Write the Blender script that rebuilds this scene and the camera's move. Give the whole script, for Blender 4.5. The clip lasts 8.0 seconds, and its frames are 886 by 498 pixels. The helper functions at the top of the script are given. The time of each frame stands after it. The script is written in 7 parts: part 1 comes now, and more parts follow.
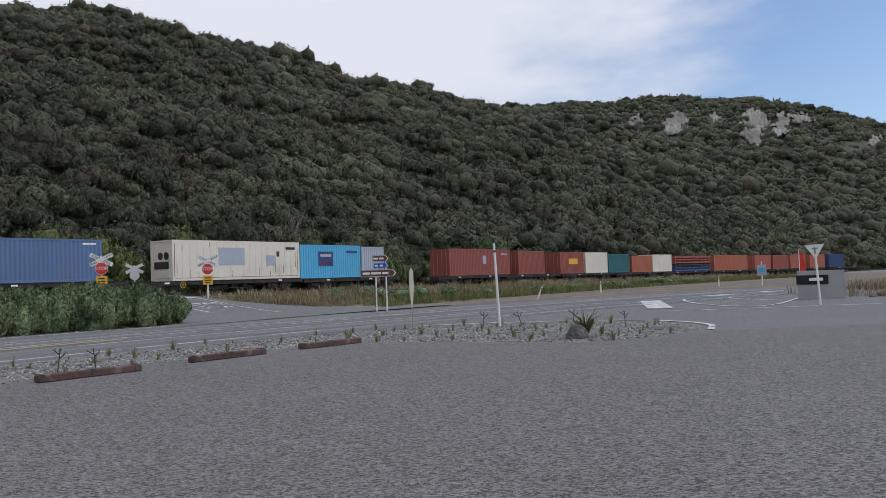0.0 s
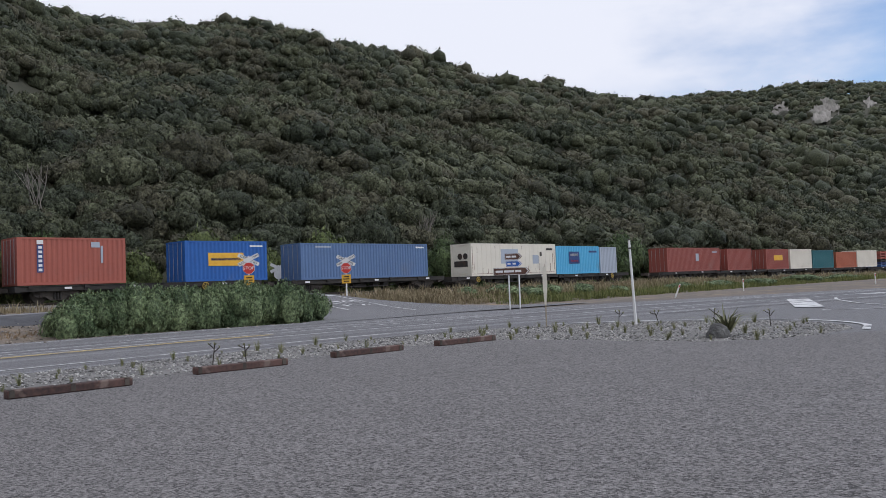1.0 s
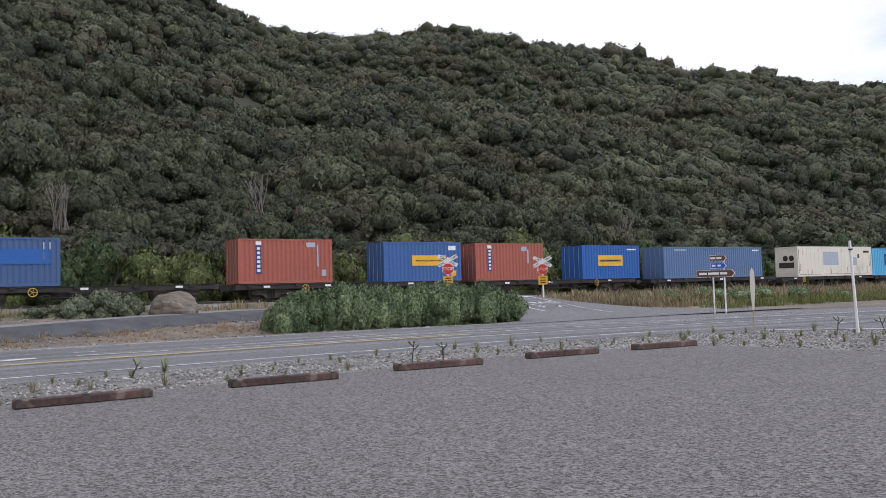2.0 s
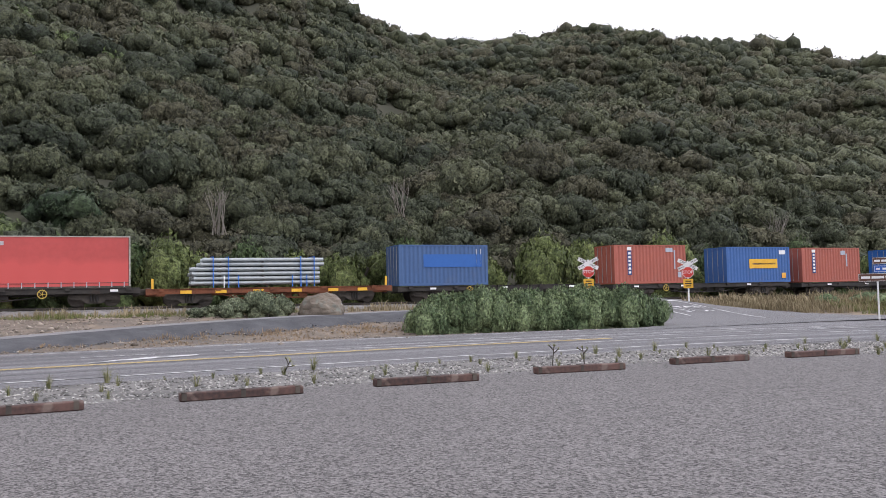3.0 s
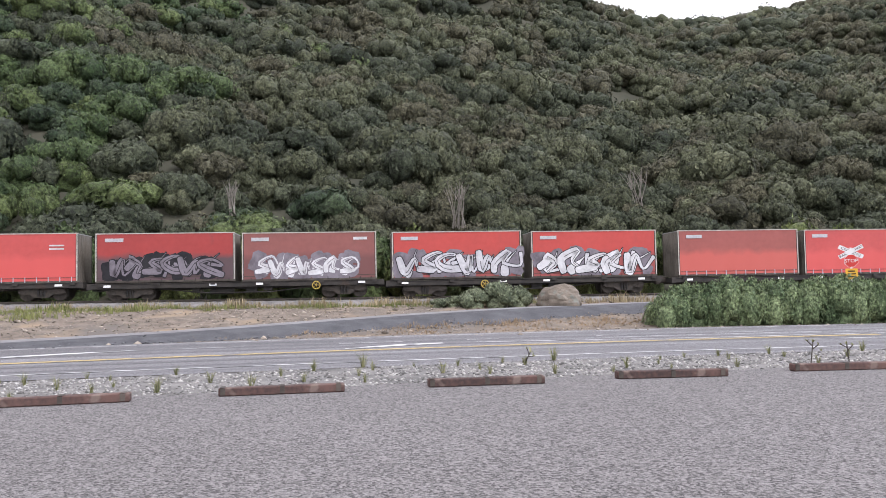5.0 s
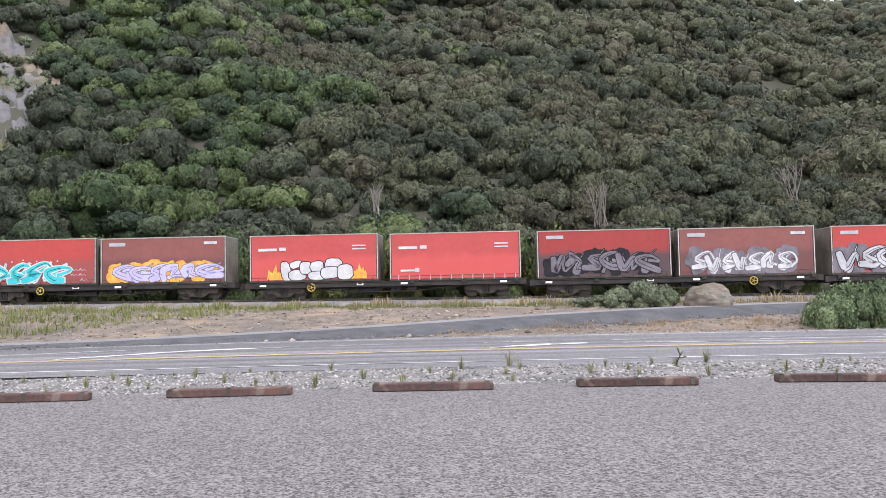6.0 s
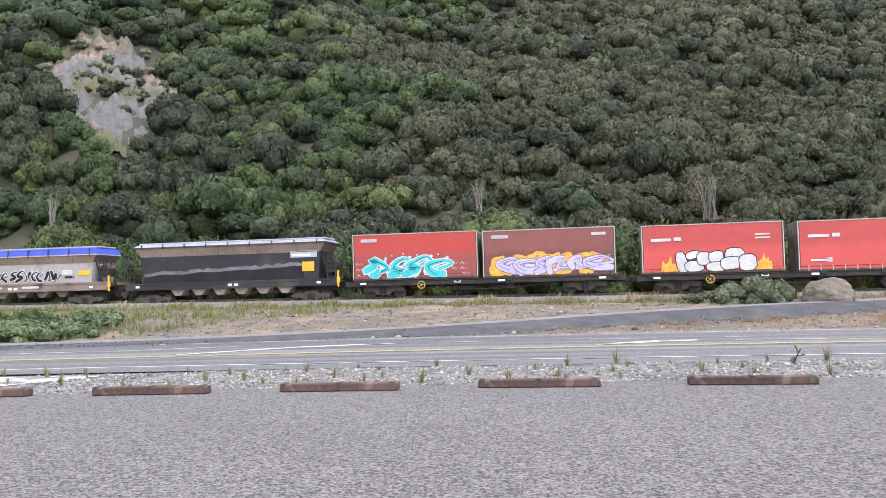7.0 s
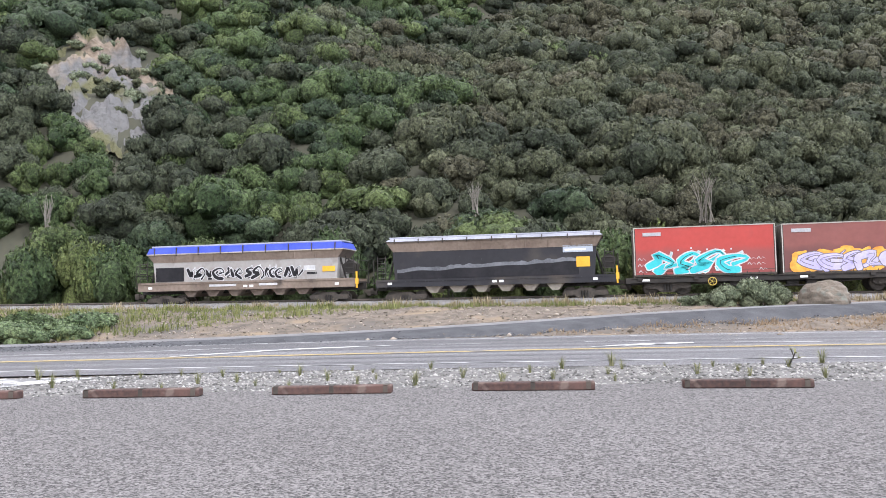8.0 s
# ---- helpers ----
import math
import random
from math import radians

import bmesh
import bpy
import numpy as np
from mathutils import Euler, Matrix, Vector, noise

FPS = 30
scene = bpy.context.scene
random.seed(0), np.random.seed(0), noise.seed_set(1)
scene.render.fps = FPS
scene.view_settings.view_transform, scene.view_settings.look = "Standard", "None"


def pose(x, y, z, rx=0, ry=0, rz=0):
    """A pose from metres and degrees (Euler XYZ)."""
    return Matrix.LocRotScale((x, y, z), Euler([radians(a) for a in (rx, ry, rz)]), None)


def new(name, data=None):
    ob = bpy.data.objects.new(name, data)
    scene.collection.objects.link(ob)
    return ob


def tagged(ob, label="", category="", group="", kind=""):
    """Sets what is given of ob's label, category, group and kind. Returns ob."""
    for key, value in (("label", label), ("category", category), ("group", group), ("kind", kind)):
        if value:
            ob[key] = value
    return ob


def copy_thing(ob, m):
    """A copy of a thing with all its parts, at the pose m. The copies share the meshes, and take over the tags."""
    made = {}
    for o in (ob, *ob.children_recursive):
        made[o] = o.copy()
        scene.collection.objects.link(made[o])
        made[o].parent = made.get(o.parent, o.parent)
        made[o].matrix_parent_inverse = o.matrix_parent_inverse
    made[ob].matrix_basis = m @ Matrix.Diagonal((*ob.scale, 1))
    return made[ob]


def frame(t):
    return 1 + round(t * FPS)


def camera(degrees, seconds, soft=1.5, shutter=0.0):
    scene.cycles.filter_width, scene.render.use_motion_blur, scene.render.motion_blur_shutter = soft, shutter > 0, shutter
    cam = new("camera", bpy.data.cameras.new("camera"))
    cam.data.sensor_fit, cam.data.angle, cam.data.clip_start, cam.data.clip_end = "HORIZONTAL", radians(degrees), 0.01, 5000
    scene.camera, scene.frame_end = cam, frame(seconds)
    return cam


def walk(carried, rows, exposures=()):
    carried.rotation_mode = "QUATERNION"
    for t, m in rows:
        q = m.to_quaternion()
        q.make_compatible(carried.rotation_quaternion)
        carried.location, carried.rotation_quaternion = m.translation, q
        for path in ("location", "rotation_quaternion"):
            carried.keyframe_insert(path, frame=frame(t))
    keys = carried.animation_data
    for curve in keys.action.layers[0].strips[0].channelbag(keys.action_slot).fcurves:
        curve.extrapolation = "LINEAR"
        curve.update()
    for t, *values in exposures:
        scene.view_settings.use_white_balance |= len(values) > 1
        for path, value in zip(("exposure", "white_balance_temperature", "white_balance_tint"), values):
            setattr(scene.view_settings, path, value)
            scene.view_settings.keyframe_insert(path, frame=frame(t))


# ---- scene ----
cam = camera(56.7, 8.0, soft=0.8)
# seconds, eye (x, y, z), yaw to the left, pitch up, roll
PATH = [
    (0.0, -0.000, 0.000, 1.704, -0.00, 2.04, 1.95),
    (0.5, -0.007, -0.072, 1.706, 3.05, 1.95, 2.16),
    (1.0, -0.024, -0.116, 1.693, 9.21, 2.25, 2.13),
    (1.5, 0.024, -0.090, 1.701, 16.72, 2.52, 1.79),
    (3.0, 0.075, -0.168, 1.705, 32.63, 3.19, 1.23),
    (3.5, 0.088, -0.181, 1.707, 37.30, 3.23, 0.92),
    (4.0, 0.099, -0.187, 1.702, 41.41, 3.18, 0.88),
    (5.5, 0.028, -0.323, 1.704, 53.45, 2.96, 1.16),
    (6.0, 0.025, -0.418, 1.699, 58.63, 3.07, 1.13),
    (6.5, -0.006, -0.443, 1.693, 63.03, 2.82, 1.56),
    (7.0, 0.022, -0.439, 1.687, 65.83, 3.03, 1.43),
    (7.5, -0.044, -0.381, 1.700, 66.78, 3.04, 1.33),
    (8.0, -0.034, -0.356, 1.694, 65.60, 3.15, 1.34),
]
EXPOSURES = [(0.0, -0.74, 6000, 13), (1.5, -0.46, 6050, 15), (3.5, 0.16, 6300, 18), (5.5, 0.54, 6250, 18), (8.0, 0.70, 6200, 15)]
walk(cam, [(t, pose(x, y, z, 90 + pitch, roll, yaw)) for t, x, y, z, yaw, pitch, roll in PATH], EXPOSURES)

# ---------------------------------------------------------------- world and sun
world = bpy.data.worlds.new("sky")
scene.world = world
world.use_nodes = True
wt = world.node_tree
wt.nodes.clear()
w_out = wt.nodes.new("ShaderNodeOutputWorld")
w_bg = wt.nodes.new("ShaderNodeBackground")
w_sky = wt.nodes.new("ShaderNodeTexSky")
w_sky.sky_type = "NISHITA"
w_sky.sun_disc = False
w_sky.sun_elevation, w_sky.sun_rotation = radians(42), radians(80)
w_sky.altitude, w_sky.air_density, w_sky.dust_density, w_sky.ozone_density = 20, 1.0, 0.6, 2.0
w_co = wt.nodes.new("ShaderNodeTexCoord")
w_map = wt.nodes.new("ShaderNodeMapping")
w_map.inputs["Scale"].default_value = (1.0, 1.0, 2.6)
w_noise = wt.nodes.new("ShaderNodeTexNoise")
w_noise.inputs["Scale"].default_value, w_noise.inputs["Detail"].default_value = 2.2, 7.0
w_noise.inputs["Roughness"].default_value = 0.55
w_dot = wt.nodes.new("ShaderNodeVectorMath")
w_dot.operation = "DOT_PRODUCT"
w_dot.inputs[1].default_value = (0.62, 0.55, -0.30)
w_sum = wt.nodes.new("ShaderNodeMath")
w_sum.operation = "MULTIPLY_ADD"
w_sum.inputs[1].default_value = -1.15
w_ramp = wt.nodes.new("ShaderNodeMapRange")
w_ramp.interpolation_type = "SMOOTHSTEP"
w_ramp.inputs["From Min"].default_value, w_ramp.inputs["From Max"].default_value = -0.30, 0.02
w_mix = wt.nodes.new("ShaderNodeMix")
w_mix.data_type = "RGBA"
w_mix.inputs["B"].default_value = (13.0, 13.1, 13.4, 1)
wt.links.new(w_co.outputs["Generated"], w_map.inputs["Vector"])
wt.links.new(w_map.outputs["Vector"], w_noise.inputs["Vector"])
wt.links.new(w_co.outputs["Generated"], w_dot.inputs[0])
wt.links.new(w_dot.outputs["Value"], w_sum.inputs[0])
wt.links.new(w_noise.outputs["Fac"], w_sum.inputs[2])
wt.links.new(w_sum.outputs["Value"], w_ramp.inputs["Value"])
wt.links.new(w_ramp.outputs["Result"], w_mix.inputs["Factor"])
w_gain = wt.nodes.new("ShaderNodeVectorMath")
w_gain.operation = "SCALE"
w_gain.inputs["Scale"].default_value = 1.85
wt.links.new(w_sky.outputs["Color"], w_gain.inputs[0])
wt.links.new(w_gain.outputs["Vector"], w_mix.inputs["A"])
wt.links.new(w_mix.outputs["Result"], w_bg.inputs["Color"])
w_bg.inputs["Strength"].default_value = 0.1
wt.links.new(w_bg.outputs["Background"], w_out.inputs["Surface"])

sun_data = bpy.data.lights.new("sun", "SUN")
sun_data.energy, sun_data.angle, sun_data.color = 1.6, radians(16), (1.0, 0.97, 0.93)
sun = new("sun", sun_data)
sun.matrix_world = Euler((radians(48), 0, radians(100)), "XYZ").to_matrix().to_4x4()


# ---------------------------------------------------------------- materials
def mat(name, a, b, rough=0.7, metal=0.0, scale=3.0, fine=40.0, bump=0.0, third=None, contrast=0.5, island=0.0, obj_random=0.0, coarse=None, bump_scale=None, spec=0.5):
    """A node material: colours a and b mixed by two scales of noise, a third colour in patches, and relief."""
    m = bpy.data.materials.new(name)
    m.use_nodes = True
    n, l = m.node_tree.nodes, m.node_tree.links
    p = n["Principled BSDF"]
    p.inputs["Metallic"].default_value = metal
    p.inputs["Specular IOR Level"].default_value = spec
    co = n.new("ShaderNodeTexCoord")

    def noise_node(sc, detail=4.0):
        t = n.new("ShaderNodeTexNoise")
        t.inputs["Scale"].default_value, t.inputs["Detail"].default_value = sc, detail
        l.new(co.outputs["Object"], t.inputs["Vector"])
        return t.outputs["Fac"]

    def ranged(value, lo, hi, to_lo=0.0, to_hi=1.0):
        r = n.new("ShaderNodeMapRange")
        for key, v in (("From Min", lo), ("From Max", hi), ("To Min", to_lo), ("To Max", to_hi)):
            r.inputs[key].default_value = v
        l.new(value, r.inputs["Value"])
        return r.outputs["Result"]

    def mix(fac, c1, c2):
        x = n.new("ShaderNodeMix")
        x.data_type = "RGBA"
        for sock, v in (("Factor", fac), ("A", c1), ("B", c2)):
            if isinstance(v, (tuple, float)):
                x.inputs[sock].default_value = (*v, 1) if isinstance(v, tuple) else v
            else:
                l.new(v, x.inputs[sock])
        return x.outputs["Result"]

    half = contrast / 2
    big, small = noise_node(scale), noise_node(fine, 3.0)
    s = n.new("ShaderNodeMath")
    s.operation = "MULTIPLY_ADD"
    s.inputs[1].default_value = 0.6
    l.new(small, s.inputs[0])
    l.new(big, s.inputs[2])
    value = s.outputs["Value"]
    if island or obj_random:
        if island:
            g = n.new("ShaderNodeNewGeometry").outputs["Random Per Island"]
        else:
            g = n.new("ShaderNodeObjectInfo").outputs["Random"]
        s2 = n.new("ShaderNodeMath")
        s2.operation = "MULTIPLY_ADD"
        s2.inputs[1].default_value = island or obj_random
        l.new(g, s2.inputs[0])
        l.new(value, s2.inputs[2])
        shift = n.new("ShaderNodeMath")
        shift.operation = "SUBTRACT"
        shift.inputs[1].default_value = (island or obj_random) / 2
        l.new(s2.outputs["Value"], shift.inputs[0])
        value = shift.outputs["Value"]
    colour = mix(ranged(value, 0.8 - half, 0.8 + half), a, b)
    if third:
        col3, sc3, lo3, hi3 = third
        colour = mix(ranged(noise_node(sc3, 6.0), lo3, hi3), colour, col3)
    if coarse:
        col4, sc4, lo4, hi4 = coarse
        colour = mix(ranged(noise_node(sc4, 3.0), lo4, hi4), colour, col4)
    l.new(colour, p.inputs["Base Color"])
    l.new(ranged(small, 0.3, 0.7, max(0.0, rough - 0.08), min(1.0, rough + 0.08)), p.inputs["Roughness"])
    if bump:
        bn = n.new("ShaderNodeBump")
        bn.inputs["Strength"].default_value, bn.inputs["Distance"].default_value = bump, 0.02
        l.new(noise_node(bump_scale, 5.0) if bump_scale else small, bn.inputs["Height"])
        l.new(bn.outputs["Normal"], p.inputs["Normal"])
    return m


def foliage(name, a, b, rough, scale, fine, shade_scale, coarse=None, island=0.5, contrast=0.62, spec=0.25):
    """Leaf masses: tones by tree and by patch, then leaf-sized mottling that paints shade between leaves, and relief.
    """
    m = mat(name, a, b, rough, scale=scale, fine=fine, island=island, contrast=contrast, spec=spec, coarse=coarse)
    n, l = m.node_tree.nodes, m.node_tree.links
    p = n["Principled BSDF"]
    was = p.inputs["Base Color"].links[0].from_socket
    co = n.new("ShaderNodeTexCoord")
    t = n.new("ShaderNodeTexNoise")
    t.inputs["Scale"].default_value, t.inputs["Detail"].default_value, t.inputs["Roughness"].default_value = shade_scale, 6.0, 0.7
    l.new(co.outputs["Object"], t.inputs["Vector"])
    # small leaf shadows and lit tips are put into the colour here
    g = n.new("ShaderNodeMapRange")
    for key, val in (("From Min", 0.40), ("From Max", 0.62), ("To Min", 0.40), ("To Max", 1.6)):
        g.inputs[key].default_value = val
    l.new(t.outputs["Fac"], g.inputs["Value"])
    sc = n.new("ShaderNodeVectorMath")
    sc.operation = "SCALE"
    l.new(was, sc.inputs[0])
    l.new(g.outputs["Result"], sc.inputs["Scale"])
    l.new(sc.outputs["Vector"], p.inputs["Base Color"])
    bn = n.new("ShaderNodeBump")
    bn.inputs["Strength"].default_value, bn.inputs["Distance"].default_value = 1.0, 1.1 / shade_scale
    l.new(t.outputs["Fac"], bn.inputs["Height"])
    l.new(bn.outputs["Normal"], p.inputs["Normal"])
    return m


def chip_seal(name, dark, light, cell, bump, low=0.42, high=1.6):
    """Rolled stone chips: a tone for each chip, worn tracks and stains over them."""
    m = mat(name, dark, light, 0.9, scale=0.3, fine=7, contrast=1.6)
    n, l = m.node_tree.nodes, m.node_tree.links
    p = n["Principled BSDF"]
    was = p.inputs["Base Color"].links[0].from_socket
    co = n.new("ShaderNodeTexCoord")
    tones = []
    for sc in (cell, cell * 0.62):
        v = n.new("ShaderNodeTexVoronoi")
        v.inputs["Scale"].default_value = sc
        l.new(co.outputs["Object"], v.inputs["Vector"])
        bw = n.new("ShaderNodeSeparateColor")
        l.new(v.outputs["Color"], bw.inputs["Color"])
        tones.append((bw.outputs["Red"], v.outputs["Distance"]))
    add = n.new("ShaderNodeMath")
    add.operation = "ADD"
    l.new(tones[0][0], add.inputs[0])
    l.new(tones[1][0], add.inputs[1])
    gain = n.new("ShaderNodeMapRange")
    for key, val in (("From Min", 0.35), ("From Max", 1.65), ("To Min", low), ("To Max", high)):
        gain.inputs[key].default_value = val
    l.new(add.outputs["Value"], gain.inputs["Value"])
    sc = n.new("ShaderNodeVectorMath")
    sc.operation = "SCALE"
    l.new(was, sc.inputs[0])
    l.new(gain.outputs["Result"], sc.inputs["Scale"])
    l.new(sc.outputs["Vector"], p.inputs["Base Color"])
    bn = n.new("ShaderNodeBump")
    bn.invert = True
    bn.inputs["Strength"].default_value, bn.inputs["Distance"].default_value = bump, 0.01
    l.new(tones[0][1], bn.inputs["Height"])
    l.new(bn.outputs["Normal"], p.inputs["Normal"])
    return m


M = {
    "soil": mat("soil", (0.090, 0.074, 0.058), (0.225, 0.185, 0.145), 0.95, scale=1.6, fine=9, bump=1.0, contrast=0.45, third=((0.255, 0.195, 0.130), 0.45, 0.54, 0.66), coarse=((0.125, 0.110, 0.095), 0.15, 0.50, 0.62)),
    "forest_floor": mat("forest_floor", (0.045, 0.048, 0.032), (0.085, 0.082, 0.056), 0.95, scale=0.2, fine=2),
    "chipseal": chip_seal("chipseal", (0.116, 0.109, 0.107), (0.174, 0.165, 0.162), 52.0, 0.8, 0.25, 1.8),
    "asphalt": chip_seal("asphalt", (0.125, 0.124, 0.128), (0.180, 0.178, 0.182), 75.0, 0.3),
    "gravel_path": mat("gravel_path", (0.15, 0.148, 0.152), (0.24, 0.237, 0.24), 0.95, scale=0.8, fine=24, bump=0.7),
    "pebble": mat("pebble", (0.10, 0.097, 0.092), (0.46, 0.445, 0.42), 0.85, scale=0.9, fine=20, island=1.1, contrast=0.8),
    "ballast": mat("ballast", (0.13, 0.125, 0.12), (0.27, 0.26, 0.25), 0.95, scale=1.5, fine=14, bump=0.9, island=0.5),
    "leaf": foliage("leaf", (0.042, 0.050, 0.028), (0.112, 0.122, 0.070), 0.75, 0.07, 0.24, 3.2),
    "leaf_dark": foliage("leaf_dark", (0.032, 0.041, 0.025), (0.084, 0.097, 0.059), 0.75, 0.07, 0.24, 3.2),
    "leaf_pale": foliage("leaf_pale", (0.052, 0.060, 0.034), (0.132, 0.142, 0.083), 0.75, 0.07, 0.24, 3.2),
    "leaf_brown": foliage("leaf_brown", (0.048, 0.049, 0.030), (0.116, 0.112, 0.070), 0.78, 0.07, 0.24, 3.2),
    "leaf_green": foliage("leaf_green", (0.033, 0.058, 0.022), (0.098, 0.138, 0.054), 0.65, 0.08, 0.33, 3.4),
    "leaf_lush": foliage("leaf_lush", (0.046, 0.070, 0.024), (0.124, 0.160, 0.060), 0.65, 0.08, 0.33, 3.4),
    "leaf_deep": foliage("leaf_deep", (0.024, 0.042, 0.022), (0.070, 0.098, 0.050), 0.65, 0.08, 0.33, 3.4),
    "pasture": mat("dry_pasture", (0.16, 0.135, 0.075), (0.30, 0.25, 0.15), 0.95, scale=0.2, fine=1.5),
    "white_paint": mat("white_paint", (0.46, 0.46, 0.46), (0.74, 0.74, 0.73), 0.7, scale=1.2, fine=12, contrast=0.8, third=((0.20, 0.20, 0.205), 1.1, 0.50, 0.60)),
    "yellow_paint": mat("yellow_paint", (0.50, 0.36, 0.12), (0.64, 0.49, 0.20), 0.7, scale=2, fine=30, third=((0.24, 0.21, 0.17), 0.9, 0.57, 0.67)),
}


# ---------------------------------------------------------------- plan
PHI = radians(55)                                    # the railway's foot lies at this bearing left of ahead
TAN = (math.cos(PHI), math.sin(PHI))                 # along the railway, the way the train goes
NRM = (-math.sin(PHI), math.cos(PHI))                # across it, away from the car park
TRACK_N, CURVE_S, CURVE_K = 48.8, 75.0, 0.0027


def along(x, y):
    return x * TAN[0] + y * TAN[1], x * NRM[0] + y * NRM[1]


def place(s, n):
    return s * TAN[0] + n * NRM[0], s * TAN[1] + n * NRM[1]


def bend(s):
    """How far the railway has swung to the near side at s."""
    return CURVE_K / 2 * np.clip(s - CURVE_S, 0, 220) ** 2 + CURVE_K * 220 * np.clip(s - CURVE_S - 220, 0, None)


def rail_z(s):
    return 1.43 - 0.0068 * np.clip(s, -60, 160)


def spline(points, step=1.0):
    """A smooth line through plan points, sampled about every step metres."""
    pts = [Vector(p) for p in points]
    pts = [2 * pts[0] - pts[1]] + pts + [2 * pts[-1] - pts[-2]]
    out = []
    for i in range(1, len(pts) - 2):
        p0, p1, p2, p3 = pts[i - 1:i + 3]
        k = max(2, int((p2 - p1).length / step))
        for j in range(k):
            t = j / k
            out.append(0.5 * (2 * p1 + (p2 - p0) * t + (2 * p0 - 5 * p1 + 4 * p2 - p3) * t * t + (3 * p1 - p0 - 3 * p2 + p3) * t ** 3))
    out.append(pts[-2])
    return np.array([tuple(p) for p in out])


CENTRE = spline([(-78, -120), (-52, -58), (-38, -27), (-27.4, -4), (-22.6, 5.6), (-18.2, 13.6), (-13.0, 22), (-7.0, 30), (0.0, 37.2), (9.5, 46), (23, 57), (43, 71), (85, 97), (190, 150), (420, 250)])
_d = np.gradient(CENTRE, axis=0)
_d /= np.linalg.norm(_d, axis=1)[:, None]
LEFT = np.stack([-_d[:, 1], _d[:, 0]], 1)            # the far side of the highway


def from_centre(x, y):
    """Signed distance from the highway's centre line, positive on the railway's side."""
    p = np.stack([np.ravel(x), np.ravel(y)], 1)
    best = np.full(len(p), 1e9)
    sign = np.zeros(len(p))
    for c, lf in zip(CENTRE[::2], LEFT[::2]):
        d = p - c
        q = (d ** 2).sum(1)
        near = q < best
        best[near] = q[near]
        sign[near] = np.sign(d[near] @ lf)
    return (np.sqrt(best) * sign).reshape(np.shape(x))


AZ = np.array([-60, -45, -29, -20, -13, -9, -4, 0, 5, 10, 16, 21, 28, 31, 34.5, 38, 45, 55, 65, 75, 90, 105, 125, 150])
RIDGE = np.array([3.0, 3.9, 5.9, 7.5, 9.1, 10.2, 11.4, 12.1, 13.25, 14.2, 15.75, 16.35, 16.6, 16.3, 16.3, 18.3, 22.0, 24.0, 25.0, 25.5, 26.0, 25.0, 22.0, 18.0])
RANGE = np.array([700, 650, 620, 590, 560, 540, 520, 510, 500, 490, 480, 470, 450, 440, 420, 390, 360, 340, 330, 320, 310, 310, 320, 340])
FOOT = np.array([420, 330, 235, 165, 130, 115, 101, 93, 84, 77, 69.5, 65.5, 61.2, 59.6, 58.2, 57.0, 55.4, 54.6, 55.4, 58.2, 67, 85, 155, 300])
FAR_AZ = np.array([-60, -45, -29, -25.7, -21, -17, -13.5, -9, -6, -2, 4, 12])
FAR_RIDGE = np.array([2.5, 4, 8.1, 9.4, 10.6, 11.2, 11.2, 11.4, 11.5, 10.9, 8.4, 4])


def fbm(x, y, size, seed=0.0, octaves=4):
    """Soft noise of about -1 to 1 from sums of waves, for land forms."""
    out, amp, total = 0.0, 1.0, 0.0
    for o in range(octaves):
        k = 2 ** o / size
        a = 1.7 * o + seed
        out = out + amp * (np.sin(k * (x * math.cos(a) + y * math.sin(a)) * 6.28 + 3 * a) * np.cos(k * (y * math.cos(a * 1.3) - x * math.sin(a * 1.3)) * 6.28 + 5 * a))
        total += amp
        amp *= 0.5
    return out / total * 1.6


def hill_z(x, y):
    r = np.hypot(x, y)
    az = np.degrees(np.arctan2(-x, y))
    foot, top = np.interp(az, AZ, FOOT), np.interp(az, AZ, RANGE)
    high = top * np.tan(np.radians(np.interp(az, AZ, RIDGE)))
    u = np.clip((r - foot) / (top - foot), 0, 3)
    rise = np.where(u < 1, u * (1.22 - 0.22 * u), 1 - 0.55 * (u - 1))
    z = rise * high
    z = z + np.clip(u, 0, 1) * np.clip(1.15 - u, 0, 1) * 4 * (5.0 * fbm(x, y, 140, 0.4) + 2.2 * fbm(x, y, 47, 2.0))
    far_high = 1000 * np.tan(np.radians(np.interp(az, FAR_AZ, FAR_RIDGE)))
    z2 = far_high / 0.95 * np.minimum(0.95, np.clip(1 - np.abs(r - 1000) / 380, 0, 1) ** 0.7) + 3 * fbm(x, y, 120, 1.0)
    z2 = np.where((az < 12) & (az > -75) & (r > 650), z2, -50)
    inside = (az > -75) & (az < 165) & (r > foot)
    return np.where(inside, np.maximum(z, z2), 0.0) + 0.0


def ground_z(x, y):
    """The height of the ground sheet: car park and road flat, a bank up to the railway, the hills behind."""
    x, y = np.asarray(x, float), np.asarray(y, float)
    s, n = along(x, y)
    t = n + bend(s)
    edge = np.interp(s, [-60, -25, -10, 5, 15, 25, 35, 60, 90, 130], [27, 30, 31.5, 33, 34, 34.5, 33.5, 34, 36, 38])
    top = rail_z(s) - 0.45
    k = np.clip((t - edge) / (45.2 - edge), 0, 1)
    z = top * (k * k * (3 - 2 * k)) ** 0.9
    z = z + np.where((k > 0.05) & (k < 0.95), 0.07 * fbm(x, y, 5, 0.7) + 0.06 * fbm(x, y, 2.1, 1.1), 0)
    return z - 0.03 + hill_z(x, y)


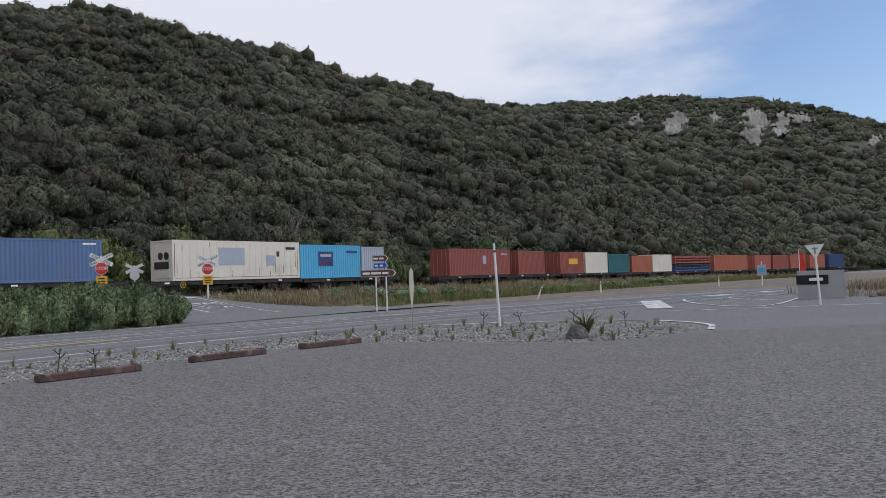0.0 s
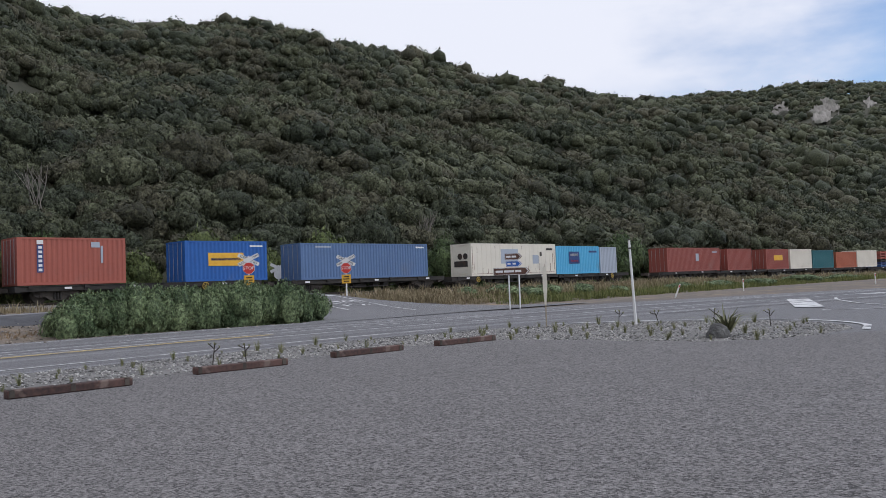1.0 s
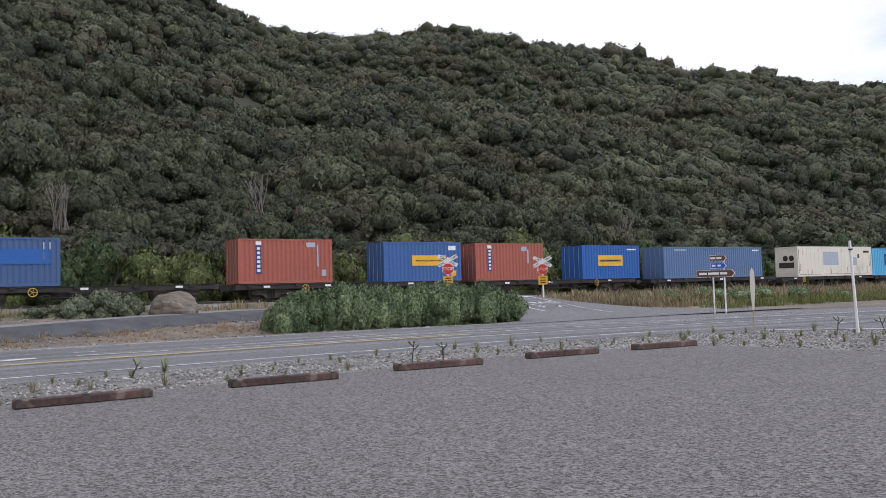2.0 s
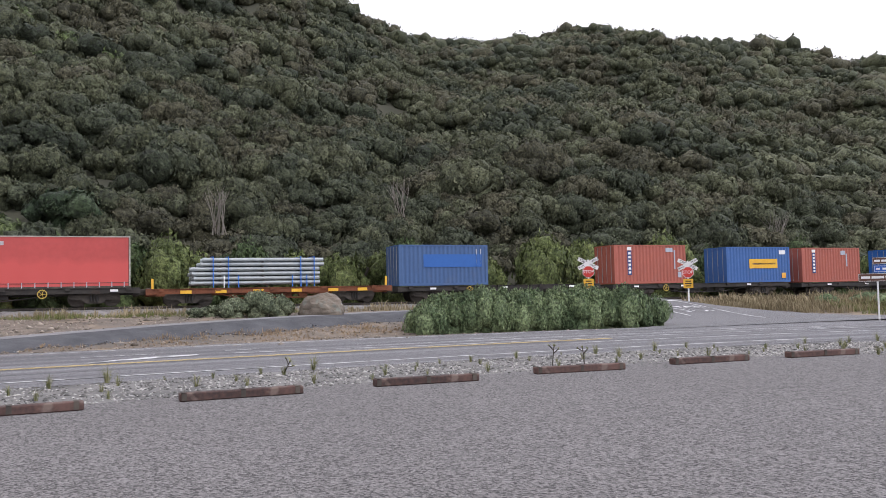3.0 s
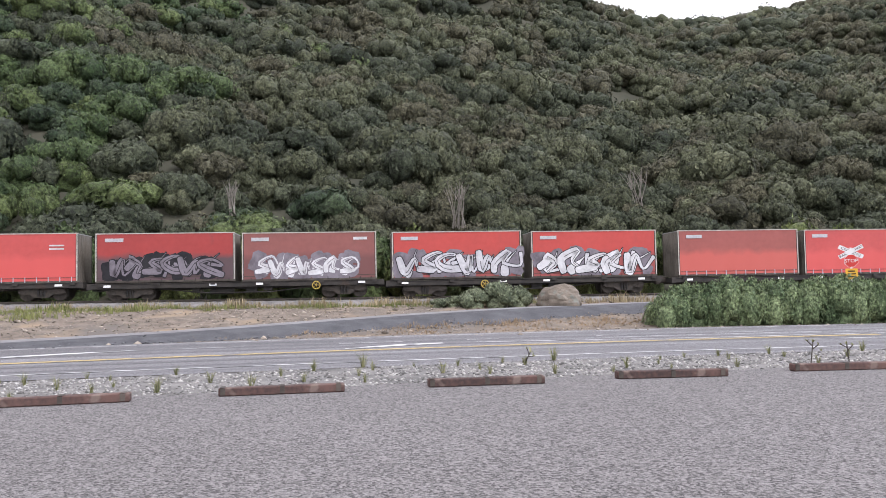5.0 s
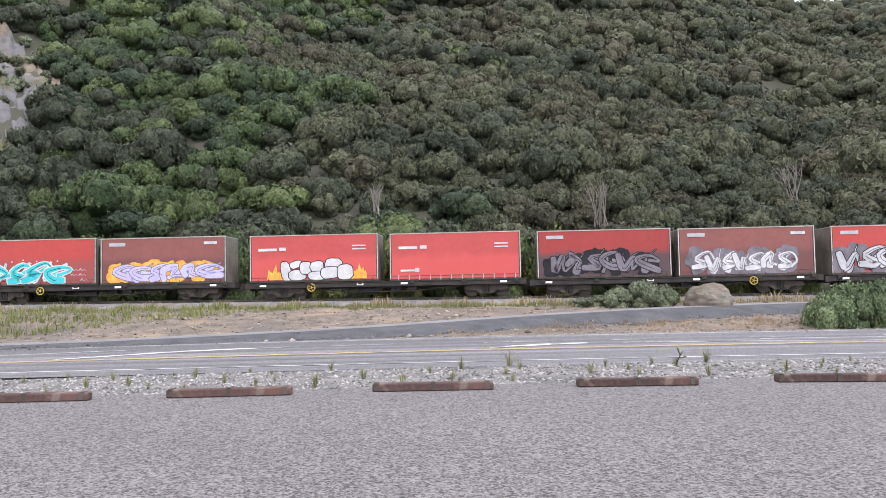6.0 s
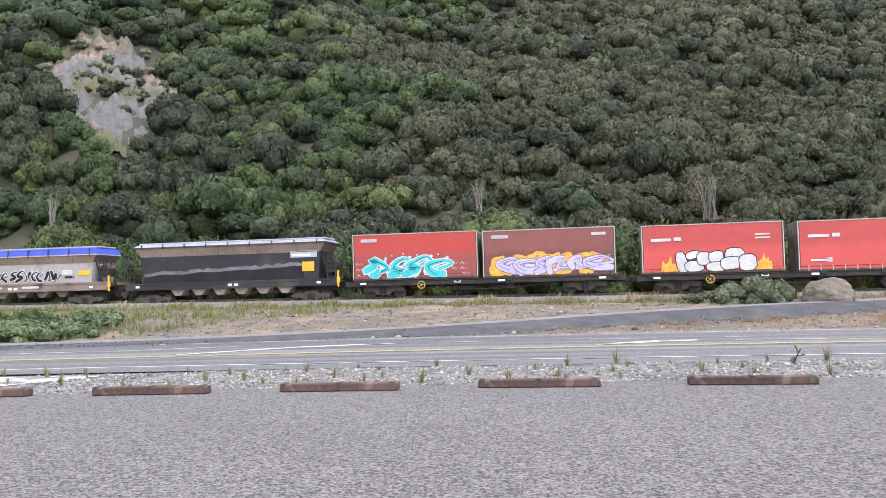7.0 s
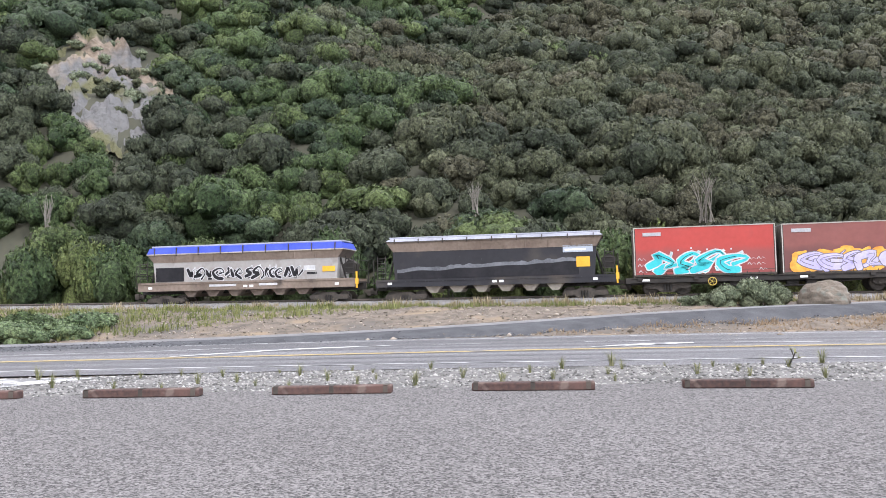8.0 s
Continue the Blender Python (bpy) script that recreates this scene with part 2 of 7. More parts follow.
def ridge_grass(x, y):
    """The bare grassy crest and the gap below it."""
    az, r = np.degrees(np.arctan2(-x, y)), np.hypot(x, y)
    u = (r - np.interp(az, AZ, FOOT)) / (np.interp(az, AZ, RANGE) - np.interp(az, AZ, FOOT))
    low = np.interp(az, [3, 5, 10, 13.2, 13.8, 14.8, 15.4, 20, 22], [1.0, 0.97, 0.95, 0.95, 0.84, 0.84, 0.955, 0.965, 1.0]) + 0.012 * fbm(x, y, 30, 0.8)
    return (u > low) & (u < 1.3) & (az > 3) & (az < 22) & (r < 640)


def mesh_from(name, verts, faces):
    me = bpy.data.meshes.new(name)
    verts, faces = np.asarray(verts, np.float32), np.asarray(faces, np.int32)
    k = faces.shape[1]
    me.vertices.add(len(verts))
    me.vertices.foreach_set("co", verts.ravel())
    me.loops.add(faces.size)
    me.loops.foreach_set("vertex_index", faces.ravel())
    me.polygons.add(len(faces))
    me.polygons.foreach_set("loop_start", np.arange(0, faces.size, k, dtype=np.int32))
    me.update(calc_edges=True)
    return me


def grid_faces(a, b):
    i = np.arange(a - 1)[:, None] * b + np.arange(b - 1)[None, :]
    i = i.ravel()
    return np.stack([i, i + b, i + b + 1, i + 1], 1)


def steps(*runs):
    out = []
    for lo, hi, st in runs:
        out.append(np.arange(lo, hi, st))
    return np.concatenate(out)


gs = steps((-2600, -600, 200), (-600, -90, 12), (-90, 130, 1.0), (130, 700, 12), (700, 2800, 150))
gn = steps((-2600, -200, 200), (-200, 20, 10), (20, 52, 0.5), (52, 120, 3), (120, 640, 8), (640, 1500, 25), (1500, 2900, 200))
S2, N2 = np.meshgrid(gs, gn, indexing="ij")
gx, gy = place(S2, N2)
ground = new("ground", mesh_from("ground", np.stack([gx, gy, ground_z(gx, gy)], -1).reshape(-1, 3), grid_faces(len(gs), len(gn))))
ground.data.polygons.foreach_set("use_smooth", [True] * len(ground.data.polygons))
ground.data.materials.append(M["soil"])
ground.data.materials.append(M["forest_floor"])
ground.data.materials.append(M["pasture"])
wooded = (hill_z(gx, gy) > 0.3) | (N2 + bend(S2) > 53)
ground.data.polygons.foreach_set("material_index", np.where(ridge_grass(gx, gy), 2, (wooded & (np.abs(gx) < 2000)).astype(np.int32))[:-1, :-1].ravel())
tagged(ground, "dry bare soil bank and hill ground", "ground", kind="structure")


def strip(name, left, right, material, lift, label, cat, drape=False):
    """A flat sheet between two plan lines of equal length."""
    v = []
    for a, b in zip(left, right):
        for k in (0.0, 0.25, 0.5, 0.75, 1.0) if drape else (0.0, 1.0):
            x, y = a[0] * (1 - k) + b[0] * k, a[1] * (1 - k) + b[1] * k
            v.append((x, y, (float(ground_z(x, y)) + 0.03 if drape else 0.0) + lift))
    ob = new(name, mesh_from(name, v, grid_faces(len(left), 5 if drape else 2)[:, ::-1]))
    ob.data.materials.append(material)
    return tagged(ob, label, cat, kind="structure")


def offset(lo, hi, d):
    """The highway's line between two places along it, d metres to the railway's side (a number, or one for each sample)."""
    k = np.arange(len(CENTRE))
    pick = (CENTRE[:, 1] >= lo) & (CENTRE[:, 1] <= hi)
    d = np.asarray(d(CENTRE[pick, 1]) if callable(d) else d)
    return CENTRE[pick] + LEFT[pick] * (d[:, None] if d.ndim else d)


FAR_EDGE = lambda y: np.interp(y, [-60, -10, 5, 18, 30, 45, 60], [5.5, 7.0, 8.5, 9.0, 8.6, 8.0, 6.5])


def lane_wear(m, depth):
    """Lengthwise wear on the highway: polished wheel tracks, darker seams and patched bands, by metres across and along it."""
    n, l = m.node_tree.nodes, m.node_tree.links
    p = n["Principled BSDF"]
    was = p.inputs["Base Color"].links[0].from_socket
    uv = n.new("ShaderNodeUVMap")
    uv.uv_map = "lane"
    for sx, sy, lo, hi, to_lo, to_hi in ((1.1, 0.02, 0.36, 0.64, 1 - depth, 1 + depth), (3.4, 0.05, 0.60, 0.72, 1.0, 0.62)):
        mp = n.new("ShaderNodeMapping")
        mp.inputs["Scale"].default_value = (sx, sy, 1.0)
        t = n.new("ShaderNodeTexNoise")
        t.inputs["Scale"].default_value, t.inputs["Detail"].default_value = 1.0, 3.0
        r = n.new("ShaderNodeMapRange")
        for key, v in (("From Min", lo), ("From Max", hi), ("To Min", to_lo), ("To Max", to_hi)):
            r.inputs[key].default_value = v
        g = n.new("ShaderNodeVectorMath")
        g.operation = "SCALE"
        l.new(uv.outputs["UV"], mp.inputs["Vector"])
        l.new(mp.outputs["Vector"], t.inputs["Vector"])
        l.new(t.outputs["Fac"], r.inputs["Value"])
        l.new(was, g.inputs[0])
        l.new(r.outputs["Result"], g.inputs["Scale"])
        was = g.outputs["Vector"]
    l.new(was, p.inputs["Base Color"])
    return m


M["lane"] = lane_wear(chip_seal("lane_asphalt", (0.120, 0.119, 0.126), (0.185, 0.182, 0.186), 75.0, 0.3), 0.26)
far_side, near_side = offset(-110, 245, FAR_EDGE), offset(-110, 245, -4.0)
road = strip("road", far_side, near_side, M["lane"], 0.012, "grey asphalt two-lane highway with a turning bay", "road")
run = np.r_[0, np.cumsum(np.linalg.norm(np.diff(near_side, axis=0), axis=1))]
wide = np.linalg.norm(far_side - near_side, axis=1)
lane_uv = np.stack([np.c_[wide, run], np.c_[np.zeros(len(run)), run]], 1).reshape(-1, 2)
corner = np.empty(len(road.data.loops), np.int32)
road.data.loops.foreach_get("vertex_index", corner)
road.data.uv_layers.new(name="lane").data.foreach_set("uv", lane_uv[corner].astype(np.float32).ravel())


# ---------------------------------------------------------------- forest on the hills
def unit_ball(level=1):
    bm = bmesh.new()
    bmesh.ops.create_icosphere(bm, subdivisions=level, radius=1.0)
    v = np.array([p.co[:] for p in bm.verts])
    f = np.array([[p.index for p in q.verts] for q in bm.faces])
    bm.free()
    return v, f


BALL_V, BALL_F = unit_ball()
ROUND_V, ROUND_F = unit_ball(2)
CHIP_V = np.array([(1, 0, 0), (-1, 0, 0), (0, 1, 0), (0, -1, 0), (0, 0, 1), (0, 0, -1)], float)
CHIP_F = np.array([(0, 2, 4), (2, 1, 4), (1, 3, 4), (3, 0, 4), (2, 0, 5), (1, 2, 5), (3, 1, 5), (0, 3, 5)])


def crown(rng, lobes, leaves, leaf, flat, ball=0.42, fine=False):
    """One tree crown of radius about 1 and base at z 0: rounded lobes heaped into a dome, each a leafy mass under a skin of loose sprays. Returns core and leaf triangles."""
    mids, sizes = [], []
    for c in range(lobes):
        a = c * 2.4 + rng.uniform(-0.5, 0.5)
        rr = math.sqrt((c + 0.3) / lobes) * 0.74
        mids.append((rr * math.cos(a), rr * math.sin(a), flat * (0.75 - 0.62 * rr ** 2) + rng.uniform(-0.07, 0.09)))
        sizes.append(np.array([1.0, 1.0, 0.72]) * ball * rng.uniform(0.75, 1.2))
    mids, sizes = np.array(mids), np.array(sizes)
    cv, cf = [], []
    LV, LF = (ROUND_V, ROUND_F) if fine else (BALL_V, BALL_F)
    for i in range(lobes):
        cf.append(LF + i * len(LV))
        cv.append(LV * sizes[i] * 0.95 * rng.uniform(0.80, 1.12, (len(LV), 1)) + rng.normal(0, 0.03, (len(LV), 3)) + mids[i])
    cf.append(BALL_F + lobes * len(LV))
    cv.append(BALL_V * (0.7, 0.7, flat * 0.5) + (0, 0, flat * 0.15))
    # leaf sprays on the outer skin only
    which = rng.integers(lobes, size=leaves * 4)
    d = rng.normal(size=(leaves * 4, 3))
    d /= np.linalg.norm(d, axis=1)[:, None]
    keep = d[:, 2] > -0.45
    which, d = which[keep], d[keep]
    p = mids[which] + d * sizes[which] * rng.uniform(0.93, 1.22, (len(d), 1))
    deep = np.min(np.linalg.norm((p[:, None] - mids[None]) / sizes[None], axis=2), axis=1)
    p, d = p[deep > 0.86][:leaves], d[deep > 0.86][:leaves]
    k = len(p)
    nrm = d + np.array([0, 0, 0.1]) + rng.normal(0, 0.5, (k, 3))
    nrm /= np.linalg.norm(nrm, axis=1)[:, None]
    u = np.cross(nrm, rng.normal(size=(k, 3)))
    u /= np.linalg.norm(u, axis=1)[:, None]
    w = np.cross(nrm, u)
    r = leaf * rng.uniform(0.65, 1.35, (k, 1))
    lv = np.stack([p - u * r * 1.1 - w * r * 0.7, p + u * r - w * r * 0.8, p + w * r * 1.2 + u * r * rng.uniform(-0.6, 0.6, (k, 1))], 1).reshape(-1, 3)
    return np.concatenate(cv), np.concatenate(cf), lv, np.arange(k * 3).reshape(-1, 3)


def plant(name, templates, xs, ys, zs, radius, height, rng, leaf_material, label, tones=None):
    """Sets turned copies of the templates out as one object of joined crowns; tones picks each crown's leaf material."""
    leaf_materials = leaf_material if isinstance(leaf_material, list) else [leaf_material]
    if tones is None:
        tones = rng.integers(len(leaf_materials), size=len(xs))
    V, F, MI, SM, base = [], [], [], [], 0
    for x, y, z, r, h, tone in zip(xs, ys, zs, radius, height, tones):
        cv, cf, lv, lf = templates[rng.integers(len(templates))]
        a = rng.uniform(0, 6.283)
        ca, sa = math.cos(a), math.sin(a)
        v = np.concatenate([cv, lv])
        V.append(np.stack([(v[:, 0] * ca - v[:, 1] * sa) * r + x, (v[:, 0] * sa + v[:, 1] * ca) * r + y, v[:, 2] * h + z], 1).astype(np.float32))
        F += [cf + base, lf + base + len(cv)]
        MI.append(np.full(len(cf) + len(lf), tone, np.int32))
        SM.append(np.concatenate([np.ones(len(cf), bool), np.zeros(len(lf), bool)]))
        base += len(v)
    me = mesh_from(name, np.concatenate(V), np.concatenate(F))
    me.polygons.foreach_set("material_index", np.concatenate(MI))
    me.polygons.foreach_set("use_smooth", np.concatenate(SM))
    for m in leaf_materials:
        me.materials.append(m)
    return tagged(new(name, me), label, "forest", kind="stuff")


def scatter(rng, az0, az1, r0, r1, gap):
    """Jittered places on a polar grid of about even spacing that lie on the hill and off the bare slip."""
    out = []
    r = r0
    while r < r1:
        k = int(radians(az1 - az0) * r / gap)
        az = np.radians(az0 + (np.arange(k) + rng.uniform(-0.45, 0.45, k)) * (az1 - az0) / k)
        rr = r + rng.uniform(-0.5, 0.5, k) * gap
        out.append(np.stack([-rr * np.sin(az), rr * np.cos(az)], 1))
        r += gap * 0.9
    p = np.concatenate(out)
    s, n = along(p[:, 0], p[:, 1])
    p = p[n + bend(s) > 58.0]
    az, r = np.degrees(np.arctan2(-p[:, 0], p[:, 1])), np.hypot(p[:, 0], p[:, 1])
    u = (r - np.interp(az, AZ, FOOT)) / (np.interp(az, AZ, RANGE) - np.interp(az, AZ, FOOT))
    bare = ((u > 1.05) & (r < 640)) | (ridge_grass(p[:, 0], p[:, 1]) & (rng.random(len(p)) > 0.04))
    return p[~bare]


def slip_mask(x, y):
    """Where the bare land slip is, on the steep face."""
    az, r = np.degrees(np.arctan2(-x, y)), np.hypot(x, y)
    z = hill_z(x, y)
    el = np.degrees(np.arctan2(z - 1.7, r))
    wob = 0.9 * fbm(x, y, 23, 0.3) + 0.5 * fbm(x, y, 8, 1.3)
    main = ((az - 88.0 + 0.3 * (13.0 - el) + wob) / 3.7) ** 2 + ((el - 12.2 + wob) / 4.1) ** 2 < 1
    upper = (az > 91.5 + 0.9 * (19 - el) + wob) & (el > 16.8) & (el < 22)
    return main | upper


SCARS = ((-16.2, 9.7, 2.1, 1.3), (-13.4, 10.0, 1.9, 0.8), (-21.2, 9.1, 1.8, 2.2), (-22.8, 9.0, 1.1, 1.7), (-18.8, 9.9, 0.7, 0.7), (-11.0, 10.4, 1.6, 0.4), (-24.0, 9.3, 1.1, 0.7), (-28.0, 7.5, 1.5, 0.6), (-8.9, 10.8, 0.6, 0.3))


def scar_mask(x, y, grow=0.0):
    """Where the pale cliff scars of the far ridge are: bearing, height angle, width and height in degrees."""
    az, r = np.degrees(np.arctan2(-x, y)), np.hypot(x, y)
    el = np.degrees(np.arctan2(hill_z(x, y) - 1.7, r))
    wob = 0.3 * fbm(x, y, 55, 0.5) + 0.15 * fbm(x, y, 17, 0.1)
    out = np.zeros(np.shape(x), bool)
    for a, e, w, h in SCARS:
        out |= (((az - a + wob) / (w / 2 + grow * 0.5)) ** 2 + ((el - e + grow * 0.7 + wob) / (h / 2 + grow)) ** 2 < 1) & (r > 650)
    return out


rng = np.random.default_rng(7)
near_t = [crown(rng, 13, 640, 0.042, 0.72, 0.34, True) for _ in range(7)]
mid_t = [crown(rng, 8, 150, 0.062, 0.7, 0.42) for _ in range(8)]
far_t = [crown(rng, 3, 24, 0.085, 0.6, 0.56) for _ in range(8)]


def forest(name, templates, az0, az1, r0, r1, gap, label):
    p = scatter(rng, az0, az1, r0, r1, gap)
    p = p[~slip_mask(p[:, 0], p[:, 1]) & ~scar_mask(p[:, 0], p[:, 1], 0.25)]
    az = np.degrees(np.arctan2(-p[:, 0], p[:, 1]))
    green = (az + 9 * fbm(p[:, 0], p[:, 1], 45, 0.9) + rng.normal(0, 3, len(p))) > 66
    for flag, kind in ((False, "scrub"), (True, "broadleaf")):
        q = p[green == flag]
        if not len(q):
            continue
        z = ground_z(q[:, 0], q[:, 1])
        rad = gap * rng.uniform(0.6, 0.95, len(q)) * rng.choice([0.8, 1.0, 1.25, 1.5], len(q), p=[0.35, 0.4, 0.18, 0.07])
        hgt = rad * rng.uniform(0.75, 1.15, len(q)) + rng.uniform(0.5, 1.8, len(q))
        patch = 0.5 + 0.5 * fbm(q[:, 0], q[:, 1], 38, 1.3) + rng.normal(0, 0.34, len(q))
        tones = np.clip((patch * 4).astype(int), 0, 3)
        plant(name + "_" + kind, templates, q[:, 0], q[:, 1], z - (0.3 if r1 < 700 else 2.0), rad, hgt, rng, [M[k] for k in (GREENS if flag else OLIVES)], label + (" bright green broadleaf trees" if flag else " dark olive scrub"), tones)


OLIVES = ("leaf_dark", "leaf", "leaf_pale", "leaf_brown")
GREENS = ("leaf_deep", "leaf_green", "leaf_lush", "leaf_dark")
forest("near_forest", near_t, -25, 108, 52, 105, 3.0, "close-grown hillside canopy of")
forest("hill_forest", mid_t, -32, 108, 105, 235, 3.7, "dense hillside canopy of")
forest("ridge_forest", far_t, -34, 100, 235, 600, 4.7, "distant hillside canopy of")
forest("far_forest", far_t, -33, 2, 790, 1020, 8.0, "far ridge canopy of")


# ---------------------------------------------------------------- building kit
def part(name, bm, material, parent, label=""):
    me = bpy.data.meshes.new(name)
    bm.to_mesh(me)
    bm.free()
    me.materials.append(material)
    ob = new(name, me)
    ob.parent = parent
    if label:
        ob["label"] = label
    return ob


def thing(name, label, category, m=None, group="", kind=""):
    ob = tagged(new(name), label, category, group, kind)
    ob.empty_display_size = 0.3
    if m is not None:
        ob.matrix_basis = m
    return ob


def box(bm, x0, x1, y0, y1, z0, z1, bevel=0.0):
    r = bmesh.ops.create_cube(bm, size=1.0, matrix=Matrix.Translation(((x0 + x1) / 2, (y0 + y1) / 2, (z0 + z1) / 2)) @ Matrix.Diagonal((x1 - x0, y1 - y0, z1 - z0, 1)))
    if bevel:
        bmesh.ops.bevel(bm, geom=list({e for v in r["verts"] for e in v.link_edges}), offset=bevel, segments=1, affect="EDGES")
    return bm


def boxes(*rows, bevel=0.0):
    bm = bmesh.new()
    for r in rows:
        box(bm, *r, bevel=bevel)
    return bm


def rod(bm, a, b, r, r2=None, n=10):
    a, b = Vector(a), Vector(b)
    m = Matrix.Translation((a + b) / 2) @ (b - a).to_track_quat("Z", "Y").to_matrix().to_4x4()
    bmesh.ops.create_cone(bm, cap_ends=True, segments=n, radius1=r, radius2=r if r2 is None else r2, depth=(b - a).length, matrix=m)
    return bm


def rods(*rows, r=0.03, n=8):
    bm = bmesh.new()
    for a, b in rows:
        rod(bm, a, b, r, n=n)
    return bm


def poly(bm, pts):
    return bm.faces.new([bm.verts.new(p) for p in pts])


def profile(xz, y0, y1):
    """A solid of a closed outline in x and z, drawn out from y0 to y1."""
    bm = bmesh.new()
    f = poly(bm, [(x, y0, z) for x, z in xz])
    g = bmesh.ops.extrude_face_region(bm, geom=[f])
    bmesh.ops.translate(bm, vec=(0, y1 - y0, 0), verts=[v for v in g["geom"] if isinstance(v, bmesh.types.BMVert)])
    bmesh.ops.recalc_face_normals(bm, faces=bm.faces)
    return bm


def lettering(text, size, depth=0.004):
    cu = bpy.data.curves.new("words", "FONT")
    cu.body, cu.size, cu.extrude, cu.align_x, cu.align_y = text, size, depth, "CENTER", "CENTER"
    ob = bpy.data.objects.new("words", cu)
    me = bpy.data.meshes.new_from_object(ob)
    bm = bmesh.new()
    bm.from_mesh(me)
    bpy.data.objects.remove(ob)
    return bm


def turned(bm, m):
    bmesh.ops.transform(bm, matrix=m, verts=bm.verts)
    return bm


FACING = Matrix.Rotation(radians(90), 4, "X")        # lays flat words upright, to be read from -y


# ---------------------------------------------------------------- train
SPEED = 16.83


def on_track(a, lift):
    """The pose on the railway at a metres along it, lift metres over the rail's top."""
    th = CURVE_K * max(0.0, a - CURVE_S)
    s = a if a < CURVE_S else CURVE_S + (a - CURVE_S) * (1 - th * th / 6)
    x, y = place(s, TRACK_N - float(bend(s)))
    return pose(x, y, float(rail_z(s)) + lift, 0, 0, math.degrees(PHI) - math.degrees(th))


RIDERS, WHEELS = [], []                              # things on the railway, and the wheelsets that turn


def riding(ob, q, lift):
    ob.matrix_basis = on_track(q, lift)
    RIDERS.append((ob, q, lift))
    return ob


def car_paint(name, c, dirt=0.35, rough=0.5, rust=True):
    dark = tuple(v * 0.8 for v in c)
    return mat(name, c, dark, rough, scale=0.7, fine=5, contrast=1.0, third=((0.16, 0.085, 0.05), 1.3, 0.70, 0.80) if rust else None, coarse=((0.10 + c[0] * 0.4, 0.09 + c[1] * 0.4, 0.08 + c[2] * 0.4), 0.35, 0.62, 0.95), bump=0.05)


PAINT = {
    "blue": car_paint("blue_paint", (0.045, 0.13, 0.36)),
    "slate": car_paint("slate_blue_paint", (0.11, 0.19, 0.36)),
    "cobalt": car_paint("cobalt_paint", (0.02, 0.12, 0.42)),
    "faded": car_paint("faded_blue_paint", (0.055, 0.12, 0.27)),
    "maroon": car_paint("maroon_paint", (0.30, 0.075, 0.055)),
    "oxide": car_paint("oxide_red_paint", (0.40, 0.11, 0.075)),
    "orange": car_paint("orange_red_paint", (0.42, 0.12, 0.06)),
    "cream": car_paint("cream_paint", (0.80, 0.75, 0.64), rough=0.55),
    "sky": car_paint("sky_blue_paint", (0.10, 0.45, 0.74)),
    "pale": car_paint("pale_grey_paint", (0.42, 0.47, 0.55)),
    "teal": car_paint("teal_paint", (0.02, 0.13, 0.15)),
    "black": mat("black_steel", (0.012, 0.011, 0.010), (0.045, 0.038, 0.032), 0.75, scale=1.2, fine=9, third=((0.09, 0.05, 0.03), 0.9, 0.6, 0.8)),
    "rust": mat("rusty_steel", (0.10, 0.035, 0.018), (0.24, 0.085, 0.04), 0.9, scale=1.5, fine=12, bump=0.2),
    "dust": mat("dusty_steel", (0.035, 0.03, 0.026), (0.10, 0.085, 0.07), 0.9, scale=1.5, fine=9),
    "grey": mat("grey_steel", (0.22, 0.22, 0.22), (0.36, 0.36, 0.35), 0.5, 0.2, scale=2, fine=14),
    "white": mat("white_enamel", (0.74, 0.74, 0.73), (0.82, 0.82, 0.81), 0.45, scale=2, fine=12),
    "yellow": mat("yellow_enamel", (0.70, 0.36, 0.02), (0.78, 0.46, 0.04), 0.5, scale=2, fine=12),
    "gold": mat("wheel_yellow", (0.42, 0.30, 0.05), (0.55, 0.40, 0.09), 0.6, scale=5, fine=30),
    "navy": mat("navy_enamel", (0.015, 0.035, 0.14), (0.03, 0.06, 0.2), 0.5, scale=2, fine=12),
    "red": mat("red_enamel", (0.55, 0.03, 0.02), (0.62, 0.05, 0.035), 0.45, scale=2, fine=12),
    "strap": mat("blue_strap", (0.03, 0.14, 0.55), (0.05, 0.2, 0.65), 0.6, scale=8, fine=60),
    "pipe": mat("galvanised_pipe", (0.30, 0.34, 0.36), (0.44, 0.47, 0.48), 0.42, 0.35, scale=2, fine=20),
    "violet": mat("lilac_spray", (0.42, 0.38, 0.66), (0.58, 0.54, 0.80), 0.6, scale=1.5, fine=8),
    "cyan": mat("cyan_spray", (0.02, 0.42, 0.47), (0.05, 0.56, 0.58), 0.6, scale=1.5, fine=8),
    "silver": mat("silver_spray", (0.34, 0.34, 0.36), (0.58, 0.58, 0.60), 0.5, scale=1.2, fine=7),
    "chalk": mat("white_spray", (0.42, 0.42, 0.43), (0.66, 0.66, 0.67), 0.6, scale=1.5, fine=8),
    "ink": mat("black_spray", (0.008, 0.008, 0.011), (0.026, 0.025, 0.029), 0.6, scale=1.2, fine=6, spec=0.25),
    "ash": mat("grey_spray", (0.10, 0.085, 0.10), (0.22, 0.20, 0.23), 0.6, scale=1.0, fine=6),
    "amber": mat("orange_spray", (0.72, 0.26, 0.03), (0.80, 0.50, 0.08), 0.6, scale=2.5, fine=6),
}


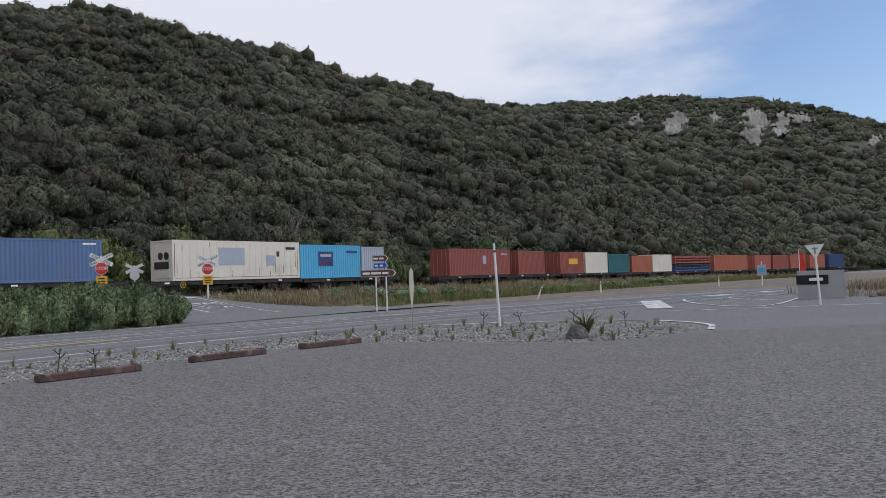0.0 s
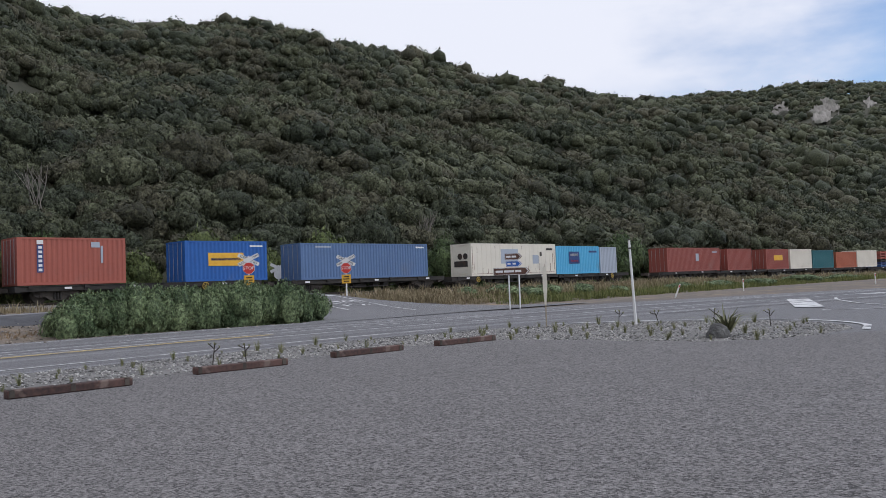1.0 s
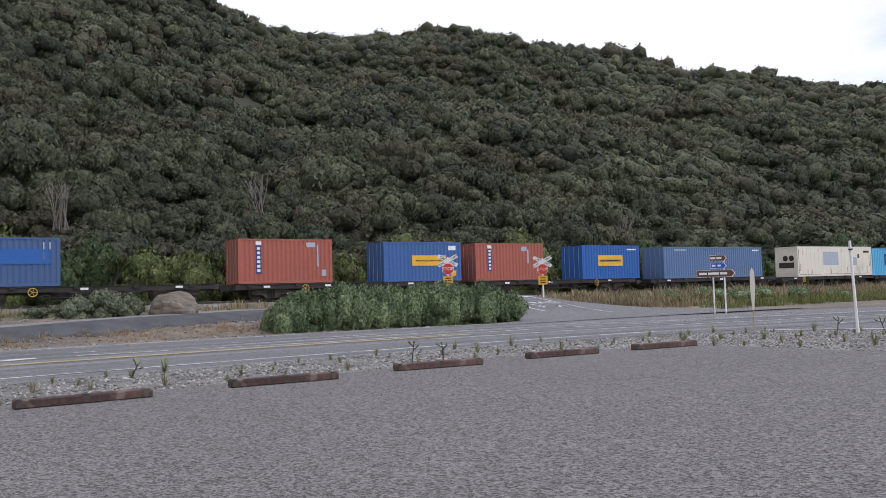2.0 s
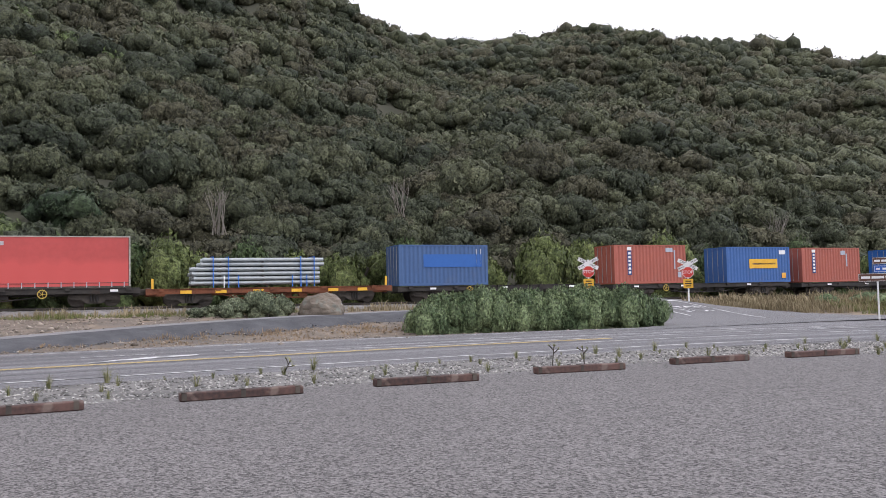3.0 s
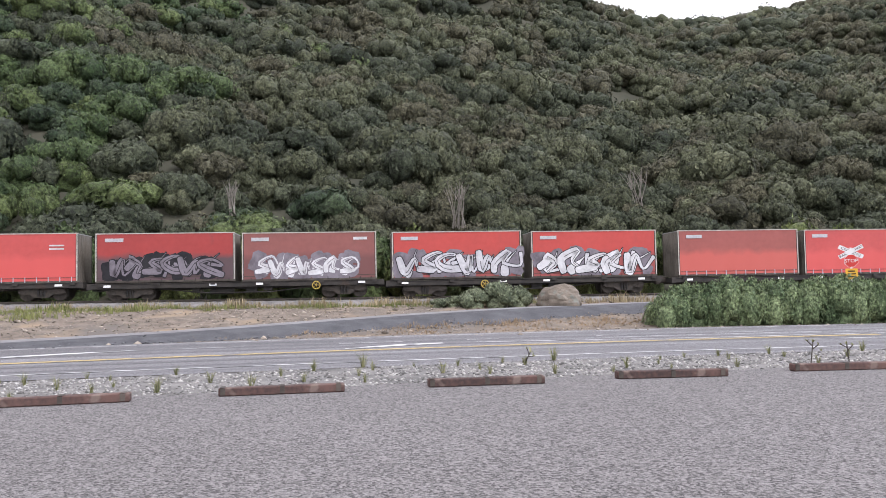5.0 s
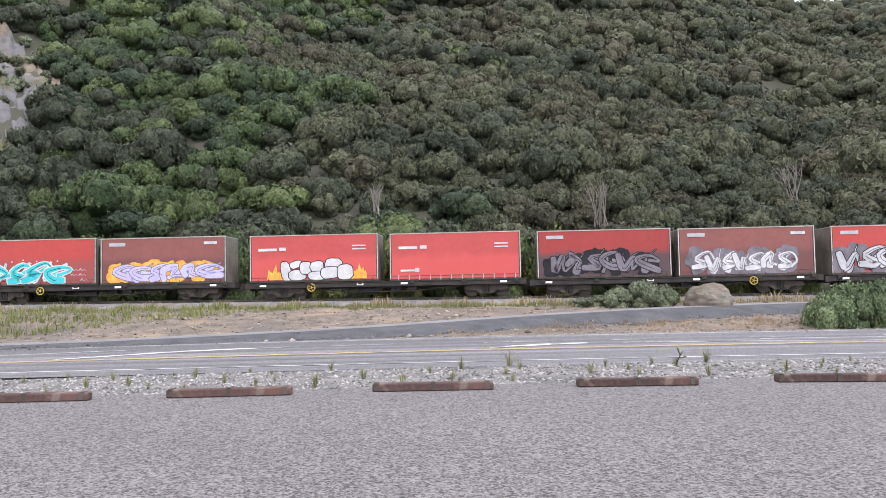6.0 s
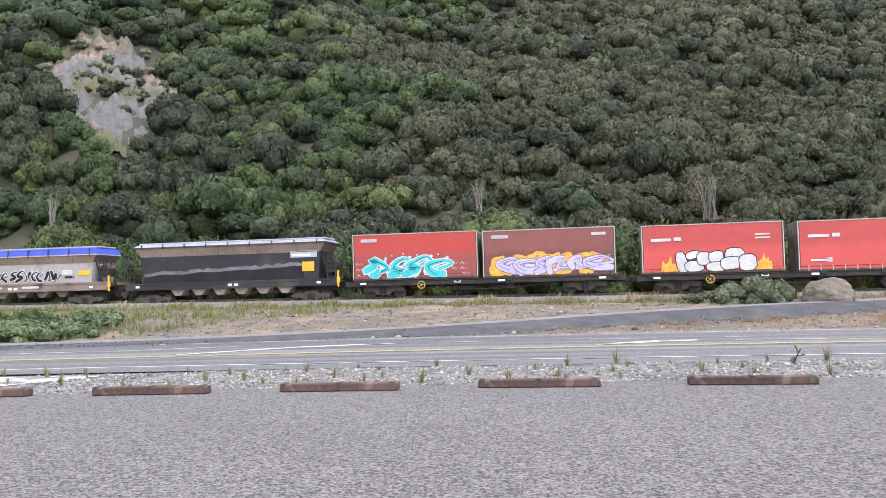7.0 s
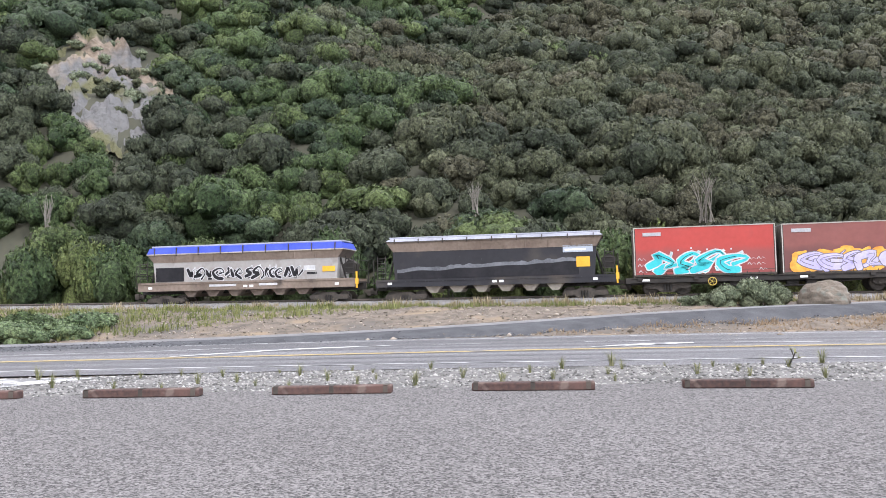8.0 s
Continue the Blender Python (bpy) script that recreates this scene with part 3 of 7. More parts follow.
def corrugated(length, z0, z1, y, side):
    """A pressed steel wall along x: folds 0.28 m apart, 36 mm deep."""
    bm = bmesh.new()
    k = max(3, round(length / 0.28))
    w = length / k
    xs = []
    for i in range(k):
        x = -length / 2 + i * w
        xs += [(x, 0.0), (x + 0.26 * w, 0.0), (x + 0.5 * w, 1.0), (x + 0.76 * w, 1.0)]
    xs.append((length / 2, 0.0))
    low = [bm.verts.new((x, y + side * 0.036 * d, z0)) for x, d in xs]
    high = [bm.verts.new((x, y + side * 0.036 * d, z1)) for x, d in xs]
    for i in range(len(xs) - 1):
        bm.faces.new((low[i], low[i + 1], high[i + 1], high[i]) if side > 0 else (low[i + 1], low[i], high[i], high[i + 1]))
    return bm


def container(q, length, high, paint, label, reefer=False, marks=(), lift=1.0):
    """A shipping container with its corner posts, rails, pressed walls, doors at its rear end and marks."""
    P = PAINT[paint]
    half, w = length / 2, 1.219
    ob = thing("shipping_container", label, "container", group="containers on the train")
    part("frame", boxes(*[(sx * half - (0.16 if sx > 0 else 0), sx * half + (0.16 if sx < 0 else 0), sy * w - (0.15 if sy > 0 else 0), sy * w + (0.15 if sy < 0 else 0), 0, high) for sx in (-1, 1) for sy in (-1, 1)],
                        *[(-half + 0.16, half - 0.16, y0, y1, z0, z1) for z0, z1 in ((0.0, 0.16), (high - 0.1, high)) for y0, y1 in ((-w, -w + 0.08), (w - 0.08, w))],
                        *[(x0, x1, -w + 0.15, w - 0.15, z0, z1) for x0, x1 in ((-half, -half + 0.1), (half - 0.1, half)) for z0, z1 in ((0.0, 0.16), (high - 0.12, high))]), P, ob)
    for side, y in ((1, -w + 0.012), (-1, w - 0.012)):
        if reefer:
            xs = [-half + 0.16]
            for i in range(1, int((length - 0.4) / 0.61)):
                xs += [-half + 0.2 + i * 0.61, -half + 0.225 + i * 0.61]
            out = [(xs[0], 0)] + [(x, 1) for x in xs[1:]] + [(half - 0.16, 0)]
            bm = bmesh.new()
            low, top = [], []
            for j, (x, on) in enumerate(out):
                for dx, dy in (((-0.004, 0.0), (0.0, 0.010)) if on and j % 2 else ((0.0, 0.010), (0.004, 0.0)) if on else ((0.0, 0.0),)):
                    low.append(bm.verts.new((x + dx, y - side * dy, 0.16)))
                    top.append(bm.verts.new((x + dx, y - side * dy, high - 0.1)))
            for j in range(len(low) - 1):
                bm.faces.new((low[j], low[j + 1], top[j + 1], top[j]) if side > 0 else (low[j + 1], low[j], top[j], top[j + 1]))
            part("side_panel", bm, P, ob)
        else:
            part("side_panel", corrugated(length - 0.32, 0.16, high - 0.1, y, side), P, ob)
    part("roof", boxes((-half + 0.02, half - 0.02, -w + 0.02, w - 0.02, high - 0.05, high - 0.012)), P, ob)
    part("front_wall", boxes((half - 0.09, half - 0.04, -w + 0.15, w - 0.15, 0.16, high - 0.12)), P, ob)
    if reefer:
        part("cooling_unit", boxes((-half + 0.03, -half + 0.09, -w + 0.16, w - 0.16, 0.17, high - 0.14), (-half - 0.005, -half + 0.03, -0.9, 0.9, 0.2, 0.75), (-half, -half + 0.03, -0.95, 0.2, 1.5, 2.3)), P, ob)
        for y in (-0.55, 0.1):
            part("fan_opening", turned(rod(bmesh.new(), (0, 0, 0), (0.03, 0, 0), 0.27, n=16), Matrix.Translation((-half - 0.02, y, 1.75))), PAINT["black"], ob)
        part("grille", boxes((-half - 0.012, -half - 0.006, -0.8, 0.8, 0.85, 1.35)), PAINT["black"], ob)
    else:
        for sy in (-1, 1):
            door = part("door", boxes((-half + 0.03, -half + 0.08, min(sy * 0.01, sy * (w - 0.15)), max(sy * 0.01, sy * (w - 0.15)), 0.17, high - 0.13), *[(-half + 0.015, -half + 0.03, min(sy * 0.1, sy * 1.0), max(sy * 0.1, sy * 1.0), z, z + 0.2) for z in (0.45, 1.0, 1.55, 2.05)]), P, ob)
            for y in (0.28, 0.82):
                part("locking_bar", rods(((-half - 0.012, sy * y, 0.1), (-half - 0.012, sy * y, high - 0.08)), r=0.02), PAINT["grey"], door)
    for name, x0, x1, z0, z1, m in marks:
        part(name, boxes((x0, x1, -w - 0.004, -w + 0.004, z0, z1)), PAINT[m], ob)
    riding(ob, q, lift)
    return ob


def spoked_wheel(x, z):
    bm = bmesh.new()
    r, y = 0.22, -1.26
    for i in range(16):
        a, b = i / 16 * 6.283, (i + 1) / 16 * 6.283
        rod(bm, (x + r * math.cos(a), y, z + r * math.sin(a)), (x + r * math.cos(b), y, z + r * math.sin(b)), 0.026, n=6)
    for i in range(5):
        a = i / 5 * 6.283
        rod(bm, (x, y, z), (x + r * math.cos(a), y, z + r * math.sin(a)), 0.016, n=5)
    rod(bm, (x, y - 0.02, z), (x, y + 0.12, z), 0.035)
    return bm


def bogie(wagon, x, z=-0.28):
    """A two-axle bogie: cast side frames, springs, and two wheelsets."""
    ax = 0.88
    bg = part("bogie", profile([(-1.28, 0.0), (-1.2, 0.16), (-0.55, 0.2), (-0.3, 0.34), (0.3, 0.34), (0.55, 0.2), (1.2, 0.16), (1.28, 0.0), (1.05, -0.12), (0.62, -0.1), (0.36, -0.3), (-0.36, -0.3), (-0.62, -0.1), (-1.05, -0.12)], -0.98, -0.84), PAINT["dust"], wagon)
    bg.location = (x, 0, z - 0.26)
    part("side_frame", profile([(-1.28, 0.0), (-1.2, 0.16), (-0.3, 0.34), (0.3, 0.34), (1.2, 0.16), (1.28, 0.0), (0.36, -0.3), (-0.36, -0.3)], 0.84, 0.98), PAINT["dust"], bg)
    part("bolster", boxes((-0.24, 0.24, -0.84, 0.84, 0.0, 0.3)), PAINT["dust"], bg)
    part("spring", rods(*[((u, -1.0, -0.22), (u, -1.0, 0.16)) for u in (-0.16, 0.0, 0.16)], r=0.06, n=8), PAINT["black"], bg)
    for sx in (-1, 1):
        bm = bmesh.new()
        for y in (-0.6, 0.6):
            rod(bm, (0, y - 0.065, 0), (0, y + 0.065, 0), 0.42, n=20)
            s = 1 if y > 0 else -1
            rod(bm, (0, y - s * 0.1, 0), (0, y - s * 0.06, 0), 0.45, n=20)
        rod(bm, (0, -1.04, 0), (0, 1.04, 0), 0.08, n=10)
        wheel = part("wheelset", bm, PAINT["dust"], bg)
        WHEELS.append((wheel, sx * ax, -0.04))
    return bg


def coupler(wagon, x, sx):
    part("coupler", boxes((min(x, x + sx * 0.55), max(x, x + sx * 0.55), -0.11, 0.11, -0.34, -0.1), (min(x + sx * 0.35, x + sx * 0.62), max(x + sx * 0.35, x + sx * 0.62), -0.19, 0.19, -0.4, -0.04), bevel=0.02), PAINT["dust"], wagon)


def flat_wagon(q, length, label, steel="black", brake=None, plates=(), yellow=False, lift=1.0, pattern=0):
    """A container flat: two sole bars, cross bearers, headstocks, bogies, couplers, brake gear and its hand wheel."""
    S = PAINT[steel]
    half = length / 2
    ob = thing("flat_wagon", label, "wagon", group="wagons of the train")
    for y0, y1 in ((-1.2, -1.12), (1.12, 1.2)):
        part("sole_bar", boxes((-half + 0.3, half - 0.3, y0, y1, -0.3, -0.02), (-half + 0.3, half - 0.3, y0 - 0.05, y1 + 0.05, -0.05, -0.015), (-half + 0.3, half - 0.3, y0 - 0.05, y1 + 0.05, -0.31, -0.28)), S, ob)
    part("centre_sill", boxes((-half, half, -0.22, 0.22, -0.42, -0.04)), S, ob)
    part("cross_bearers", boxes(*[(x - 0.06, x + 0.06, -1.12, 1.12, -0.28, -0.05) for x in np.linspace(-half + 0.6, half - 0.6, 10)]), S, ob)
    for sx in (-1, 1):
        part("headstock", boxes((sx * half - (0.3 if sx > 0 else 0), sx * half + (0.3 if sx < 0 else 0), -1.2, 1.2, -0.34, -0.015)), S, ob)
        coupler(ob, sx * half, sx)
        bogie(ob, sx * (half - 2.3))
    part("brake_reservoir", rods(((-1.6, -0.75, -0.52), (-0.3, -0.75, -0.52)), r=0.19, n=14), S, ob)
    for gear in ((0.4, 1.0, -0.9, -0.5, -0.62, -0.34), (1.4, 1.9, -1.0, -0.6, -0.55, -0.34), (-2.6, -2.2, -0.95, -0.6, -0.6, -0.34)):
        part("brake_box", boxes(gear), S, ob)
    part("truss_rod", rods(((-half + 3.8, -1.0, -0.32), (-1.8, -1.0, -0.62)), ((-1.8, -1.0, -0.62), (1.8, -1.0, -0.62)), ((1.8, -1.0, -0.62), (half - 3.8, -1.0, -0.32)), r=0.035), S, ob)
    for x in plates:
        part("number_plate", boxes((x - 0.2, x + 0.2, -1.262, -1.255, -0.22, -0.1)), PAINT["white"], ob, "small white plate with worn marks")
    for x in np.arange(-half + 0.8, half - 0.3, 3.05):
        part("twist_lock", boxes((x - 0.13, x + 0.13, -1.3, -1.2, -0.16, 0.0)), S, ob)
    if brake is not None:
        part("hand_brake_wheel", spoked_wheel(brake, -0.3), PAINT["gold"], ob, "yellow spoked hand brake wheel")
    if yellow:
        for x in (-5.0, -3.1, -1.0, 1.2, 3.4, 5.2):
            part("yellow_patch", boxes((x - 0.3, x + 0.3, -1.27, -1.262, -0.3, -0.12)), PAINT["yellow"], ob)
        for sx in (-1, 1):
            part("end_post", boxes((sx * (half - 0.35) - 0.06, sx * (half - 0.35) + 0.06, -1.15, -1.05, 0, 0.55)), PAINT["yellow"], ob)
    riding(ob, q, lift)
    return ob


# ---- spray painted letters, as blobs with no meaning
def blob(cx, cz, rx, rz, tilt, rng, k=14, rough=0.24):
    pts = []
    ca, sa = math.cos(tilt), math.sin(tilt)
    for i in range(k):
        a = i / k * 6.283
        r = 1 + rng.uniform(-rough, rough)
        # squarish rounded outline
        u = rx * r * math.copysign(abs(math.cos(a)) ** 0.7, math.cos(a))
        v = rz * r * math.copysign(abs(math.sin(a)) ** 0.7, math.sin(a))
        pts.append((cx + u * ca - v * sa, cz + u * sa + v * ca))
    return pts


FORMS = (
    ((0.0, 0.2), (0.35, 0.75), (0.2, 0.95), (0.6, 0.6), (0.45, 0.1), (1.0, 0.3)),
    ((0.1, 0.0), (0.0, 0.6), (0.5, 1.0), (0.4, 0.4), (0.9, 0.2), (1.0, 0.9)),
    ((0.0, 0.9), (0.3, 0.1), (0.5, 0.8), (0.65, 0.05), (1.0, 0.75)),
    ((0.9, 0.05), (0.3, 0.2), (0.0, 0.55), (0.6, 0.95), (1.0, 0.6), (0.5, 0.45)),
    ((0.0, 0.05), (0.6, 0.3), (0.15, 0.6), (0.7, 1.0), (1.0, 0.4), (0.75, 0.0)),
)


def brush(points, width, k=18):
    """A smooth line through points with a half width that swells and tapers along it."""
    line = spline(points, 0.06)
    line = line[np.linspace(0, len(line) - 1, k).astype(int)]
    u = np.linspace(0, 1, k)
    return line, width * (0.72 + 0.38 * np.sin(u * 3.14159 * 1.7 + 0.5))


def spray(rng, x0, x1, z0, z1, letters):
    """Brush lines of letter-like forms between x0 and x1, and thin lines inside them."""
    fills, inner = [], []
    w, h = (x1 - x0) / letters, z1 - z0
    for i in range(letters):
        form = FORMS[rng.integers(len(FORMS))]
        lean, up, grow = rng.uniform(-0.12, 0.22), rng.uniform(-0.05, 0.05), rng.uniform(1.3, 1.6)
        pts = [(x0 + (i + 0.5 + (a - 0.5) * grow + lean * (b - 0.5) + rng.uniform(-0.15, 0.15)) * w, z0 + h * (0.12 + up + b * 0.76 + rng.uniform(-0.11, 0.11))) for a, b in form]
        spike = [(x0 + (i + rng.uniform(0.0, 0.4)) * w, z0 + h * rng.uniform(0.0, 0.3)), (x0 + (i + rng.uniform(0.3, 0.7)) * w, z0 + h * rng.uniform(0.35, 0.65)), (x0 + (i + rng.uniform(0.7, 1.2)) * w, z0 + h * rng.uniform(0.75, 1.08))]
        line, half = brush(spike, 0.13 * w + 0.03)
        fills.append((line, half * np.linspace(1.5, 0.08, len(half))))
        fills.append(brush(pts, 0.14 * w + 0.03))
        line, _ = fills[-1]
        a = rng.integers(2, 6)
        inner.append((line[a:a + 9] + np.array((0.03, -0.02)), np.full(len(line[a:a + 9]), 0.016)))
    return fills, inner


def strokes(bands, y, grow=0.0, gap=0.0012):
    """Flat brush strokes on a wall, each lying a hair over the one before."""
    bm = bmesh.new()
    for line, half in bands:
        d = np.gradient(line, axis=0)
        d /= np.linalg.norm(d, axis=1)[:, None] + 1e-9
        nn = np.stack([-d[:, 1], d[:, 0]], 1)
        ends = [line[0] - d[0] * (half[0] * 0.5 + grow)], [line[-1] + d[-1] * (half[-1] * 0.5 + grow)]
        mid = np.concatenate([ends[0], line, ends[1]])
        wide = np.r_[half[0] * 0.6, half, half[-1] * 0.6] + grow
        nn = np.concatenate([nn[:1], nn, nn[-1:]])
        a, b = mid + nn * wide[:, None], mid - nn * wide[:, None]
        va = [bm.verts.new((p[0], y, max(0.1, p[1]))) for p in a]
        vb = [bm.verts.new((p[0], y, max(0.1, p[1]))) for p in b]
        for i in range(len(mid) - 1):
            bm.faces.new((vb[i], vb[i + 1], va[i + 1], va[i]))
        y -= gap
    return bm


def layer(outlines, y, grow=0.0, gap=0.00004):
    bm = bmesh.new()
    for o in outlines:
        cx, cz = sum(p[0] for p in o) / len(o), sum(p[1] for p in o) / len(o)
        pts = []
        for x, z in o:
            d = math.hypot(x - cx, z - cz) or 1
            pts.append((x + (x - cx) / d * grow, y, max(0.12, z + (z - cz) / d * grow)))
        poly(bm, pts)
        y -= gap
    bmesh.ops.recalc_face_normals(bm, faces=bm.faces)
    return bm


def curtain_body(q, label, tone, art=None, seed=0, bars=(), buckles=False, lift=1.0, ties=True):
    """A 25 ft curtain-sided box: steel ends and rails, a taut red curtain with shallow folds, straps and marks."""
    rng = np.random.default_rng(seed)
    half, w, high = 3.82, 1.25, 2.74
    ob = thing("curtain_sided_container", label, "container", group="red curtain-sided containers")
    part("frame", boxes((-half, -half + 0.1, -w, -w + 0.12, 0, high), (half - 0.1, half, -w, -w + 0.12, 0, high), (-half, -half + 0.1, w - 0.12, w, 0, high), (half - 0.1, half, w - 0.12, w, 0, high),
                        (-half + 0.1, half - 0.1, -w, -w + 0.1, 0.0, 0.12), (-half + 0.1, half - 0.1, w - 0.1, w, 0.0, 0.12)), PAINT["dust"], ob)
    part("top_rail", boxes((-half, half, -w - 0.015, -w + 0.12, high, high + 0.055)), TOP_RAIL, ob, "grimy cream top rail")
    part("roof", boxes((-half, half, -w + 0.12, w, high - 0.02, high + 0.03)), PAINT["grey"], ob)
    for x0, x1 in ((-half + 0.01, -half + 0.05), (half - 0.05, half - 0.01)):
        part("end_wall", boxes((x0, x1, -w + 0.12, w - 0.12, 0.0, high - 0.02), *[(x0 - 0.012, x1 + 0.012, y, y + 0.1, 0.05, high - 0.1) for y in np.arange(-0.95, 1.0, 0.38)]), CURTAIN_END, ob)
    for y, s in ((-w + 0.02, -1), (w - 0.02, 1)):
        k = 64
        bm = bmesh.new()
        vs = []
        for i in range(k + 1):
            x = -half + 0.1 + (2 * half - 0.2) * i / k
            col = []
            for j in range(9):
                z = 0.1 + (high - 0.1) * j / 8
                u = 0.010 * math.sin(x * 5.1 + seed) * (1 - j / 10) + 0.012 * float(noise.noise((x * 1.3, z * 1.6, seed * 3.1)))
                col.append(bm.verts.new((x, y + s * u * 0.9, z)))
            vs.append(col)
        for i in range(k):
            for j in range(8):
                bm.faces.new((vs[i][j], vs[i + 1][j], vs[i + 1][j + 1], vs[i][j + 1]) if s < 0 else (vs[i][j], vs[i][j + 1], vs[i + 1][j + 1], vs[i + 1][j]))
        c = part("curtain", bm, CURTAIN[tone], ob)
        for f in c.data.polygons:
            f.use_smooth = True
    if ties:
        for x in np.arange(-half + 0.5, half - 0.3, 0.62):
            part("strap", boxes((x - 0.022, x + 0.022, -w - 0.016, -w - 0.008, 0.05, 0.34 if buckles else 0.2)), PAINT["pale"] if buckles else PAINT["black"], ob)
    for x in (-half + 0.03, half - 0.03):
        part("edge_strip", boxes((x - 0.028, x + 0.028, -w - 0.008, -w, 0.1, high)), TOP_RAIL, ob, "pale metal edge strip")
    part("hem", boxes((-half + 0.08, half - 0.08, -w - 0.006, -w + 0.01, 0.28, 0.305), (-half + 0.08, half - 0.08, -w - 0.012, -w + 0.01, 0.02, 0.11)), PAINT["dust"], ob, "dark creased curtain hem")
    f0 = -w - 0.012
    for x0, x1, z0, z1, m in bars:
        part("marking", boxes((x0, x1, f0 - 0.004, f0, z0, z1)), PAINT[m], ob, "small printed mark")
    if art:
        fill, outline, glow, x0, x1, z0, z1, letters = art
        fills, inner = spray(rng, x0, x1, z0, z1, letters)
        if glow == "flames":
            tongues = [[(x - 0.14, z0), (x + 0.14, z0), (x + 0.16, (z0 + z) / 2), (x + rng.uniform(-0.05, 0.12), z), (x - 0.1, (z0 + z) / 2)] for x in np.r_[np.linspace(x0 - 0.75, x0 + 0.2, 7), np.linspace(x1 - 0.4, x1 + 0.7, 8)] for z in [z0 + rng.uniform(0.45, 0.95)]]
            part("spray_flames", layer(tongues, f0 - 0.003, 0.0, 0.0003), PAINT["amber"], ob, "yellow and orange sprayed flames")["kind"] = "stuff"
            bubbles = [blob(x0 + (x1 - x0) * a, z0 + (z1 - z0) * b, rx, rz, tilt, rng, 22, 0.05) for a, b, rx, rz, tilt in ((0.06, 0.45, 0.28, 0.6, 0.2), (0.2, 0.85, 0.36, 0.2, 0.3), (0.22, 0.25, 0.5, 0.3, 0), (0.34, 0.65, 0.34, 0.36, 0), (0.5, 0.72, 0.4, 0.3, 0.1), (0.52, 0.2, 0.62, 0.24, 0), (0.74, 0.8, 0.5, 0.36, 0), (0.68, 0.36, 0.52, 0.34, 0.1), (0.9, 0.38, 0.46, 0.44, 0))]
            part("spray_outline", layer(bubbles, f0 - 0.009, 0.05, 0.0012), PAINT[outline], ob, "thin dark sprayed outline")["kind"] = "stuff"
            part("spray_fill", layer(bubbles, f0 - 0.0096, 0.0, 0.0012), PAINT[fill], ob, "white sprayed bubble forms")["kind"] = "stuff"
        else:
            if glow:
                halo = [blob(rng.uniform(x0 - 0.3, x1 + 0.2), rng.uniform(z0, z1 - 0.1), rng.uniform(0.25, 0.5), rng.uniform(0.2, 0.42), rng.uniform(-0.5, 0.5), rng, rough=0.12) for _ in range(letters * 7)]
                part("spray_background", layer(halo, f0 - 0.003, 0.02), PAINT[glow], ob, "sprayed background haze of blobs")["kind"] = "stuff"
            part("spray_outline", strokes(fills, f0 - 0.010, 0.07 if outline == "chalk" else 0.045), PAINT[outline], ob, "sprayed outline round the letters")["kind"] = "stuff"
            part("spray_fill", strokes(fills, f0 - 0.0106), PAINT[fill], ob, "sprayed letter-like shapes")["kind"] = "stuff"
            part("spray_line", strokes(inner, f0 - 0.022), PAINT["ink" if outline == "chalk" else outline], ob, "thin sprayed inner lines")["kind"] = "stuff"
            dots = [blob(rng.uniform(x0, x1), z1 + rng.uniform(-0.1, 0.2), 0.05, 0.05, 0, rng, 8, 0.1) for _ in range(5)] if outline == "chalk" else []
            if dots:
                part("spray_dots", layer(dots, f0 - 0.004), PAINT["chalk"], ob, "white sprayed dots")["kind"] = "stuff"
                tags = [brush([(x, z), (x + 0.1, z + 0.12), (x + 0.2, z - 0.02), (x + 0.3, z + 0.1), (x + 0.42, z)], 0.018, 12) for x, z in ((-3.6, 0.95), (-3.6, 0.6), (-3.55, 0.25), (2.3, 0.85), (2.8, 0.85), (2.3, 0.55), (2.8, 0.55), (2.9, 0.25))]
                part("spray_tags", strokes(tags, f0 - 0.005), PAINT["chalk"], ob, "small white sprayed scribbles")["kind"] = "stuff"
    riding(ob, q, lift)
    return ob


def curtain_cloth(name, top, low, soot):
    """Red curtain cloth, faded and sooted in bands: the upper part differs from the lower by its own dye and dirt."""
    m = mat(name, top, tuple(v * 0.72 for v in top), 0.42, scale=0.5, fine=4, contrast=1.0, third=(soot, 0.7, 0.60, 0.85))
    n, l = m.node_tree.nodes, m.node_tree.links
    p = n["Principled BSDF"]
    was = p.inputs["Base Color"].links[0].from_socket
    co = n.new("ShaderNodeTexCoord")
    sep = n.new("ShaderNodeSeparateXYZ")
    wob = n.new("ShaderNodeTexNoise")
    wob.inputs["Scale"].default_value = 1.4
    add = n.new("ShaderNodeMath")
    add.operation = "MULTIPLY_ADD"
    add.inputs[1].default_value = 0.55
    rg = n.new("ShaderNodeMapRange")
    rg.inputs["From Min"].default_value, rg.inputs["From Max"].default_value = 1.55, 1.95
    mx = n.new("ShaderNodeMix")
    mx.data_type = "RGBA"
    mx.inputs["A"].default_value = (*low, 1)
    l.new(co.outputs["Object"], sep.inputs[0])
    l.new(co.outputs["Object"], wob.inputs["Vector"])
    l.new(wob.outputs["Fac"], add.inputs[0])
    l.new(sep.outputs["Z"], add.inputs[2])
    l.new(add.outputs["Value"], rg.inputs["Value"])
    l.new(rg.outputs["Result"], mx.inputs["Factor"])
    l.new(was, mx.inputs["B"])
    l.new(mx.outputs["Result"], p.inputs["Base Color"])
    return m


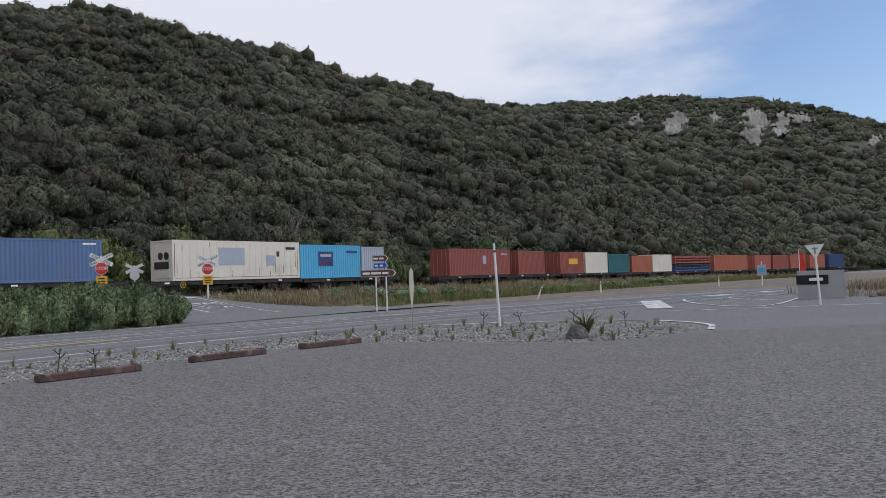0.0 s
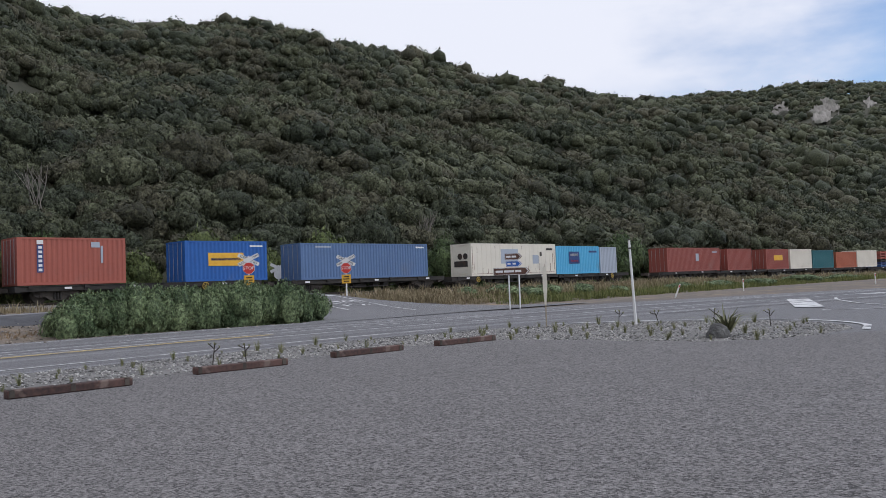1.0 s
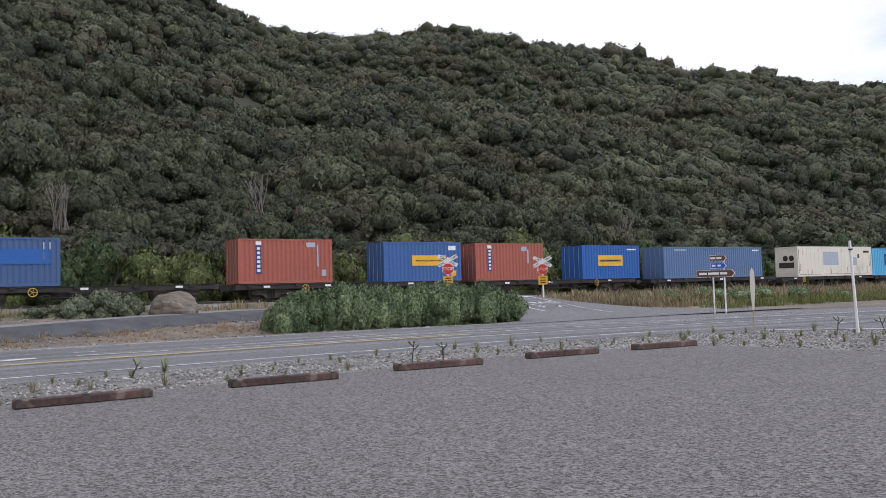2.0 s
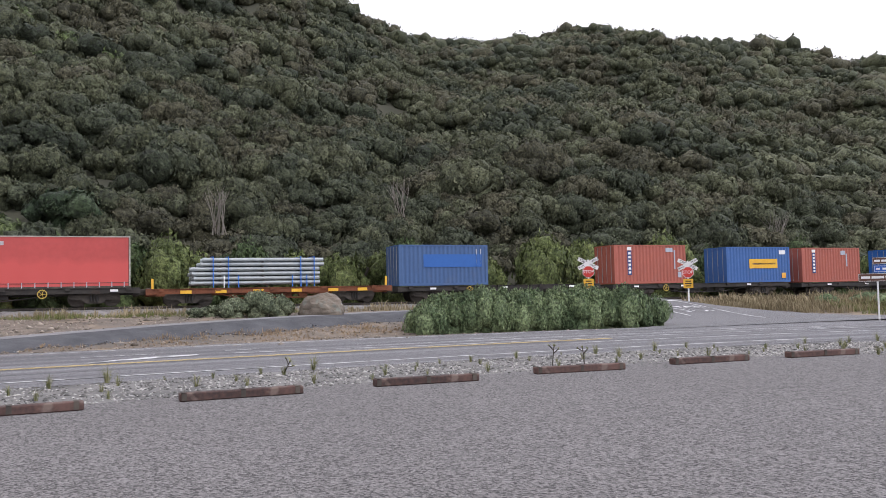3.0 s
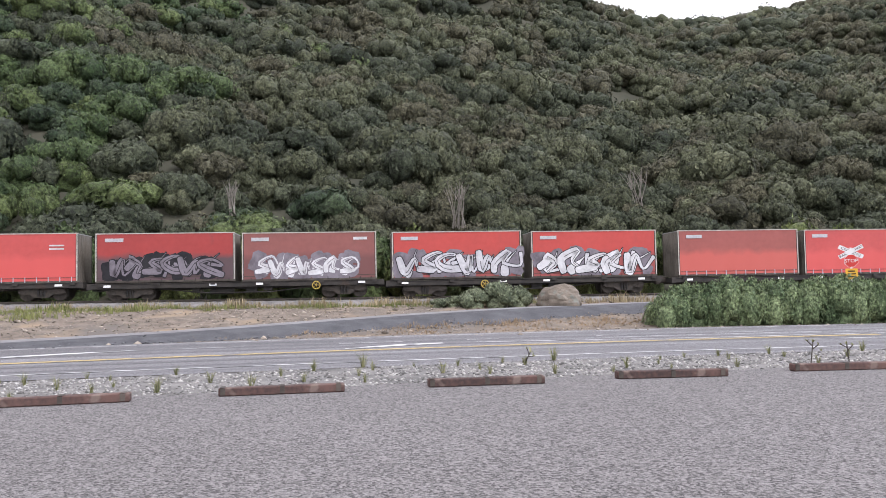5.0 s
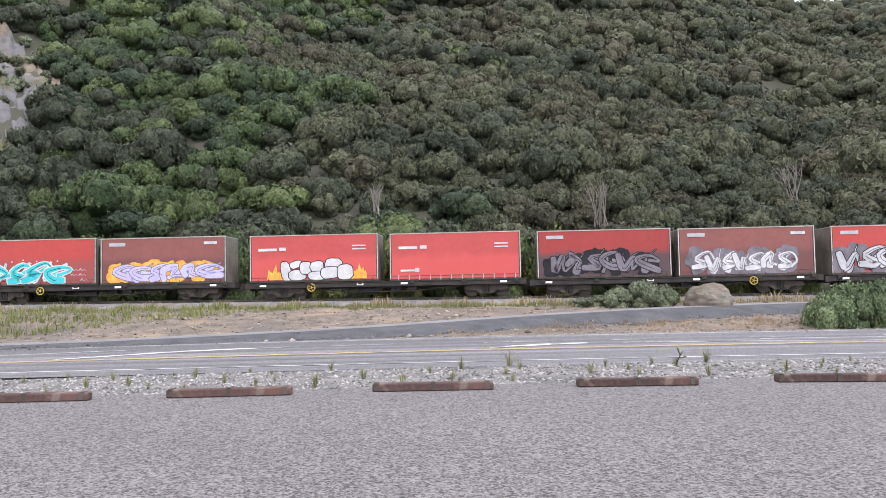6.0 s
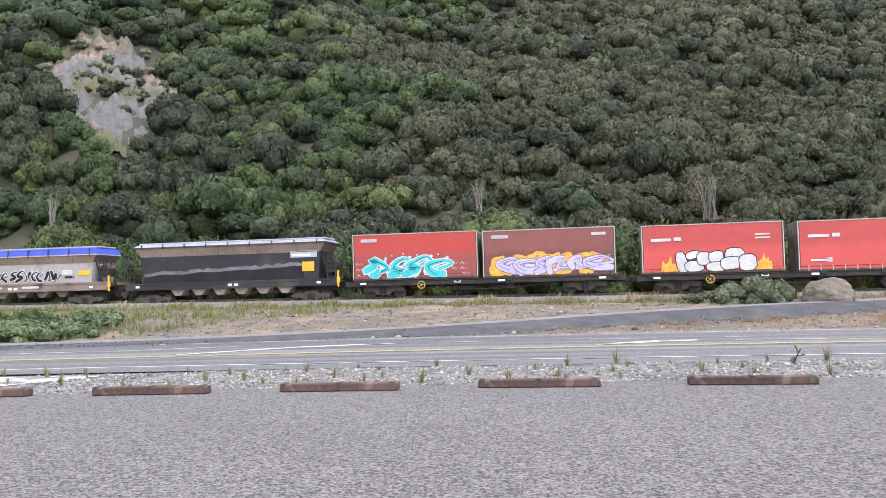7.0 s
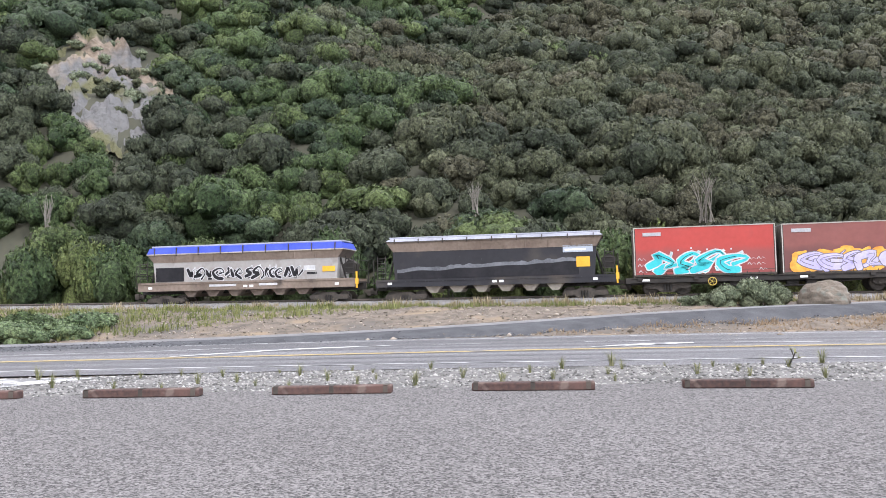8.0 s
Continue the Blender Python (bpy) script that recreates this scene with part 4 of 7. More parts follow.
TOP_RAIL = mat("top_rail_paint", (0.26, 0.24, 0.20), (0.56, 0.54, 0.49), 0.6, scale=0.6, fine=5)
CURTAIN_END = mat("end_wall_paint", (0.10, 0.085, 0.07), (0.20, 0.18, 0.15), 0.8, scale=1.0, fine=8)
CURTAIN = {
    "fresh": curtain_cloth("fresh_red_curtain", (0.52, 0.075, 0.068), (0.55, 0.080, 0.072), (0.42, 0.06, 0.055)),
    "faded": curtain_cloth("faded_red_curtain", (0.33, 0.085, 0.070), (0.47, 0.095, 0.075), (0.33, 0.10, 0.08)),
    "sooty": curtain_cloth("sooty_red_curtain", (0.36, 0.040, 0.035), (0.085, 0.050, 0.055), (0.12, 0.04, 0.04)),
    "brown": curtain_cloth("brown_red_curtain", (0.26, 0.085, 0.072), (0.15, 0.055, 0.050), (0.12, 0.06, 0.05)),
    "half": curtain_cloth("half_sooted_red_curtain", (0.50, 0.060, 0.048), (0.30, 0.065, 0.058), (0.30, 0.06, 0.05)),
}


# ---------------------------------------------------------------- the consist, from front to rear
def name_column(ob, x, z0, z1, n):
    h = (z1 - z0) / n
    for i in range(n):
        part("name_mark", boxes((x - 0.1, x + 0.1, -1.233, -1.228, z0 + (i + 0.2) * h, z0 + (i + 0.8) * h)), PAINT["white"], ob)


# far front part, small in view
for q, L, H, paint, words in (
        (188.5, 6.06, 2.59, "navy", "dark blue shipping container far along the train"),
        (180.5, 6.06, 2.59, "orange", "dull orange shipping container far along the train"),
        (172.5, 6.06, 2.59, "oxide", "red shipping container far along the train"),
        (165.5, 6.06, 2.59, "maroon", "maroon shipping container far along the train"),
        (158.5, 6.06, 2.59, "oxide", "red-brown shipping container far along the train"),
        (146.5, 12.19, 2.59, "orange", "long orange-red shipping container on a flat wagon"),
        (122.6, 6.06, 2.59, "cream", "cream shipping container on a flat wagon"),
        (116.2, 6.06, 2.35, "orange", "dull orange shipping container on a flat wagon"),
        (109.3, 6.06, 2.59, "teal", "dark teal shipping container on a flat wagon"),
        (102.9, 6.06, 2.75, "cream", "cream shipping container beside a teal one"),
        (96.3, 6.06, 2.75, "maroon", "maroon shipping container with a yellow panel"),
        (86.3, 6.06, 2.75, "maroon", "plain maroon shipping container on a flat wagon"),
        (75.3, 12.19, 2.8, "maroon", "long maroon shipping container with a white emblem")):
    marks = ()
    if q == 96.3:
        marks = (("panel", -0.9, 1.4, 1.2, 1.9, "yellow"),)
    if q == 75.3:
        marks = (("emblem", 0.3, 1.0, 1.2, 2.1, "pale"), ("number_bar", 4.2, 5.4, 2.2, 2.35, "pale"))
    container(q, L, H, paint, words, marks=marks, lift=1.0)
for i, (q, L) in enumerate(((193.0, 16), (176, 16), (161, 14), (146.5, 15), (130.5, 15), (115.5, 13.6), (101.0, 14.4), (87.0, 12.5), (74.0, 13.4))):
    flat_wagon(q, L, "black flat wagon carrying shipping containers", plates=(-3, 3), brake=None)


def empty_racks(q):
    """A stack of folded flat racks with red and blue edges."""
    ob = thing("stacked_flat_racks", "stack of folded red and blue steel flat racks", "cargo")
    for i in range(6):
        part("rack", boxes((-6.0, 6.0, -1.2, 1.2, i * 0.42 + 0.05, i * 0.42 + 0.24), *[(x, x + 0.25, -1.21, 1.21, i * 0.42, i * 0.42 + 0.36) for x in np.linspace(-6, 5.7, 9)], *[(x, x + 0.16, -1.225, -1.2, i * 0.42 + 0.09, i * 0.42 + 0.2) for x in np.linspace(-5.2, 5.0, 8)]), PAINT[("blue", "navy", "black", "oxide", "maroon", "oxide")[i]], ob)
    riding(ob, q, 1.0)


empty_racks(133.0)

ltb = container(51.6, 7.4, 2.75, "sky", "sky blue shipping container with a navy panel", marks=(("emblem_panel", -1.6, 0.2, 1.0, 2.2, "navy"), ("emblem_bar", -1.35, -0.05, 1.75, 2.0, "white"), ("emblem_bar", -1.35, -0.05, 1.2, 1.35, "red"), ("number_bar", 1.9, 3.3, 2.1, 2.3, "navy")))
container(57.05, 3.1, 2.7, "pale", "short pale grey container next to a blue one")
flat_wagon(54.6, 12.6, "black flat wagon under blue and grey containers", plates=(-3.5, 2.0), brake=3.0)
wh = container(41.7, 12.19, 2.85, "cream", "long cream refrigerated container with rust streaks", reefer=True, marks=(("repaired_patch", -2.1, 0.35, 1.05, 2.35, "pale"), ("patch", 2.5, 3.4, 1.0, 1.8, "pale"), ("number_bar", 4.6, 5.6, 2.25, 2.45, "black"), ("rust_streak", -5.95, -5.9, 0.3, 2.6, "rust"), ("rust_streak", 3.45, 3.47, 0.4, 1.7, "rust"), ("rust_streak", 5.6, 5.64, 0.9, 2.0, "rust"), ("rust_streak", -4.6, -4.58, 0.16, 0.8, "rust"), ("emblem", 3.6, 3.9, 1.7, 2.1, "dust"), *[("rust_streak", x, x + 0.03, z, z + d, "rust") for x, z, d in ((-5.75, 0.5, 0.7), (-5.3, 2.0, 0.5), (-3.9, 0.2, 0.4), (-2.9, 2.35, 0.3), (-0.9, 0.2, 0.5), (0.9, 2.3, 0.35), (1.8, 0.2, 0.6), (2.9, 0.2, 0.35), (4.3, 0.4, 0.6), (5.2, 0.2, 0.8), (5.85, 0.4, 1.9))], ("foot_stain", -5.9, 5.9, 0.17, 0.2, "rust")))
flat_wagon(40.6, 15.0, "black flat wagon under a cream refrigerated container", plates=(-5.5, 5.0), brake=-4.2)
container(24.0, 12.6, 2.62, "slate", "long slate blue corrugated container with grimy foot", marks=(("number_bar", 5.0, 5.9, 2.28, 2.4, "white"), ("maker_bar", -5.0, -3.6, 2.3, 2.42, "pale")))
flat_wagon(24.2, 16.0, "black flat wagon under a slate blue container", plates=(-6, 0.5, 6), brake=None)
ba = container(11.85, 6.06, 2.62, "cobalt", "cobalt blue container with a yellow name panel", marks=(("name_panel", -1.4, 1.2, 1.0, 1.85, "yellow"), ("name_bar", -1.2, 1.0, 1.35, 1.5, "navy"), ("number_bar", 1.7, 2.7, 2.25, 2.35, "white")))
cb = container(1.95, 6.06, 2.65, "oxide", "rust red container with a navy name strip", marks=(("name_strip", -2.0, -1.65, 0.7, 2.25, "navy"), ("emblem", -2.0, -1.65, 2.28, 2.5, "white"), ("stripe", 1.55, 1.68, 1.2, 2.2, "pale"), ("arrow_mark", 1.0, 1.5, 2.1, 2.42, "pale")))
name_column(cb, -1.82, 0.72, 2.22, 6)
flat_wagon(6.6, 15.6, "black flat wagon with a gap between two containers", plates=(-5, -1, 5), brake=3.6)
bb = container(-5.35, 6.06, 2.65, "blue", "blue corrugated container with a yellow name panel", marks=(("name_panel", -0.9, 1.8, 1.05, 1.75, "yellow"), ("name_bar", -0.6, 1.6, 1.33, 1.45, "navy"), ("number_bar", 2.0, 2.6, 2.1, 2.4, "white"), ("plate", 2.2, 2.6, 0.3, 0.7, "amber")))
ca = container(-15.1, 6.06, 2.7, "oxide", "rust red container with navy strip and grey stripe", marks=(("name_strip", -1.95, -1.6, 0.6, 2.3, "navy"), ("emblem", -1.95, -1.6, 2.33, 2.55, "white"), ("stripe", 2.0, 2.1, 1.0, 2.35, "pale"), ("arrow_mark", 1.3, 1.9, 2.2, 2.5, "pale"), ("patch", 2.3, 2.6, 0.4, 0.8, "pale")))
name_column(ca, -1.78, 0.65, 2.25, 6)
flat_wagon(-10.4, 15.8, "black flat wagon with an empty middle bay", plates=(-6, -2, 4), brake=-3.5)
container(-30.8, 6.06, 2.55, "faded", "faded blue container with a brighter repainted patch", marks=(("repainted_patch", -1.4, 2.6, 1.15, 1.95, "cobalt"), ("stripe", 2.2, 2.27, 1.3, 2.3, "pale"), ("stripe", 2.5, 2.57, 1.3, 2.3, "pale")))
flat_wagon(-26.6, 14.6, "black flat wagon, half empty behind a blue container", plates=(-5, 0, 5), brake=-2.5)


def pipe_stack(q):
    """Bundled pipes in six rows with timber between them and blue straps over them."""
    ob = thing("pipe_stack", "stack of long grey pipes tied with blue straps", "cargo")
    r = 0.105
    for j, (x0, x1) in enumerate(((-3.75, 3.55), (-3.7, 3.55), (-3.75, 3.6), (-3.75, 3.6), (-3.3, 3.8), (-3.1, 3.8))):
        z = 0.16 + j * 0.265
        for i in range(8):
            y = -0.95 + i * 0.265
            bm = rod(bmesh.new(), (x0 + 0.03 * ((i * 7 + j * 3) % 5), y, z + r), (x1 - 0.03 * ((i * 5 + j) % 4), y, z + r), r, n=12)
            rod(bm, (x0 + 0.03 * ((i * 7 + j * 3) % 5) - 0.05, y, z + r), (x0 + 0.16, y, z + r), r + 0.018, n=12)
            part("pipe", bm, PAINT["pipe"], ob)
        if j:
            for x in (-2.2, 0.2, 2.4):
                part("timber_spacer", boxes((x - 0.05, x + 0.05, -1.1, 1.1, z - 0.055, z)), PAINT["dust"], ob)
    for x in (-2.6, -2.0, -1.75, -1.2, 1.9, 2.4, 2.75, 3.2):
        tall = x in (-2.6, -1.75, 2.4, 3.2)
        part("strap", boxes((x - 0.03, x + 0.03, -1.11, -1.085, 0.0, 1.76 if tall else 0.7), *([(x - 0.03, x + 0.03, -1.11, 1.11, 1.75, 1.765)] if tall else [])), PAINT["strap"] if x != -2.0 else PAINT["white"], ob, "blue ratchet strap")
    riding(ob, q, 1.0)


pipe_stack(-42.3)
flat_wagon(-41.4, 14.2, "rusty flat wagon with yellow patches under pipes", steel="rust", yellow=True, plates=(), brake=None)

KR = ((-3.3, -2.2, 1.86, 2.02, "chalk"), (-2.05, -1.65, 1.86, 2.06, "chalk"), (2.3, 3.1, 2.05, 2.13, "chalk"), (2.3, 3.1, 1.86, 1.94, "chalk"))
PLATE = ((-3.3, -2.3, 2.3, 2.5, "silver"),)
PAIR = ((-3.3, -2.3, 2.3, 2.5, "silver"), (2.5, 3.3, 2.32, 2.48, "chalk"))
for q, words, tone, art, seed, bars, buckles in (
        (-53.1, "red curtain-sided container with strapped lower hem", "fresh", None, 1, PLATE, True),
        (-61.15, "faded red curtain-sided container with soot above", "faded", None, 2, PLATE, True),
        (-70.15, "red curtain-sided container with black and white graffiti", "half", ("chalk", "ink", "ash", -3.2, 3.3, 0.2, 1.6, 5), 23, PLATE, False),
        (-78.4, "red curtain-sided container with silver graffiti letters", "half", ("silver", "ink", "ash", -3.2, 3.6, 0.2, 1.65, 6), 31, PLATE, False),
        (-86.95, "brown-red curtain-sided container with spiky white graffiti", "brown", ("chalk", "ash", "ash", -2.8, 2.6, 0.25, 1.45, 7), 45, PAIR, False),
        (-95.0, "sooted red curtain-sided container with dark graffiti", "sooty", ("ash", "ink", "ink", -2.9, 3.0, 0.3, 1.6, 6), 58, PLATE, False),
        (-103.6, "clean bright red curtain-sided container with white marks", "fresh", None, 6, KR + ((-3.2, -2.2, 0.55, 0.66, "chalk"), (-2.35, -2.1, 0.5, 0.75, "chalk")), True),
        (-111.95, "red curtain-sided container with white and gold graffiti", "fresh", ("chalk", "ink", "flames", -1.9, 2.3, 0.15, 1.2, 4), 71, KR, False),
        (-121.05, "brown-red curtain-sided container with lilac graffiti", "brown", ("violet", "ash", "amber", -2.7, 3.4, 0.2, 1.25, 6), 83, PAIR, False),
        (-129.0, "red curtain-sided container with cyan graffiti letters", "half", ("cyan", "chalk", None, -2.6, 2.0, 0.15, 1.4, 4), 97, PLATE, False)):
    curtain_body(q, words, tone, art, seed, bars, buckles)
for q, brake in ((-57.1, 3.5), (-74.3, -2.5), (-91.0, 4.4), (-107.8, -4.3), (-125.0, -3.6)):
    flat_wagon(q, 16.6, "black flat wagon under two red curtain-sided containers", plates=(-7.2, -1.4, 1.2, 7.0), brake=brake)


def hopper_wagon(q, length, body, upper, rim, label, art, seed):
    """A covered hopper: ribbed body that flares to the roof, roof hatch rail, discharge chutes, end ladders and platforms."""
    rng = np.random.default_rng(seed)
    half = length / 2
    ob = thing("hopper_wagon", label, "wagon", group="hopper wagons of the train")

    def slab(x_low, x_high, z0, z1, y0, y1):
        bm = bmesh.new()
        v = [bm.verts.new(p) for p in ((-x_low, -y0, z0), (x_low, -y0, z0), (x_low, y0, z0), (-x_low, y0, z0), (-x_high, -y1, z1), (x_high, -y1, z1), (x_high, y1, z1), (-x_high, y1, z1))]
        for f in ((3, 2, 1, 0), (4, 5, 6, 7), (0, 1, 5, 4), (1, 2, 6, 5), (2, 3, 7, 6), (3, 0, 4, 7)):
            bm.faces.new([v[i] for i in f])
        return bm

    dark = art == "bars"
    z_low, z_mid, z_high, z_top = (0.5, 2.2, 2.72, 2.98) if dark else (0.6, 1.9, 2.36, 2.86)
    e0, e1 = half - 1.42, half - 0.95
    part("body", slab(e0, e0 + 0.12, z_low, z_mid, 1.22, 1.24), body, ob)
    part("upper_flare", slab(e0 + 0.12, e1, z_mid, z_high, 1.24, 1.34), upper, ob)
    part("cant_rail", boxes((-e1 - 0.05, e1 + 0.05, -1.38, 1.38, z_high, z_high + 0.07)), PAINT["dust"] if dark else HOP["rim"], ob)
    part("roof", slab(e1, e1 - 0.2, z_high + 0.07, z_top, 1.34, 1.0), rim, ob)
    part("roof_edge", slab(e1 + 0.03, e1 - 0.12, z_high + 0.07, z_top - 0.06, 1.37, 1.28), rim, ob)
    part("roof_ridge", boxes((-e1 + 0.1, e1 - 0.1, -1.02, 1.02, z_top - 0.02, z_top + 0.09), bevel=0.03), HOP["cover"], ob, "pale roof hatch cover")
    for x in np.linspace(-e1 + 0.5, e1 - 0.5, 9):
        part("roof_clip", boxes((x - 0.025, x + 0.025, -1.40, -1.3, z_high - 0.06, z_top - 0.05)), PAINT["dust"], ob)
    part("rail_ledge", boxes((-e0 - 0.1, e0 + 0.1, -1.262, -1.2, z_mid - 0.03, z_mid + 0.03)), upper, ob)
    for x in np.linspace(-e0 + 1.3, e0 - 1.3, 8):
        part("rib", boxes((x - 0.02, x + 0.02, -1.262 if not dark else -1.236, -1.225, z_low, z_mid - 0.03)), body, ob)
        part("roof_rib", profile([(x - 0.018, z_mid), (x + 0.018, z_mid), (x + 0.018, z_high), (x - 0.018, z_high)], -1.35, -1.25), upper, ob)
    part("sole_bar", boxes((-half + 0.25, half - 0.25, -1.27, -1.16, 0.08, z_low - 0.1), (-half + 0.25, half - 0.25, -1.31, -1.16, z_low - 0.1, z_low + 0.02), (-half + 0.25, half - 0.25, 1.16, 1.27, 0.08, z_low)), HOP["brown"] if not dark else body, ob)
    part("underframe", boxes((-half, half, -0.3, 0.3, -0.1, 0.4)), PAINT["black"], ob)
    for x in np.linspace(-half + 3.7, half - 3.7, 6):
        part("discharge_chute", profile([(x - 0.52, 0.1), (x + 0.52, 0.1), (x + 0.2, -0.3), (x - 0.2, -0.3)], -0.95, 0.95), HOP["rim"] if dark else HOP["brown"], ob)
    for sx in (-1, 1):
        X = sx * half
        part("end_platform", boxes((min(X, X - sx * 0.9), max(X, X - sx * 0.9), -1.2, 1.2, 0.3, 0.36)), PAINT["black"], ob)
        part("ladder", rods(((X - sx * 0.35, -1.2, 0.0), (X - sx * 0.35, -1.2, 1.95)), ((X - sx * 0.85, -1.2, 0.0), (X - sx * 0.85, -1.2, 1.95)), *[((X - sx * 0.35, -1.2, z), (X - sx * 0.85, -1.2, z)) for z in np.arange(0.3, 1.9, 0.3)], r=0.028), PAINT["black"], ob)
        part("hand_rail", rods(((X - sx * 0.1, -1.15, 0.3), (X - sx * 0.1, -1.15, 1.7)), ((X - sx * 0.1, -1.15, 1.7), (X - sx * 0.1, 1.15, 1.7)), ((X - sx * 0.1, -1.15, 1.1), (X - sx * 0.1, 1.15, 1.1)), ((X - sx * 0.1, 1.15, 0.3), (X - sx * 0.1, 1.15, 1.7)), r=0.025), PAINT["black"], ob)
        for y in (-0.8, 0.8):
            part("end_brace", rods(((X - sx * 0.9, y, 0.36), (X - sx * 1.3, y, 1.9)), r=0.06), PAINT["black"], ob)
        coupler(ob, X, sx)
        bogie(ob, sx * (half - 2.0), z=-0.28)
    part("equipment_box", profile([(half - 0.95, 0.95), (half - 0.3, 0.95), (half - 0.2, 1.45), (half - 0.62, 1.75), (half - 1.05, 1.45)], -1.1, -0.3), PAINT["black"], ob)
    part("yellow_lever", boxes((half - 0.22, half - 0.12, -1.24, -1.16, 0.0, 1.0), (half - 0.26, half - 0.06, -1.25, -1.15, 0.25, 0.6)), PAINT["yellow"], ob)
    part("hazard_plate", boxes((half - 2.45, half - 1.68, -1.26, -1.252, 1.0, 1.58) if dark else (half - 2.3, half - 1.5, -1.26, -1.252, 1.05, 1.38)), PAINT["yellow"], ob, "yellow plate with faint lines")
    for x in (-half + 1.1, 0.1, 0.5, half - 1.4):
        part("number_plate", boxes((x - 0.13, x + 0.13, -1.281, -1.274, 0.22, 0.36)), PAINT["white"], ob)
    if art == "bars":
        part("name_board", boxes((half - 3.2, half - 1.5, -1.262, -1.25, 1.85, 2.25)), PAINT["pale"], ob, "pale board with an unreadable name")
        part("name_bar", boxes((half - 3.1, half - 1.9, -1.27, -1.264, 1.94, 2.05)), PAINT["white"], ob)
        edge = lambda x: 1.32 + 0.035 * x + 0.09 * float(noise.noise((x * 0.8, 3.0, 0)))
        xs = np.linspace(-e0 + 0.15, e0 - 0.9, 60)
        pale = [(x, edge(x) + 0.12 * float(noise.noise((x * 2.6, 7.0, 0))) + 0.05) for x in xs] + [(x, edge(x) - 0.45) for x in xs[::-1]]
        part("pale_smear", layer([[pale[i], pale[i + 1], pale[-2 - i], pale[-1 - i]] for i in range(len(xs) - 1)], -1.246, 0, 0.0), HOP["smear"], ob, "worn pale smear through black paint")["kind"] = "stuff"
        low = [[(a, 0.55), (b, 0.55), (b, edge(b) - 0.16), (a, edge(a) - 0.16)] for a, b in zip(xs[:-1], xs[1:])]
        part("black_overpaint", layer(low, -1.250, 0, 0.0), PAINT["ink"], ob, "glossy black overpaint")["kind"] = "stuff"
    else:
        for i in range(6):
            gx0 = -half + 3.75 + i * 1.28
            f, inner = spray(rng, gx0, gx0 + 0.95, 0.72, 1.5, 2 if i not in (2, 4) else 3)
            part("spray_outline", strokes(f, -1.266, 0.045), PAINT["chalk"], ob)["kind"] = "stuff"
            part("spray_fill", strokes(f, -1.2666), PAINT["ink"], ob, "black sprayed letter-like shapes")["kind"] = "stuff"
        part("black_patch", boxes((-half + 1.5, -half + 3.4, -1.266, -1.255, 0.68, 1.55)), PAINT["ink"], ob)
        for x0, x1 in ((-half + 5.1, -half + 6.9), (-half + 8.4, -half + 9.6)):
            part("chalk_bar", boxes((x0, x1, -1.285, -1.278, 0.3, 0.44)), PAINT["chalk"], ob)
        part("number_bar", boxes((half - 3.5, half - 2.75, -1.26, -1.252, 1.15, 1.45)), PAINT["chalk"], ob)
        part("number_bar", boxes((half - 3.3, half - 2.65, -1.26, -1.252, 0.92, 1.04)), PAINT["ink"], ob)
    riding(ob, q, 0.62)
    return ob


HOP = {
    "soot": mat("sooty_hopper_paint", (0.016, 0.016, 0.020), (0.040, 0.040, 0.046), 0.45, scale=0.6, fine=4, contrast=0.9, third=((0.075, 0.064, 0.055), 0.35, 0.55, 0.70), spec=0.3),
    "rim": mat("pale_dusty_rim", (0.30, 0.26, 0.21), (0.50, 0.45, 0.38), 0.8, scale=0.8, fine=6),
    "smear": mat("pale_smear_paint", (0.08, 0.085, 0.095), (0.19, 0.20, 0.22), 0.6, scale=1.0, fine=8),
    "dirty": mat("dirty_grey_hopper_paint", (0.27, 0.25, 0.235), (0.42, 0.405, 0.39), 0.6, scale=0.5, fine=5, contrast=0.9, third=((0.19, 0.16, 0.13), 0.8, 0.55, 0.75)),
    "brown": mat("brown_dusty_steel", (0.14, 0.105, 0.082), (0.26, 0.205, 0.165), 0.85, scale=0.5, fine=6, third=((0.06, 0.05, 0.042), 0.6, 0.60, 0.72)),
    "cover": mat("pale_roof_cover", (0.24, 0.25, 0.29), (0.40, 0.41, 0.47), 0.6, scale=0.8, fine=6),
    "blue": mat("blue_roof_cover", (0.03, 0.06, 0.42), (0.06, 0.10, 0.55), 0.55, scale=0.8, fine=6),
}
hopper_wagon(-140.9, 14.6, HOP["soot"], HOP["brown"], HOP["cover"], "black-smeared hopper wagon with a pale roof", "bars", 5)
hopper_wagon(-156.4, 14.8, HOP["dirty"], HOP["brown"], HOP["blue"], "dirty grey hopper wagon with blue roof and graffiti", "art", 9)


# ---------------------------------------------------------------- paved ground
def sheet(name, pts, z, material, label, category):
    bm = bmesh.new()
    f = poly(bm, [(x, y, z) for x, y in pts])
    if f.normal.z < 0:
        f.normal_flip()
    bmesh.ops.triangulate(bm, faces=[f])
    bmesh.ops.recalc_face_normals(bm, faces=bm.faces)
    me = bpy.data.meshes.new(name)
    bm.normal_update()
    for q in bm.faces:
        if q.normal.z < 0:
            q.normal_flip()
    bm.to_mesh(me)
    bm.free()
    me.materials.append(material)
    return tagged(new(name, me), label, category, kind="structure")


